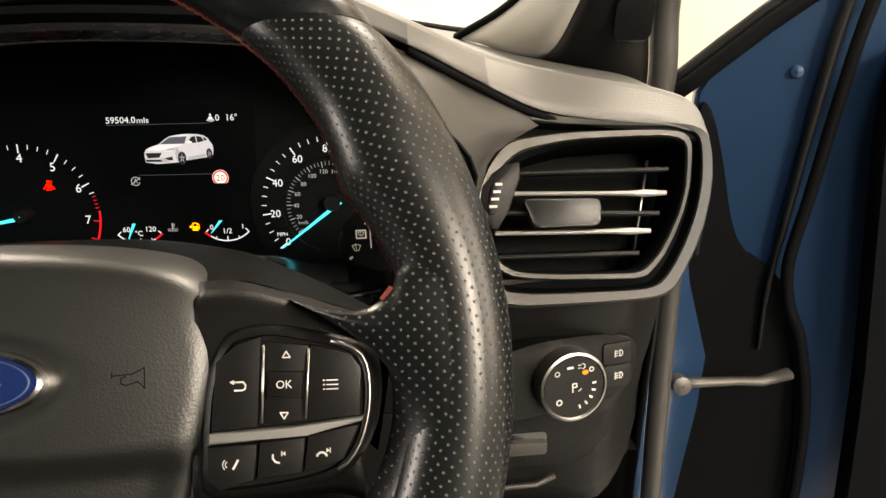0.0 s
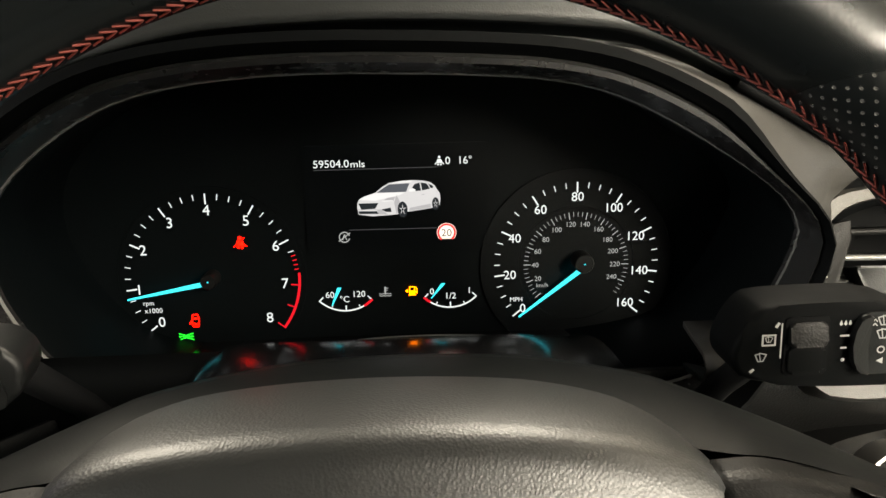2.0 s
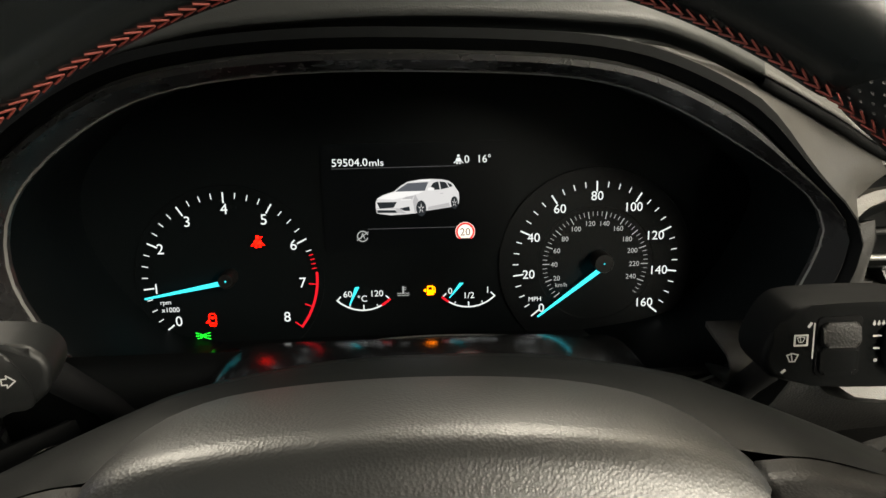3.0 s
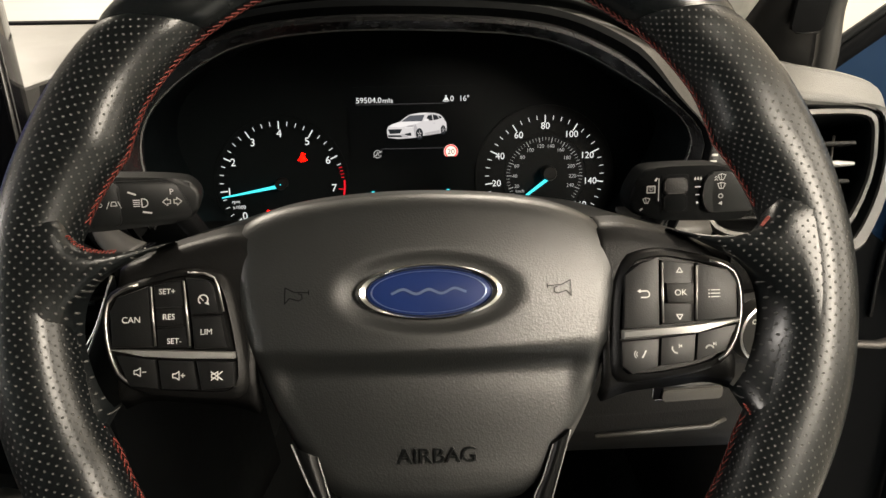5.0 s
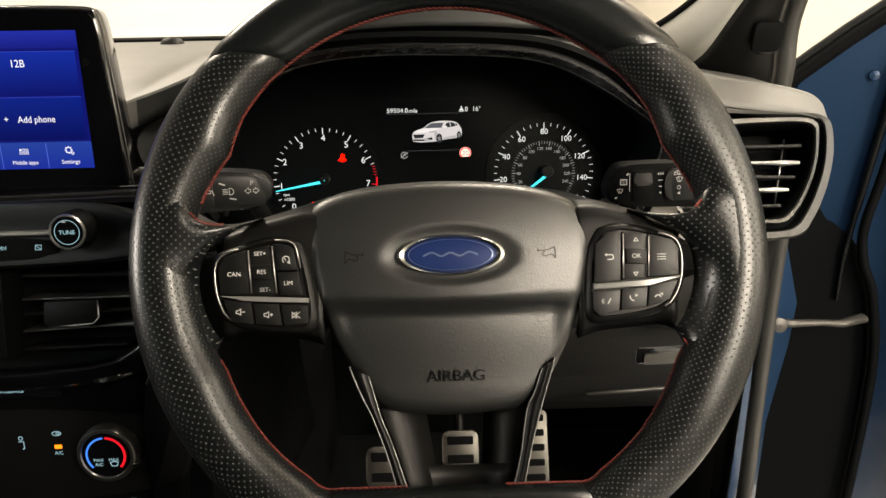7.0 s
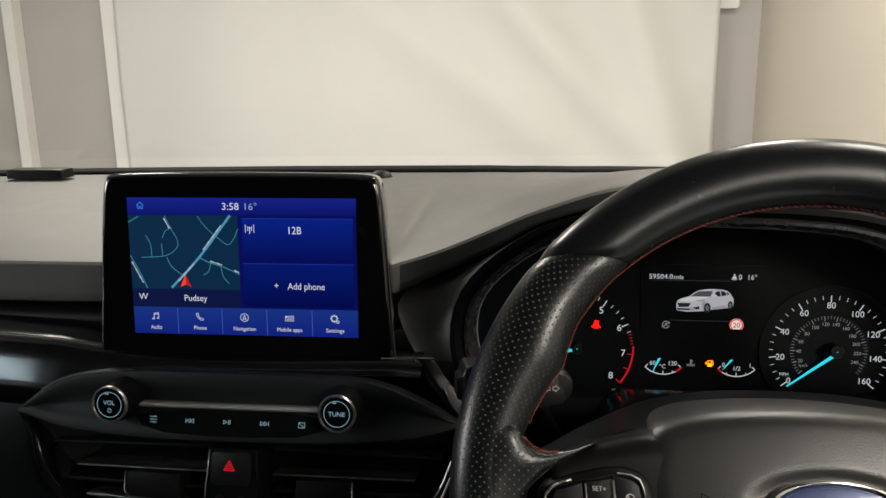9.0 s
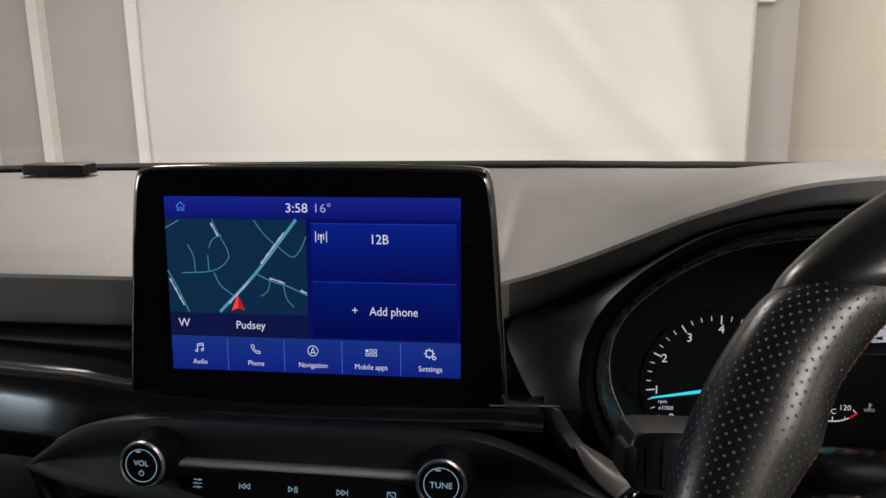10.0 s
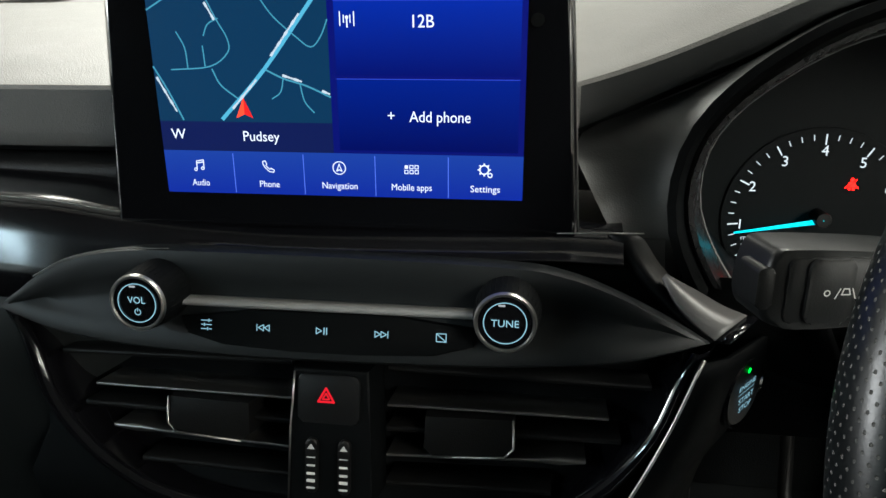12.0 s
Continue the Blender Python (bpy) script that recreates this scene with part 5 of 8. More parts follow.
b = button([(-118.8, 1.4), (-107.4, 1.6), (-106.7, -6.9), (-118.1, -7.4)], podl, c=-0.0025, bevel=0.001, material=SATIN)
word("legend", "RES", 0.0024, (-0.1126, -0.0026), WB @ Matrix.Translation((0, 0, -0.0021)), PRINT, b)
b = button([(-106.4, 14.2), (-97, 12.8), (-94.2, 10.2), (-91.9, -1.8), (-104.2, -2.2)], podl)
wheel_icon(stroke(arc(0, 0, 2.3, -50, 230, 14), 0.55) + stroke([(0, -0.4), (-1.6, 1.4)], 0.5) + stroke([(1.0, -1.6), (2.6, -2.4), (2.0, -0.6)], 0.6), b, (-98.6, 4.3))
b = button([(-104.0, -3.0), (-91.4, -2.6), (-88.5, -16.6), (-102.8, -16.8)], podl)
word("legend", "LIM", 0.0024, (-0.0973, -0.0095), WI, PRINT, b)
wheel_plate("chrome_bar", [(-138.4, -16.0), (-112.9, -17.2), (-85.7, -18.6), (-85.9, -21.4), (-104.2, -20.6), (-123.7, -19.2)], -0.0028, 0.006, STRIP_SILVER, podl, 0.0008, "satin silver bar", soft=0)
for pts, at, kind in (([(-136.2, -18.0), (-119.3, -20.6), (-117.6, -33.4), (-130.2, -31.6)], (-125.6, -25.8), "-"), ([(-118.3, -20.8), (-103.1, -21.7), (-100.9, -34.3), (-116.6, -33.4)], (-109.3, -27.8), "+"), ([(-102.0, -21.8), (-85.6, -22.5), (-85.6, -33.4), (-99.9, -34.4)], (-92.9, -28.4), "x")):
    b = button(pts, podl)
    ic = stroke([(-2.6, -0.9), (-2.6, 0.9), (-1.4, 0.9), (0.4, 2.0), (0.4, -2.0), (-1.4, -0.9), (-2.6, -0.9)], 0.45)
    if kind == "x":
        ic += stroke([(-2.8, -2.0), (2.6, 2.0)], 0.5) + stroke([(-2.8, 2.0), (2.6, -2.0)], 0.5)
    else:
        ic += stroke([(1.3, 0), (3.1, 0)], 0.5) + (stroke([(2.2, 0.9), (2.2, -0.9)], 0.5) if kind == "+" else [])
    wheel_icon(ic, b, at)
b = button([(85.4, 9.4), (92.4, 14.7), (101.0, 17.3), (99.6, -13.0), (83.7, -14.2)], podr)
wheel_icon(stroke([(-2.6, 1.6), (1.6, 1.6), (2.6, 0.4), (2.4, -1.0), (1.4, -1.6), (-1.6, -1.6)], 0.6) + [[(-3.6, 1.6), (-1.8, 2.6), (-1.8, 0.6)]], b, (93.4, 0.9))
b = button([(102.2, 15.8), (117.2, 13.9), (115.6, -11.8), (101.0, -12.7)], podr, c=-0.0055)
wheel_icon(stroke([(-1.5, -1.0), (1.5, -1.0), (0, 1.4)], 0.45, True), b, (109.6, 11.0))
wheel_icon(stroke([(-1.5, 1.0), (1.5, 1.0), (0, -1.4)], 0.45, True), b, (108.6, -9.4))
b = button([(103.0, 5.6), (115.5, 5.2), (114.7, -3.7), (103.2, -3.4)], podr, c=-0.0025, bevel=0.001, material=SATIN)
word("legend", "OK", 0.0026, (0.1091, 0.0012), WB @ Matrix.Translation((0, 0, -0.0021)), PRINT, b)
b = button([(118.0, 14.2), (131.5, 10.8), (135.0, 5.6), (134.4, -10.5), (116.4, -11.7)], podr)
wheel_icon([q for k in (1.7, 0, -1.7) for q in stroke([(-1.6, k), (2.8, k)], 0.42) + stroke([(-2.9, k), (-2.4, k)], 0.5)], b, (124.6, 0.4))
wheel_plate("chrome_bar", [(83.3, -14.8), (111.8, -13.6), (135.5, -10.6), (134.9, -12.2), (116.2, -16.4), (83.2, -18.4)], -0.0028, 0.006, STRIP_SILVER, podr, 0.0008, "satin silver bar", soft=0)


def column_edge(pts, parent):
    tube("bright_edge", [WB @ Vector((x / 1000, y / 1000, -0.0036)) for x, y in pts], 0.0005, BRUSHED, parent)


column_edge([(102.0, 14.6), (101.5, 0.0), (101.0, -11.8)], podr)
column_edge([(117.5, 13.0), (116.6, 0.0), (115.9, -11.0)], podr)
column_edge([(-120.9, 10.4), (-119.9, -2.0), (-118.9, -14.9)], podl)
column_edge([(-106.9, 12.6), (-105.6, -1.0), (-104.2, -15.4)], podl)
column_edge([(-105.0, 16.2), (-98.0, 15.6), (-93.8, 13.6), (-92.2, 10.0), (-90.0, -1.0)], podl)
ph = stroke([(-1.8, 1.4), (-1.9, 0.0), (-0.8, -1.4), (0.6, -1.8)], 0.7)
for pts, at, ic in (([(82.3, -19.4), (99.2, -18.6), (98.0, -30.8), (86.6, -34.0), (82.3, -30.3)], (90.7, -25.2), stroke([(0.6, -1.6), (1.6, 0.0), (2.4, 1.6)], 0.8) + stroke(arc(-1.2, 0, 1.2, 120, 240, 6), 0.4) + stroke(arc(-1.2, 0, 2.2, 130, 230, 6), 0.4)), ([(100.1, -18.4), (115.6, -17.1), (114.2, -28.9), (98.9, -30.7)], (106.9, -23.3), scaled(ph, 1, -0.8, -0.4) + stroke([(0.8, 2.2), (0.8, 0.4)], 0.35) + [[(1.0, 1.3), (2.2, 2.2), (2.2, 0.4)]]), ([(116.5, -16.6), (134.0, -13.4), (128.3, -25.0), (114.9, -28.7)], (122.0, -22.8), scaled(stroke(arc(0, -1.4, 2.0, 20, 160, 8), 0.8), 1, -1.0, 0) + [[(0.8, 2.2), (0.8, 0.4), (2.0, 1.3)]] + stroke([(2.2, 2.2), (2.2, 0.4)], 0.35))):
    b = button(pts, podr)
    wheel_icon(ic, b, at)


# lower spokes
def lower_spoke(s):
    out = [(-63.4, -60), (-57, -76), (-49.9, -90.5), (-42, -112), (-35, -136), (-30, -148)]
    inn = [(-52, -66), (-48, -80), (-45.0, -90.6), (-38.5, -107), (-31, -130), (-24.5, -148)]
    if s > 0:
        out = [(60, -58), (55.5, -72), (51, -86), (44.6, -108), (38.5, -133), (32, -148)]
        inn = [(52, -64), (47, -78), (42.0, -89), (37.6, -114), (32, -135), (27, -148)]
    o = catmull([(x / 1000, y / 1000, 0) for x, y in out], 5)
    i = catmull([(x / 1000, y / 1000, 0) for x, y in inn], 5)
    rows = []
    for p, q in zip(o, i):
        row = [WB @ Vector((p.x, p.y, -0.030)), WB @ Vector((p.x, p.y, -0.016))]
        row += [WB @ Vector((*p.lerp(q, t).xy, -0.013 + 0.002 * math.sin(math.pi * t))) for t in (0.08, 0.3, 0.5, 0.7, 0.92)]
        row += [WB @ Vector((q.x, q.y, -0.016)), WB @ Vector((q.x, q.y, -0.030))]
        rows.append(row)
    sp = grid("lower_spoke", rows, BLADE, wheel, "black lower spoke with bright edges")
    tube("bright_edge", [WB @ Vector((p.x, p.y, -0.0128)) for p in o], 0.0004, STRIP_SILVER, sp)
    tube("bright_edge", [WB @ Vector((p.x, p.y, -0.0128)) for p in i], 0.0003, STRIP_SILVER, sp)
    # gusset leaning in towards the column
    g = [[WB @ Vector((q.x, q.y, -0.018)), WB @ Vector((q.x * 0.72, q.y - 0.002, -0.028)), WB @ Vector((q.x * 0.42, q.y - 0.004, -0.036))] for q in i[8:]]
    grid("gusset", g, SATIN, sp, solid=0.002)


lower_spoke(-1)
lower_spoke(1)
rows = []
for t in (0, 0.2, 0.4, 0.6, 0.8, 1):
    bb = lerp(-0.121, -0.158, t)
    wd = lerp(0.036, 0.028, t)
    rows.append([WB @ Vector((wd * k, bb - 0.003 * (1 - k * k), -0.036 + 0.016 * abs(k) ** 3)) for k in (-1, -0.75, -0.5, -0.2, 0, 0.2, 0.5, 0.75, 1)])
grid("lower_hub_panel", rows, SATIN, wheel, "satin black panel between the lower spokes", solid=0.003)
rows = []
for h, g in ((-0.026, 0.93), (-0.05, 0.80), (-0.085, 0.62)):
    rows.append([W @ Vector((p.x * g, -0.024 + (p.y + 0.024) * g, h)) for p in pad_loop])
grid("hub", rows, MATT, wheel, "matt black hub", close_u=True)


# ---------------------------------------------------------------- steering column, stalks
column = thing("steering_column", "black plastic steering column shroud behind the wheel", "steering column", (-0.157, 0.36, 0.85))
rows = []
for t, wdt, hgt in ((0.075, 0.050, 0.036), (0.080, 0.058, 0.042), (0.12, 0.064, 0.046), (0.19, 0.066, 0.046), (0.24, 0.064, 0.044)):
    o = W @ Vector((0, -0.022, -t))
    rows.append([o + Vector((wdt * math.copysign(abs(math.cos(a)) ** 0.6, math.cos(a)), 0.3 * hgt * math.sin(a), hgt * math.copysign(abs(math.sin(a)) ** 0.6, math.sin(a)))) for a in [k * math.tau / 32 for k in range(32)]])
grid("shroud", rows, SATIN, column, close_u=True)


def stalk_left():
    th = thing("indicator_stalk", "black indicator stalk with white light symbols", "stalk", (-0.315, 0.32, 0.95))
    m = frame_at((-0.3090, 0.3050, 0.9518), (1, 0.22, -0.03), (0, 0.08, 1))
    o = [(-0.040, -0.010), (-0.038, 0.0135), (-0.030, 0.0150), (0.022, 0.0125), (0.030, 0.008), (0.033, 0.0), (0.027, -0.0115), (0.0, -0.0135), (-0.030, -0.0150)]
    plate("body", [(p.x, p.y) for p in chaikin([(x, y, 0) for x, y in o], 2)], m, 0.022, STALK, th, 0.0025, segs=3)
    plate("face", soft_corners([(-0.031, 0.0118), (0.013, 0.0118), (0.0205, 0.0088), (0.0265, -0.0030), (0.0265, -0.0105), (-0.031, -0.0118)], 0.003), m @ Matrix.Translation((0, 0, 0.0010)), 0.003, STALK, th, 0.0008)
    plate("inner_ring", rounded(0.016, 0.0235, 0.003, -0.0165, 0.0), m @ Matrix.Translation((0, 0, 0.0026)), 0.004, STALK, th, 0.0012)
    plate("end_button", rounded(0.006, 0.015, 0.002, -0.0385, 0.001), m @ Matrix.Translation((0, 0, 0.0006)), 0.014, STALK, th, 0.001)
    mi = m @ Matrix.Translation((0, 0, 0.0016)) @ Matrix.Scale(0.001, 4)
    ml = mi @ Matrix.Translation((0, 0, 1.3))
    flat("lane_symbol", stroke([(-15.0, -2.0), (-13.4, 1.6)], 0.4) + stroke([(-7.8, -2.0), (-9.2, 1.6)], 0.4) + stroke([(-12.8, -0.6), (-9.8, -0.6), (-10.4, 1.5), (-12.2, 1.5)], 0.45, True) + stroke(arc(-18.0, 0, 1.0, 0, 360, 8), 0.4), ml, PRINT_DIM, th)
    flat("lamp_symbol", stroke(arc(3.0, 0, 2.2, -90, 90, 8) + [(2.2, 2.2), (2.2, -2.2), (3.0, -2.2)], 0.5) + [q for k in (-1.6, -0.5, 0.5, 1.6) for q in stroke([(-2.0, k), (1.2, k)], 0.45)] + stroke([(-4.0, 6.0), (-0.5, 4.6)], 0.9) + stroke([(2.5, -4.8), (6.5, -5.6)], 0.9), mi, PRINT_DIM, th)
    arrow = [(0, 0), (2.4, 2.1), (2.4, 1.0), (3.9, 1.0), (3.9, -1.0), (2.4, -1.0), (2.4, -2.1)]
    flat("arrow_symbol", stroke([(12.6 + x, y) for x, y in arrow], 0.4, True) + stroke([(22.2 - x, y) for x, y in arrow], 0.4, True), mi, PRINT_DIM, th)
    word("legend", "P", 3.0, (17.6, 5.4), mi, PRINT_DIM, th, lift=0.01)
    tube("stem", [(-0.303, 0.340, 0.944), (-0.296, 0.380, 0.90), (-0.262, 0.40, 0.835)], [0.007, 0.006, 0.006], RUBBER, th)


def stalk_right():
    th = thing("wiper_stalk", "black wiper stalk with white wiper symbols", "stalk", (0.0, 0.33, 0.945))
    m = frame_at((0.0015, 0.327, 0.9435), (1, -0.03, 0.03), (0, 0.08, 1))
    o = [(-0.042, -0.004), (-0.034, 0.0125), (-0.026, 0.0165), (0.030, 0.0150), (0.034, -0.0130), (0.028, -0.0175), (-0.034, -0.0150)]
    plate("body", [(p.x, p.y) for p in chaikin([(x, y, 0) for x, y in o], 2)], m, 0.022, MATT, th, 0.0025, segs=3)
    plate("wheel_recess", rounded(0.0160, 0.0225, 0.002, -0.014, 0.0), m @ Matrix.Translation((0, 0, 0.0006)), 0.003, RUBBER, th, 0.0006)
    plate("thumb_wheel", rounded(0.0132, 0.0090, 0.0018, -0.014, 0.0052), m @ Matrix.Translation((0, 0, 0.0036)) @ Matrix.Rotation(radians(-12), 4, "X"), 0.005, SATIN, th, 0.0012, segs=3)
    plate("thumb_wheel_foot", rounded(0.0132, 0.0105, 0.0018, -0.014, -0.0050), m @ Matrix.Translation((0, 0, 0.0016)), 0.004, MATT, th, 0.0012)
    plate("face", soft_corners([(0.0035, 0.0118), (0.0330, 0.0118), (0.0335, -0.0118), (0.0035, -0.0118)], 0.004), m @ Matrix.Translation((0, 0, 0.0010)), 0.003, STALK, th, 0.001)
    plate("collar", soft_corners([(0.0078, 0.0112), (0.0040, 0.0100), (0.0020, 0.0058), (0.0012, 0.0), (0.0020, -0.0058), (0.0040, -0.0100), (0.0078, -0.0112), (0.0070, -0.0050), (0.0066, 0.0), (0.0070, 0.0050)], 0.0008), m @ Matrix.Translation((0, 0, 0.0034)), 0.004, STALK, th, 0.0012, segs=3)
    mi = m @ Matrix.Translation((0, 0, 0.0016)) @ Matrix.Scale(0.001, 4)
    wip = lambda x, y, s: scaled(stroke([(-2.2, 1.6), (0, 2.2), (2.2, 1.6), (1.0, -1.2), (-1.0, -1.2), (-2.2, 1.6)], 0.45) + stroke([(0, -1.0), (-0.6, 2.4)], 0.4), s, x, y)
    flat("front_wiper_symbols", wip(12.4, 8.4, 1.0) + wip(12.4, 3.4, 1.0) + stroke(arc(12.2, -2.2, 1.2, 0, 360, 12), 0.5) + [[(10.9, -6.4), (13.2, -5.2), (13.2, -7.6)]] + [q for k in (0, 1.5) for q in stroke([(8.4, 7.0 + k), (9.2, 7.9 + k), (10.0, 7.0 + k)], 0.4)], mi, PRINT_DIM, th)
    flat("rear_wiper_symbols", wip(28.5, 3.4, 1.0) + stroke(arc(28.5, -2.4, 1.2, 0, 360, 12), 0.5), mi, PRINT_DIM, th)
    for k in (-2.8, -1.2, 0.4):
        flat("drop_mark", [[(k - 0.6, 8.2), (k, 7.6), (k + 0.6, 8.2), (k, 9.8)]], mi, PRINT_DIM, th)
    for k, w in ((3.8, 2.8), (-0.8, 1.8)):
        flat("wheel_mark", stroke([(-1.2 - w / 2, k), (-1.2 + w / 2, k)], 0.7), mi, PRINT_DIM, th)
    flat("dot_mark", [disc_pts(0.7, 10, -1.2, -5.4)], mi, PRINT_DIM, th)
    # printed line paints the bright edge left of the thumb wheel
    flat("edge_glint", stroke([(-23.6, 9.5), (-23.6, -3.5)], 0.5), mi, PRINT_DIM, th)
    flat("wiper_symbol", scaled(stroke([(-2, 1.7), (2, 1.7), (2, -1.7), (-2, -1.7)], 0.6, True), 1.1, -28.0, 3.4) + wip(-28.0, 3.4, 0.6) + stroke([(-25.6, 8.4), (-24.8, 9.6)], 1.0), mi, PRINT_DIM, th)
    flat("washer_symbol", wip(-30.6, -3.4, 0.9) + stroke([(-34.0, -8.4), (-33.0, -7.6)], 1.0), mi, PRINT_DIM, th)
    tube("stem", [(-0.008, 0.348, 0.938), (-0.014, 0.385, 0.895), (-0.050, 0.40, 0.835)], [0.007, 0.006, 0.006], RUBBER, th)


stalk_left()
stalk_right()

# ---------------------------------------------------------------- driver's side vent and end of the dash
R = frame_at((0, 0.435, 0.955), (1, 0, 0), (0, 0.4, 1))
KR = math.sqrt(1 + 0.16)


vent = thing("side_air_vent", "dark slatted air vent in a satin grey angular frame", "air vent", (0.11, 0.43, 0.93))
V_OUT = [(44, 1000), (50, 995), (82, 984), (118, 979), (150, 977), (172, 976), (184, 972), (188, 962), (187, 938), (178, 909), (162, 882), (156, 877), (146, 874), (100, 872), (52, 871), (38, 880), (38, 930), (40, 975)]
V_FR = [(50, 962), (58, 969), (85, 972), (108, 973), (150, 973), (166, 972), (172, 969), (174, 962), (170, 932), (156, 903), (144, 889), (138, 886.5), (130, 886), (76, 887), (52, 890), (42, 903), (36, 930), (42, 950)]
V_OP = [(60, 953), (68, 958), (90, 964), (110, 966), (150, 967), (163, 966), (168, 963), (169, 956), (165, 930), (151, 904), (139, 893), (134, 891.5), (126, 891), (77, 892), (56, 895), (47, 906), (43, 930), (50, 945)]


def matched(a, b, n=120):
    """Two outlines sampled by the angle from their middle, so that they pair up."""
    c = Vector((0.105, -0.025, 0))
    out = []
    for pts in (a, b):
        q = chaikin([(x / 1000, (z - 955) * KR / 1000, 0) for x, z in pts], 1)
        q = resample(q, 900)
        row = []
        for k in range(n):
            ang = k * math.tau / n
            row.append(min(q, key=lambda p: abs((math.atan2(p.y - c.y, p.x - c.x) - ang + math.pi) % math.tau - math.pi)))
        out.append(row)
    return out


vo, vf = matched(V_OUT, V_FR)
vf2, vp = matched(V_FR, V_OP)


def rl3(pts, lift):
    return [R @ Vector((p.x, p.y, lift)) for p in pts]


surround = ring("surround", [rl3(vo, -0.03), rl3(vo, -0.004), rl3([a.lerp(b, 0.12) for a, b in zip(vo, vf)], 0.0), rl3([a.lerp(b, 0.48) for a, b in zip(vo, vf)], -0.001), rl3([a.lerp(b, 0.54) for a, b in zip(vo, vf)], -0.004)], FASCIA, vent, "soft dark grey surround")
ring("groove", [rl3([a.lerp(b, 0.53) for a, b in zip(vo, vf)], -0.003), rl3([a.lerp(b, 0.70) for a, b in zip(vo, vf)], -0.010), rl3([a.lerp(b, 1.02) for a, b in zip(vo, vf)], -0.008)], MATT, vent, "black groove round the frame")
ring("frame", [rl3(vf2, -0.003), rl3([a.lerp(b, 0.15) for a, b in zip(vf2, vp)], 0.0015), rl3([a.lerp(b, 0.62) for a, b in zip(vf2, vp)], 0.0010), rl3([a.lerp(b, 0.70) for a, b in zip(vf2, vp)], -0.003), rl3([a.lerp(b, 0.72) for a, b in zip(vf2, vp)], -0.03)], FRAME, vent, "paler satin frame")
ring("throat", [rl3([a.lerp(b, 0.71) for a, b in zip(vf2, vp)], -0.0025), rl3(vp, -0.006), rl3([p.lerp(Vector((0.105, -0.02, 0)), 0.02) for p in vp], -0.046)], MATT, vent, fill_last=True)


def slat(name, m, x0, y0, x1, y1, chord, material, parent, thick=0.0016, tip=0.0):
    """Vent blade: long flat bar with a rounded nose, its nose line from (x0, y0) to (x1, y1) in the frame m."""
    rows = []
    for i in range(9):
        t = i / 8
        x, y = lerp(x0, x1, t), lerp(y0, y1, t)
        th = thick * (1 + tip * smooth01(0.7, 0.9, t) * (1 - smooth01(0.93, 1.0, t) * 0.9))
        prof = [(0, -th), (0.0006, -th * 0.3), (0.0006, th * 0.3), (0, th), (-chord, th + 0.002), (-chord, -th + 0.002)]
        rows.append([m @ Vector((x, y + dy, dz)) for dz, dy in prof])
    return grid(name, rows, material, parent, close_u=True)


def rz(z):
    return (z - 0.955) * KR


for (xa, za, xb, zb, mt) in ((0.063, 0.950, 0.160, 0.950, SATIN), (0.058, 0.938, 0.158, 0.936, STRIP_SILVER), (0.053, 0.927, 0.153, 0.924, SATIN), (0.049, 0.915, 0.147, 0.914, STRIP_SILVER), (0.050, 0.901, 0.139, 0.901, SATIN)):
    slat("slat", R @ Matrix.Translation((0, 0, -0.006)), xa, rz(za), xb, rz(zb), 0.022, mt, vent, 0.0016 if mt is SATIN else 0.0013, 0.8 if mt is STRIP_SILVER else 0.0)
plate("slider_tab", soft_corners([(0.066, rz(0.934)), (0.114, rz(0.933)), (0.1135, rz(0.918)), (0.073, rz(0.9175))], 0.003), R @ Matrix.Translation((0, 0, 0.001)), 0.012, HOOD, vent, 0.002)
tube("link_rod", [R @ Vector((0.150, rz(0.957), -0.016)), R @ Vector((0.138, rz(0.90), -0.016))], 0.0009, BRUSHED, vent)
tp = plate("wheel_plate", [(p.x, p.y) for p in chaikin([(0.069, rz(0.956), 0), (0.051, rz(0.953), 0), (0.038, rz(0.938), 0), (0.044, rz(0.917), 0), (0.052, rz(0.917), 0)], 1)], R @ Matrix.Translation((0, 0, 0.0025)), 0.01, SATIN, vent, 0.0012, "dark satin plate")
tw = plate("thumb_wheel", [(p.x, p.y) for p in chaikin([(0.054, rz(0.946), 0), (0.047, rz(0.945), 0), (0.043, rz(0.926), 0), (0.049, rz(0.925), 0)], 1)], R @ Matrix.Translation((0, 0, 0.0045)), 0.01, SATIN, vent, 0.001)
for k in range(4):
    flat("wheel_mark", [[(0.0445 + 0.0014 * k, rz(0.929 + 0.0042 * k)), (0.0495 + 0.0012 * k, rz(0.929 + 0.0042 * k)), (0.0495 + 0.0012 * k, rz(0.9305 + 0.0042 * k)), (0.0445 + 0.0014 * k, rz(0.9305 + 0.0042 * k))]], R @ Matrix.Translation((0, 0, 0.0048)), PRINT, vent)

# black tube stands in for the dark gap between pad and vent
tube("gap_shade", catmull([(s[0], s[4] + 0.002, s[5] - 0.004) for s in STATIONS[14:20]], 5), 0.0024, RUBBER, dash)
# lower dash on the driver's side
rows = []
for x in (-0.09, -0.05, 0.0, 0.05, 0.10, 0.13, 0.142, 0.154, 0.166, 0.178, 0.189, 0.198):
    e = 0.100 * (max(0, x - 0.132) / 0.066) ** 1.5
    rows.append([(x, 0.415 + e, 0.885), (x, 0.420 + e, 0.868), (x, 0.433 + e, 0.845), (x, 0.441 + e, 0.80), (x, 0.450 + e, 0.775), (x, 0.462 + e, 0.75), (x, 0.470 + e, 0.72), (x, 0.470 + e, 0.69), (x, 0.480 + e, 0.664), (x, 0.56, 0.655)])
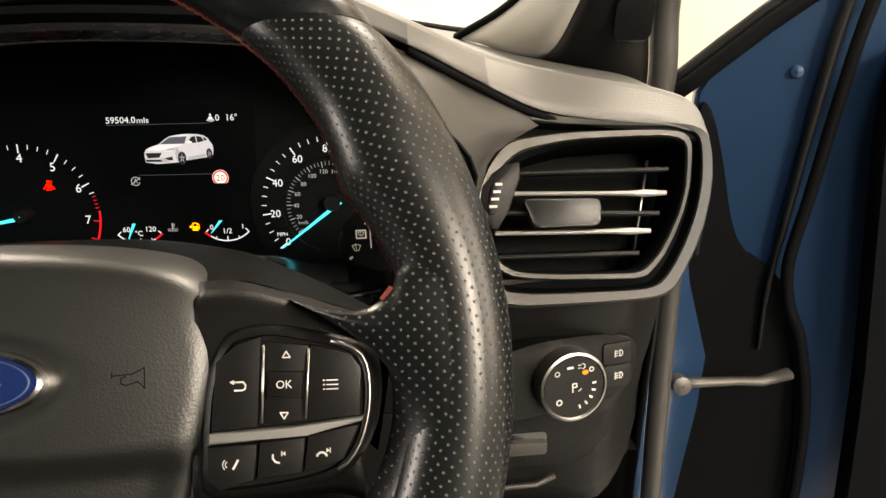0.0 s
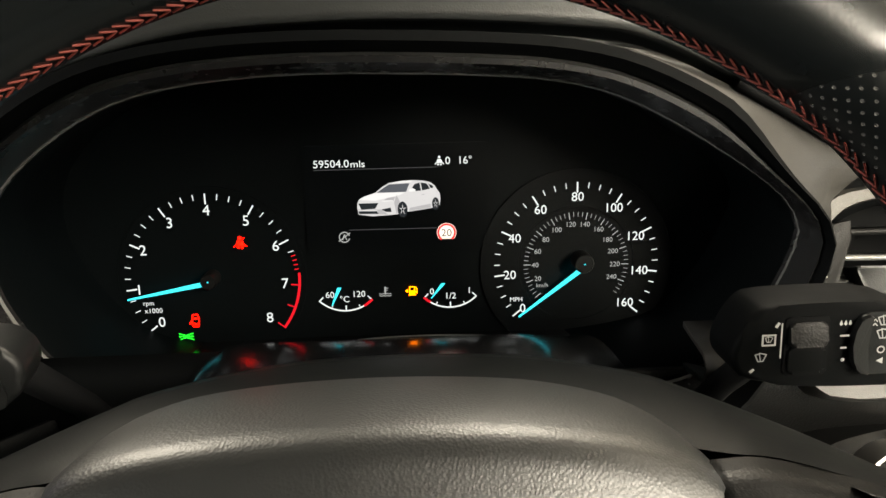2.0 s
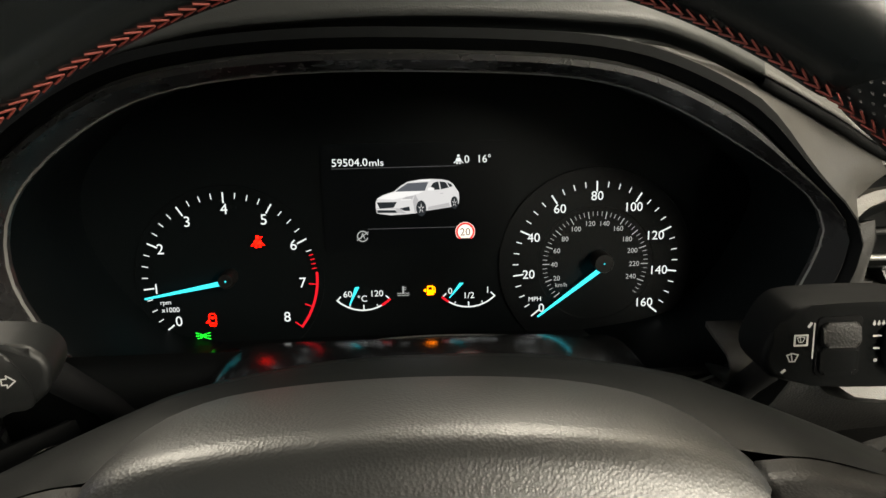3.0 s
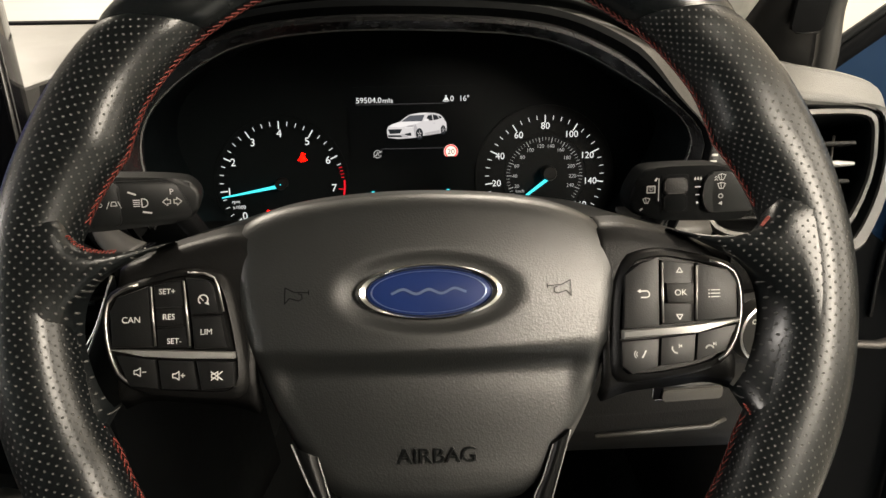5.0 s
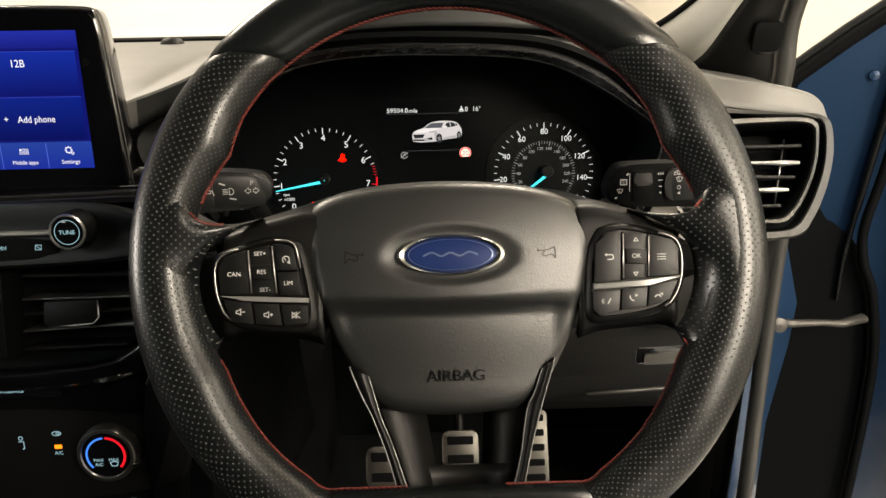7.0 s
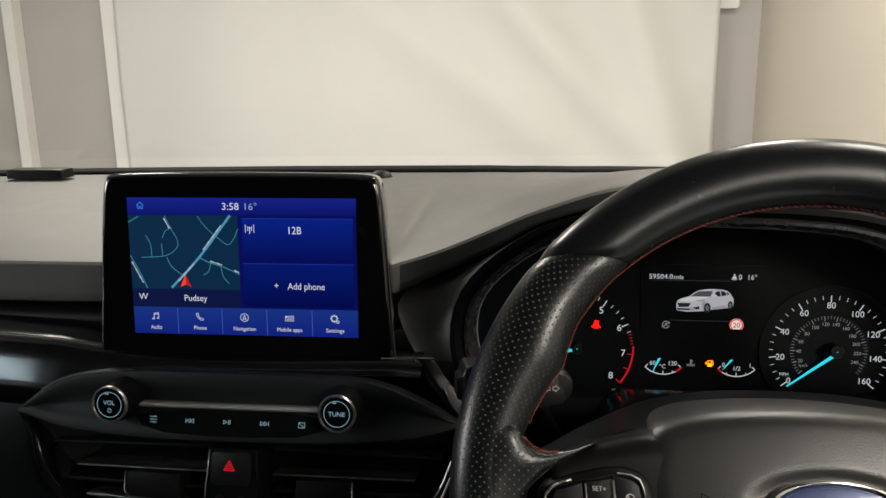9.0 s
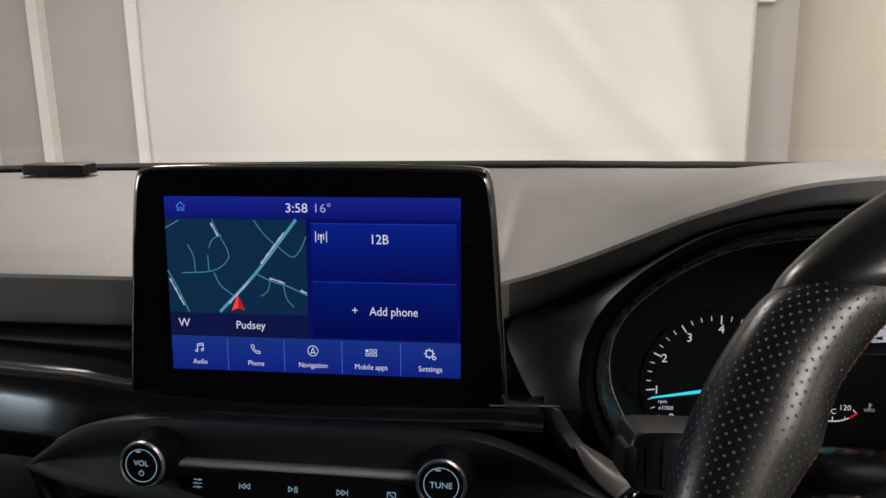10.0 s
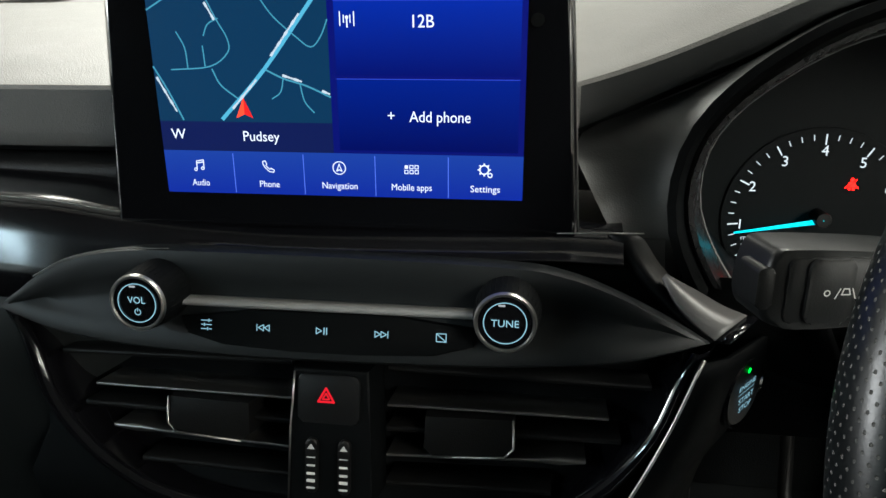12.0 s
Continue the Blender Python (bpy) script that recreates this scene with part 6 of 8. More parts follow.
lower = grid("driver_lower_panel", rows, LOWER, dash, "dark grey lower driver's panel", solid=0.004)
grid("end_cap", [[(0.186, 0.452, 0.97), (0.188, 0.440, 0.93), (0.184, 0.436, 0.890), (0.188, 0.475, 0.876), (0.197, 0.530, 0.860), (0.199, 0.540, 0.78), (0.200, 0.555, 0.70), (0.200, 0.565, 0.62), (0.20, 0.57, 0.45)], [(0.204, 0.62, 0.98), (0.204, 0.62, 0.93), (0.204, 0.62, 0.89), (0.204, 0.62, 0.876), (0.204, 0.62, 0.860), (0.204, 0.62, 0.78), (0.204, 0.62, 0.70), (0.204, 0.62, 0.62), (0.204, 0.62, 0.45)]], LOWER, dash, solid=0.003)
tube("end_strip", [(0.2085, 0.535, 0.885), (0.2095, 0.548, 0.84), (0.2105, 0.552, 0.75), (0.2105, 0.552, 0.68), (0.2115, 0.552, 0.55), (0.2115, 0.552, 0.40)], 0.0095, FASCIA, dash, "grey door seal strip")
grid("column_fascia", [[(x, 0.402, 0.912), (x, 0.390, 0.906), (x, 0.386, 0.890), (x, 0.390, 0.865), (x, 0.405, 0.82)] for x in (-0.345, -0.31, -0.28, -0.25, -0.225)], MATT, dash, "black fascia beside the steering column", solid=0.003)
# pale shelf that runs behind the wiper stalk
grid("fascia_shelf", [[(x, 0.425, 0.908), (x, 0.398, 0.905), (x, 0.391, 0.899), (x, 0.394, 0.890), (x, 0.42, 0.884)] for x in (-0.018, 0.0, 0.02, 0.040)], FASCIA, dash, "pale grey fascia shelf", solid=0.003)

sw = thing("light_switch_panel", "black light switch panel with a silver-ringed rotary knob", "switch", (0.105, 0.43, 0.81))
LS = frame_at((0, 0.3950, 0.815), (1, 0.25, 0), (0, 0.12, 1))


plate("panel", [(p.x, p.y) for p in chaikin([(0.045, 0.017, 0), (0.060, 0.019, 0), (0.082, 0.0235, 0), (0.134, 0.0225, 0), (0.153, 0.017, 0), (0.156, 0.004, 0), (0.150, -0.018, 0), (0.136, -0.026, 0), (0.085, -0.029, 0), (0.045, -0.029, 0)], 2)], LS @ Matrix.Translation((0, 0, -0.005)), 0.02, SATIN, sw, 0.0015)
km = LS @ Matrix.Translation((0.1010, -0.0065, -0.006))
lathe("knob_ring", [(0.0245, 0), (0.0245, 0.011), (0.0238, 0.0135), (0.0222, 0.0142), (0.0212, 0.0130)], km, BRUSHED, sw, "satin silver knob ring")
lathe("knob_face", [(0.0213, 0.0125), (0.0210, 0.0134), (0.001, 0.0136)], km, BUTTON, sw)
ki = km @ Matrix.Translation((0, 0, 0.0139)) @ Matrix.Scale(0.001, 4)
flat("knob_symbols", stroke(arc(-12, 11, 1.6, 0, 360, 10), 0.6) + stroke([(-4.5, 14), (-1.0, 14)], 1.6) + stroke(arc(6, 14, 1.8, -90, 90, 6), 0.7) + stroke([(3.0, 15), (5.0, 15)], 0.6) + stroke([(3.0, 13), (5.0, 13)], 0.6) + stroke(arc(12.5, 11, 1.5, 0, 360, 8), 0.8) + stroke(arc(-11, -9, 1.8, 0, 360, 10), 1.0) + stroke([(-1.2, -3.2), (-1.2, 2.6), (1.6, 2.6), (1.8, 0.2), (-1.0, 0)], 0.8) + stroke([(3, -3), (5, -1.6)], 0.6) + [q for a in (-75, -55, -35, -15, 5) for q in stroke([(13.5 * math.cos(radians(a)), 13.5 * math.sin(radians(a))), (15.5 * math.cos(radians(a)), 15.5 * math.sin(radians(a)))], 1.4)], ki, PRINT, sw)
flat("knob_lamp", [disc_pts(2.3, 12, 8.0, 9.5, 0.7)], ki, LIT_ORANGE, sw, "lit amber mark", lift=0.02)
for dy in (0.0075, -0.0085):
    bt = plate("switch_button", rounded(0.021, 0.0150, 0.002, 0.1390, dy), LS @ Matrix.Translation((0, 0, -0.0035)), 0.004, BUTTON, sw, 0.0008)
    flat("symbol", scaled(stroke(arc(0.6, 0, 2.2, -90, 90, 8) + [(0.6, 2.2), (0.6, -2.2)], 0.6) + [q for k in (-1.4, 0.2, 1.8) for q in stroke([(-3.4, k - 0.8), (-0.6, k)], 0.5)] + stroke([(-2.6, 2.6), (-2.6, -2.6)], 0.4), 0.001, 0.1400, dy), LS @ Matrix.Translation((0, 0, -0.0032)), PRINT, bt)
tray = thing("coin_tray", "closed black coin tray with a recessed silver pull", "tray", (0.08, 0.46, 0.74))
TR = frame_at((0, 0.452, 0.742), (1, 0.06, 0), (0, -0.05, 1))
plate("lid", soft_corners([(-0.060, 0.030), (0.126, 0.028), (0.142, 0.016), (0.136, -0.012), (0.118, -0.026), (-0.060, -0.026)], 0.008), TR, 0.02, LOWER, tray, 0.002)
plate("pull_recess", rounded(0.060, 0.018, 0.003, 0.062, -0.004), TR @ Matrix.Translation((0, 0, 0.0008)), 0.004, GLOSS, tray, 0.001)
plate("pull", rounded(0.052, 0.011, 0.002, 0.066, -0.0075), TR @ Matrix.Translation((0, 0, 0.004)), 0.004, FRAME, tray, 0.0015)
tube("silver_line", [(-0.016, 0.448, 0.700), (0.03, 0.452, 0.700), (0.085, 0.456, 0.7005), (0.10, 0.460, 0.705)], 0.0022, FASCIA, tray)


def hub_shell():
    """Dark shell that arches behind the cover and joins the two arms."""
    front = [(-143, 17.5, -20), (-118, 25.4, -19.5), (-95, 32.4, -20), (-84, 33, -26), (-60, 36.5, -32), (-30, 39.5, -34), (0, 40.5, -34), (30, 39.5, -34), (60, 36.5, -32), (84, 33, -26), (95, 32.4, -20), (118, 25.4, -19.5), (143, 17.5, -20)]
    back = [(-147, 17, -30), (-130, 26, -48), (-114, 34, -60), (-91, 44, -70), (-75, 49.5, -76), (-40, 55.5, -84), (0, 57, -86), (40, 55.5, -84), (75, 49.5, -76), (91, 44, -70), (114, 34, -60), (130, 26, -48), (147, 17, -30)]
    fc, bc = catmull(front, 4), catmull(back, 4)
    rows = []
    for p, q in zip(fc, bc):
        row = []
        for t in (0, 0.15, 0.35, 0.6, 0.8, 0.93, 1.0):
            r = p.lerp(q, t)
            r.y += 2.0 * math.sin(math.pi * t) * (1 - abs(p.x) / 150)
            row.append(W @ (r / 1000))
        d = q / 1000
        row.append(W @ Vector((d.x, d.y - 0.008, d.z - 0.004)))
        row.append(W @ Vector((d.x * 0.95, d.y - 0.05, d.z - 0.004)))
        rows.append(row)
    grid("hub_shell", rows, HUB, wheel, "satin black shell behind the airbag cover")


hub_shell()

# ---------------------------------------------------------------- touchscreen
S = frame_at((-0.5195, 0.3850, 1.0070), (1, 0.0323, -0.0079), (0, 0.058, 1))
ts = thing("touchscreen", "upright black touchscreen showing a blue menu and map", "screen", (-0.52, 0.40, 0.94))
CASE = [(-0.1175, -0.070), (-0.1120, 0.0), (-0.1065, 0.066), (-0.098, 0.0700), (0.0, 0.0705), (0.096, 0.0695), (0.1045, 0.066), (0.1095, 0.0), (0.1140, -0.070)]


def case_loop(grow, z):
    o = []
    for x, y in CASE:
        o.append((x, y, 0))
    pts = [Vector(p) for p in o]
    dense = []
    for i in range(len(pts) - 1):
        a, b = pts[i], pts[i + 1]
        for k in range(8):
            dense.append(a.lerp(b, k / 8))
    dense.append(pts[-1])
    q = dense
    for _ in range(10):
        q = [q[0]] + [(q[i - 1] + q[i] * 2 + q[i + 1]) / 4 for i in range(1, len(q) - 1)] + [q[-1]]
    bottom = [q[-1].lerp(q[0], k / 10) for k in range(1, 10)]
    loop = q + bottom
    return [S @ Vector((p.x * (1 + grow / 0.11), p.y * (1 + grow / 0.07), z)) for p in loop]


ring("case", [case_loop(-0.004, -0.030), case_loop(0.0, -0.022), case_loop(0.0004, -0.006), case_loop(-0.0004, -0.0022), case_loop(-0.0022, -0.0006), case_loop(-0.003, -0.0004)], GLOSS, ts, "gloss black case")
fl = case_loop(-0.003, -0.0003)
put_mesh("front_glass", fl, [tuple(range(len(fl) - 1, -1, -1))], FRONT_GLASS, ts, "black front glass", smooth=False)
tube("bright_edge", [case_loop(0.0002, -0.0042)[k] for k in range(0, 65)], 0.0004, EDGE, ts)
LW, LH = 0.1742, 0.1042


def uv(u, v):
    """Point of the display from its upper left corner, 0 to 1 each way."""
    return (-LW / 2 + LW * u, LH / 2 - LH * v)


def uvq(u0, v0, u1, v1):
    return [uv(u0, v1), uv(u1, v1), uv(u1, v0), uv(u0, v0)]


def gradient_glow(name, top, low, z0, z1):
    """Lit surface that runs from one colour to another up its height."""
    m = glow(name, top)
    nt = m.node_tree
    b = nt.nodes["Principled BSDF"]
    tc, sp, mr, mx = (nt.nodes.new("ShaderNode" + k) for k in ("TexCoord", "SeparateXYZ", "MapRange", "Mix"))
    mx.data_type = "RGBA"
    nt.links.new(tc.outputs["Object"], sp.inputs[0])
    nt.links.new(sp.outputs["Z"], mr.inputs["Value"])
    mr.inputs["From Min"].default_value, mr.inputs["From Max"].default_value = z0, z1
    nt.links.new(mr.outputs["Result"], mx.inputs["Factor"])
    mx.inputs["A"].default_value, mx.inputs["B"].default_value = (*low, 1), (*top, 1)
    nt.links.new(mx.outputs["Result"], b.inputs["Emission Color"])
    return m


zt = lambda v: 1.0072 + LH / 2 - LH * v
S0 = S @ Matrix.Translation((0, 0, 0.0002))
S1 = S @ Matrix.Translation((0, 0, 0.0004))
S2 = S @ Matrix.Translation((0, 0, 0.0006))
disp = flat("display", [uvq(0, 0, 1, 1)], S0, LCD_BASE, ts, "lit blue display")
flat("header", [uvq(0, 0, 1, 0.122)], S1, gradient_glow("lcd_header", (0.007, 0.014, 0.20), (0.003, 0.006, 0.12), zt(0.12), zt(0)), disp)
mp = flat("map", [uvq(0, 0.125, 0.487, 0.665)], S1, LCD_MAP, disp, "dark teal road map")
flat("map_footer", [uvq(0, 0.665, 0.487, 0.80)], S1, LCD_STRIP, disp)
flat("media_tile", [uvq(0.505, 0.145, 0.985, 0.455)], S1, gradient_glow("lcd_tile", (0.002, 0.013, 0.185), (0.001, 0.003, 0.075), zt(0.455), zt(0.145)), disp)
flat("phone_tile", [uvq(0.505, 0.470, 0.985, 0.785)], S1, gradient_glow("lcd_tile_low", (0.001, 0.008, 0.125), (0.0005, 0.002, 0.055), zt(0.785), zt(0.470)), disp)
bar = flat("menu_bar", [uvq(0, 0.80, 1, 1)], S1, gradient_glow("lcd_menu", (0.008, 0.028, 0.18), (0.004, 0.013, 0.17), zt(1), zt(0.80)), disp)
flat("rule", stroke([uv(0.505, 0.145), uv(0.985, 0.145)], 0.0003) + stroke([uv(0.505, 0.470), uv(0.985, 0.470)], 0.0003), S2, LCD_LINE, disp)
LCD_DIVIDER = glow("lcd_divider", (0.06, 0.11, 0.50))
for k in (0.2, 0.4, 0.6, 0.8):
    flat("divider", stroke([uv(k, 0.81), uv(k, 0.995)], 0.00035), S2, LCD_DIVIDER, disp)
word("clock", "3:58", 0.0052, uv(0.459, 0.060), S2, LCD_TEXT, disp, width=0.0128)
word("temperature", "16\u00b0", 0.0050, uv(0.548, 0.060), S2, LCD_DIM, disp, width=0.0090)
hx, hy = uv(0.058, 0.058)
flat("home_symbol", scaled(stroke([(-2.6, 0.2), (0, 2.6), (2.6, 0.2)], 0.45) + stroke([(-1.9, 0.2), (-1.9, -2.2), (-0.6, -2.2), (-0.6, -0.6), (0.6, -0.6), (0.6, -2.2), (1.9, -2.2), (1.9, 0.2)], 0.42), 0.001, hx, hy), S2, LCD_ICON, disp)


def road(pts, w, material, name="road"):
    line = [Vector(uv(p.x, p.y)) for p in catmull([(u, v, 0) for u, v in pts], 4)]
    verts, faces = [], []
    for i, p in enumerate(line):
        d = (line[min(i + 1, len(line) - 1)] - line[max(i - 1, 0)]).normalized() * (w / 2)
        verts += [S2 @ Vector((p.x - d.y, p.y + d.x, 0)), S2 @ Vector((p.x + d.y, p.y - d.x, 0))]
        if i:
            faces.append((2 * i - 2, 2 * i - 1, 2 * i + 1, 2 * i))
    put_mesh(name, verts, faces, material, mp, smooth=False)


dm = S @ Matrix.Translation((LW / 2 + 0.0042, LH / 2 - LH * 0.225, 0.0001))
lathe("sensor_window", [(0.0030, 0.0), (0.0029, 0.0003), (0.0001, 0.0003)], dm, MATT, ts, n=20)
# streets of the map
road([(0.165, 0.13), (0.19, 0.22), (0.215, 0.30), (0.213, 0.36), (0.16, 0.42), (0.05, 0.435)], 0.0006, LCD_ROAD_THIN)
road([(0.075, 0.27), (0.095, 0.34), (0.098, 0.43)], 0.0006, LCD_ROAD_THIN)
road([(0.145, 0.33), (0.147, 0.42)], 0.0006, LCD_ROAD_THIN)
road([(0.15, 0.29), (0.165, 0.24), (0.195, 0.215)], 0.0006, LCD_ROAD_THIN)
road([(0.165, 0.43), (0.185, 0.50), (0.23, 0.56)], 0.0007, LCD_ROAD_THIN)
road([(0.31, 0.13), (0.345, 0.21), (0.40, 0.29), (0.44, 0.335), (0.468, 0.29), (0.487, 0.22)], 0.0006, LCD_ROAD_THIN)
road([(0.31, 0.43), (0.36, 0.47), (0.42, 0.50), (0.487, 0.55)], 0.0008, LCD_ROAD_THIN)
road([(0.36, 0.47), (0.35, 0.53), (0.325, 0.56)], 0.0006, LCD_ROAD_THIN)
road([(0.405, 0.495), (0.415, 0.57), (0.44, 0.62)], 0.0006, LCD_ROAD_THIN)
road([(0.0, 0.18), (0.048, 0.135)], 0.0007, LCD_ROAD_THIN)
road([(0.0, 0.42), (0.035, 0.53), (0.07, 0.66)], 0.0008, LCD_ROAD_THIN)
road([(0.455, 0.125), (0.31, 0.43), (0.18, 0.655)], 0.0018, LCD_ROAD, "main_road")
# street names as plain bars
for u, v, w, a in ((0.372, 0.285, 0.0235, 52), (0.25, 0.54, 0.0185, 47), (0.173, 0.185, 0.0085, -62), (0.385, 0.47, 0.0095, -17), (0.475, 0.53, 0.0040, -22), (0.03, 0.545, 0.0180, -63)):
    c, s = math.cos(radians(a)), math.sin(radians(a))
    x, y = uv(u, v)
    n = max(2, int(w / 0.0019))
    for k in range(n):
        t = (-0.5 + (k + 0.5) / n) * w
        L = w / n * 0.36
        flat("name_bar", stroke([(x + c * (t - L), y + s * (t - L)), (x + c * (t + L), y + s * (t + L))], 0.0008 if k % 3 else 0.0012), S2, LCD_NAME, mp, lift=0.0001)
ax, ay = uv(0.245, 0.605)
flat("position_arrow", [[(ax - 0.0042, ay - 0.0044), (ax, ay - 0.0026), (ax, ay + 0.0052)]], S2, glow("arrow_red", (0.85, 0.05, 0.02)), mp, lift=0.0002)
flat("position_arrow_side", [[(ax, ay - 0.0026), (ax + 0.0042, ay - 0.0044), (ax, ay + 0.0052)]], S2, glow("arrow_dark_red", (0.45, 0.01, 0.01)), mp, lift=0.0002)
word("compass_letter", "W", 0.0048, uv(0.050, 0.722), S2, LCD_TEXT, disp)
word("town_name", "Pudsey", 0.0047, uv(0.287, 0.728), S2, LCD_TEXT, disp, width=0.0178)
word("station", "12B", 0.0054, uv(0.737, 0.228), S2, LCD_TEXT, disp, width=0.0096)
word("plus", "+", 0.0046, uv(0.648, 0.627), S2, LCD_TEXT, disp)
word("add_phone", "Add phone", 0.0050, uv(0.778, 0.630), S2, LCD_TEXT, disp, width=0.0282)
rx, ry = uv(0.539, 0.218)
flat("radio_symbol", [q for dx, h in ((-3.2, 3.0), (-1.5, 1.6), (1.5, 1.6), (3.2, 3.0)) for q in scaled(stroke([(dx, -h), (dx, h)], 0.45), 0.001, rx, ry)] + scaled(stroke([(0, 0.6), (0, -3.6)], 0.6), 0.001, rx, ry) + scaled([disc_pts(0.8, 8)], 0.001, rx, ry + 0.0006), S2, LCD_TEXT, disp)
for k, body in enumerate(("Audio", "Phone", "Navigation", "Mobile apps", "Settings")):
    word("menu_word", body, 0.0031, uv(0.1 + 0.2 * k, 0.950), S2, LCD_TEXT, bar, width=(0.0088, 0.0098, 0.0172, 0.0192, 0.0138)[k])
menu_icons = [
    stroke([(-1.4, -2.2), (-1.4, 2.0), (2.2, 2.6), (2.2, -1.6)], 0.45) + stroke([(-1.4, 1.0), (2.2, 1.6)], 0.5) + stroke(arc(-2.1, -2.2, 0.7, 0, 360, 8), 0.4) + stroke(arc(1.5, -1.6, 0.7, 0, 360, 8), 0.4),
    stroke([(-2.8, 2.4), (-1.6, 2.8), (-0.8, 1.2), (-1.4, 0.4), (0.4, -1.4), (1.2, -0.9), (2.8, -1.8), (2.4, -2.8), (0.4, -2.6), (-1.8, -0.6), (-2.8, 1.2)], 0.42, True),
    stroke(arc(0, 0, 3.1, 0, 360, 24), 0.42) + stroke([(-1.3, -1.6), (0, 1.9), (1.3, -1.6), (0, -0.8)], 0.42, True),
    [q for ix in (-1, 0, 1) for iy in (-1, 1) for q in ([[(ix * 2.5 - 0.8, iy * 1.2 - 0.8), (ix * 2.5 + 0.8, iy * 1.2 - 0.8), (ix * 2.5 + 0.8, iy * 1.2 + 0.8), (ix * 2.5 - 0.8, iy * 1.2 + 0.8)]] if (ix, iy) == (-1, 1) else stroke([(ix * 2.5 - 0.8, iy * 1.2 - 0.8), (ix * 2.5 + 0.8, iy * 1.2 - 0.8), (ix * 2.5 + 0.8, iy * 1.2 + 0.8), (ix * 2.5 - 0.8, iy * 1.2 + 0.8)], 0.35, True))],
    stroke(arc(-0.6, 0.6, 2.1, 0, 360, 20), 0.6) + stroke(arc(2.2, -2.0, 1.0, 0, 360, 12), 0.5) + [q for a in range(0, 360, 45) for q in stroke([(-0.6 + 2.2 * math.cos(radians(a)), 0.6 + 2.2 * math.sin(radians(a))), (-0.6 + 2.9 * math.cos(radians(a)), 0.6 + 2.9 * math.sin(radians(a)))], 0.7)],
]
for k, ic in enumerate(menu_icons):
    x, y = uv(0.1 + 0.2 * k, 0.868)
    flat("menu_symbol", scaled(ic, 0.00098, x, y), S2, LCD_TEXT, bar)

# ---------------------------------------------------------------- centre console
console = thing("centre_console", "black centre console with audio panel, vents and climate controls", "console", (-0.52, 0.40, 0.70))
EY = frame_at((0, 0.347, 0.915), (1, 0, 0), (0, 0.35, 1))
KE = math.sqrt(1 + 0.35 ** 2)


def ez(z):
    return (z - 0.915) * KE


EYE_TOP = [(-688, 905), (-668, 920), (-650, 929), (-626, 934), (-597, 935.5), (-514, 935.5), (-437, 934), (-412, 931), (-392, 925), (-368, 915), (-350, 906)]
EYE_LOW = [(-362, 902), (-386, 896), (-420, 892), (-460, 890), (-536, 888.5), (-580, 889), (-622, 891), (-654, 895), (-674, 900)]
eye = catmull([(x / 1000, ez(z / 1000), 0) for x, z in EYE_TOP], 4) + catmull([(x / 1000, ez(z / 1000), 0) for x, z in EYE_LOW], 4)


def eye_loop(g, h):
    c = Vector((-0.519, ez(0.911), 0))
    out = []
    for p in eye:
        q = c + Vector(((p.x - c.x) * (1 + g * 0.35), (p.y - c.y) * (1 + g * 2.2), 0))
        out.append(EY @ Vector((q.x, q.y, h)))
    return out


audio = thing("audio_panel", "eye-shaped satin black audio panel with two silver-ringed knobs", "audio controls", (-0.52, 0.345, 0.90))
ring("panel", [eye_loop(0.02, -0.02), eye_loop(0.01, -0.003), eye_loop(-0.02, 0.0), eye_loop(-0.10, 0.0004), eye_loop(-0.24, -0.0015), eye_loop(-0.36, -0.003)], PANEL, audio, "satin black eye-shaped panel", fill_last=True)
tube("bright_edge", catmull([(EY @ Vector((x / 1000, ez(z / 1000), 0.0006))) for x, z in EYE_TOP[1:5]], 6), 0.0003, EDGE, audio)
plate("button_strip", [(p.x, p.y) for p in chaikin([(-0.592, ez(0.9095), 0), (-0.449, ez(0.9105), 0), (-0.452, ez(0.895), 0), (-0.520, ez(0.892), 0), (-0.585, ez(0.8945), 0)], 1)], EY @ Matrix.Translation((0, 0, 0.0012)), 0.004, MATT, audio, 0.0008)
slat("silver_strip", EY @ Matrix.Translation((0, 0, 0.003)), -0.590, ez(0.9120), -0.450, ez(0.9122), 0.006, STRIP_SILVER, audio, 0.0012)
EI = EY @ Matrix.Translation((0, 0, 0.0016)) @ Matrix.Scale(0.001, 4)
tri = lambda d: [(-1.3 * d, 1.4), (-1.3 * d, -1.4), (1.2 * d, 0)]
audio_icons = [
    [q for k, o in ((2.0, 1.2), (0, -1.0), (-2.0, 0.6)) for q in stroke([(-2.6, k), (o - 0.6, k)], 0.35) + stroke([(o + 0.6, k), (2.6, k)], 0.35) + stroke([(o, k + 0.6), (o, k - 0.6)], 0.5)],
    stroke([(-3.1, 1.5), (-3.1, -1.5)], 0.4) + scaled(stroke(tri(-1), 0.4, True), 1, -1.2) + scaled(stroke(tri(-1), 0.4, True), 1, 1.6),
    scaled(stroke(tri(1), 0.4, True), 1, -1.2) + stroke([(1.2, 1.5), (1.2, -1.5)], 0.5) + stroke([(2.4, 1.5), (2.4, -1.5)], 0.5),
    stroke([(3.1, 1.5), (3.1, -1.5)], 0.4) + scaled(stroke(tri(1), 0.4, True), 1, 1.2) + scaled(stroke(tri(1), 0.4, True), 1, -1.6),
    stroke([(-2.2, -1.8), (2.2, -1.8), (2.2, 1.8), (-2.2, 1.8)], 0.4, True) + stroke([(-2.0, 1.6), (2.0, -1.6)], 0.4),
]
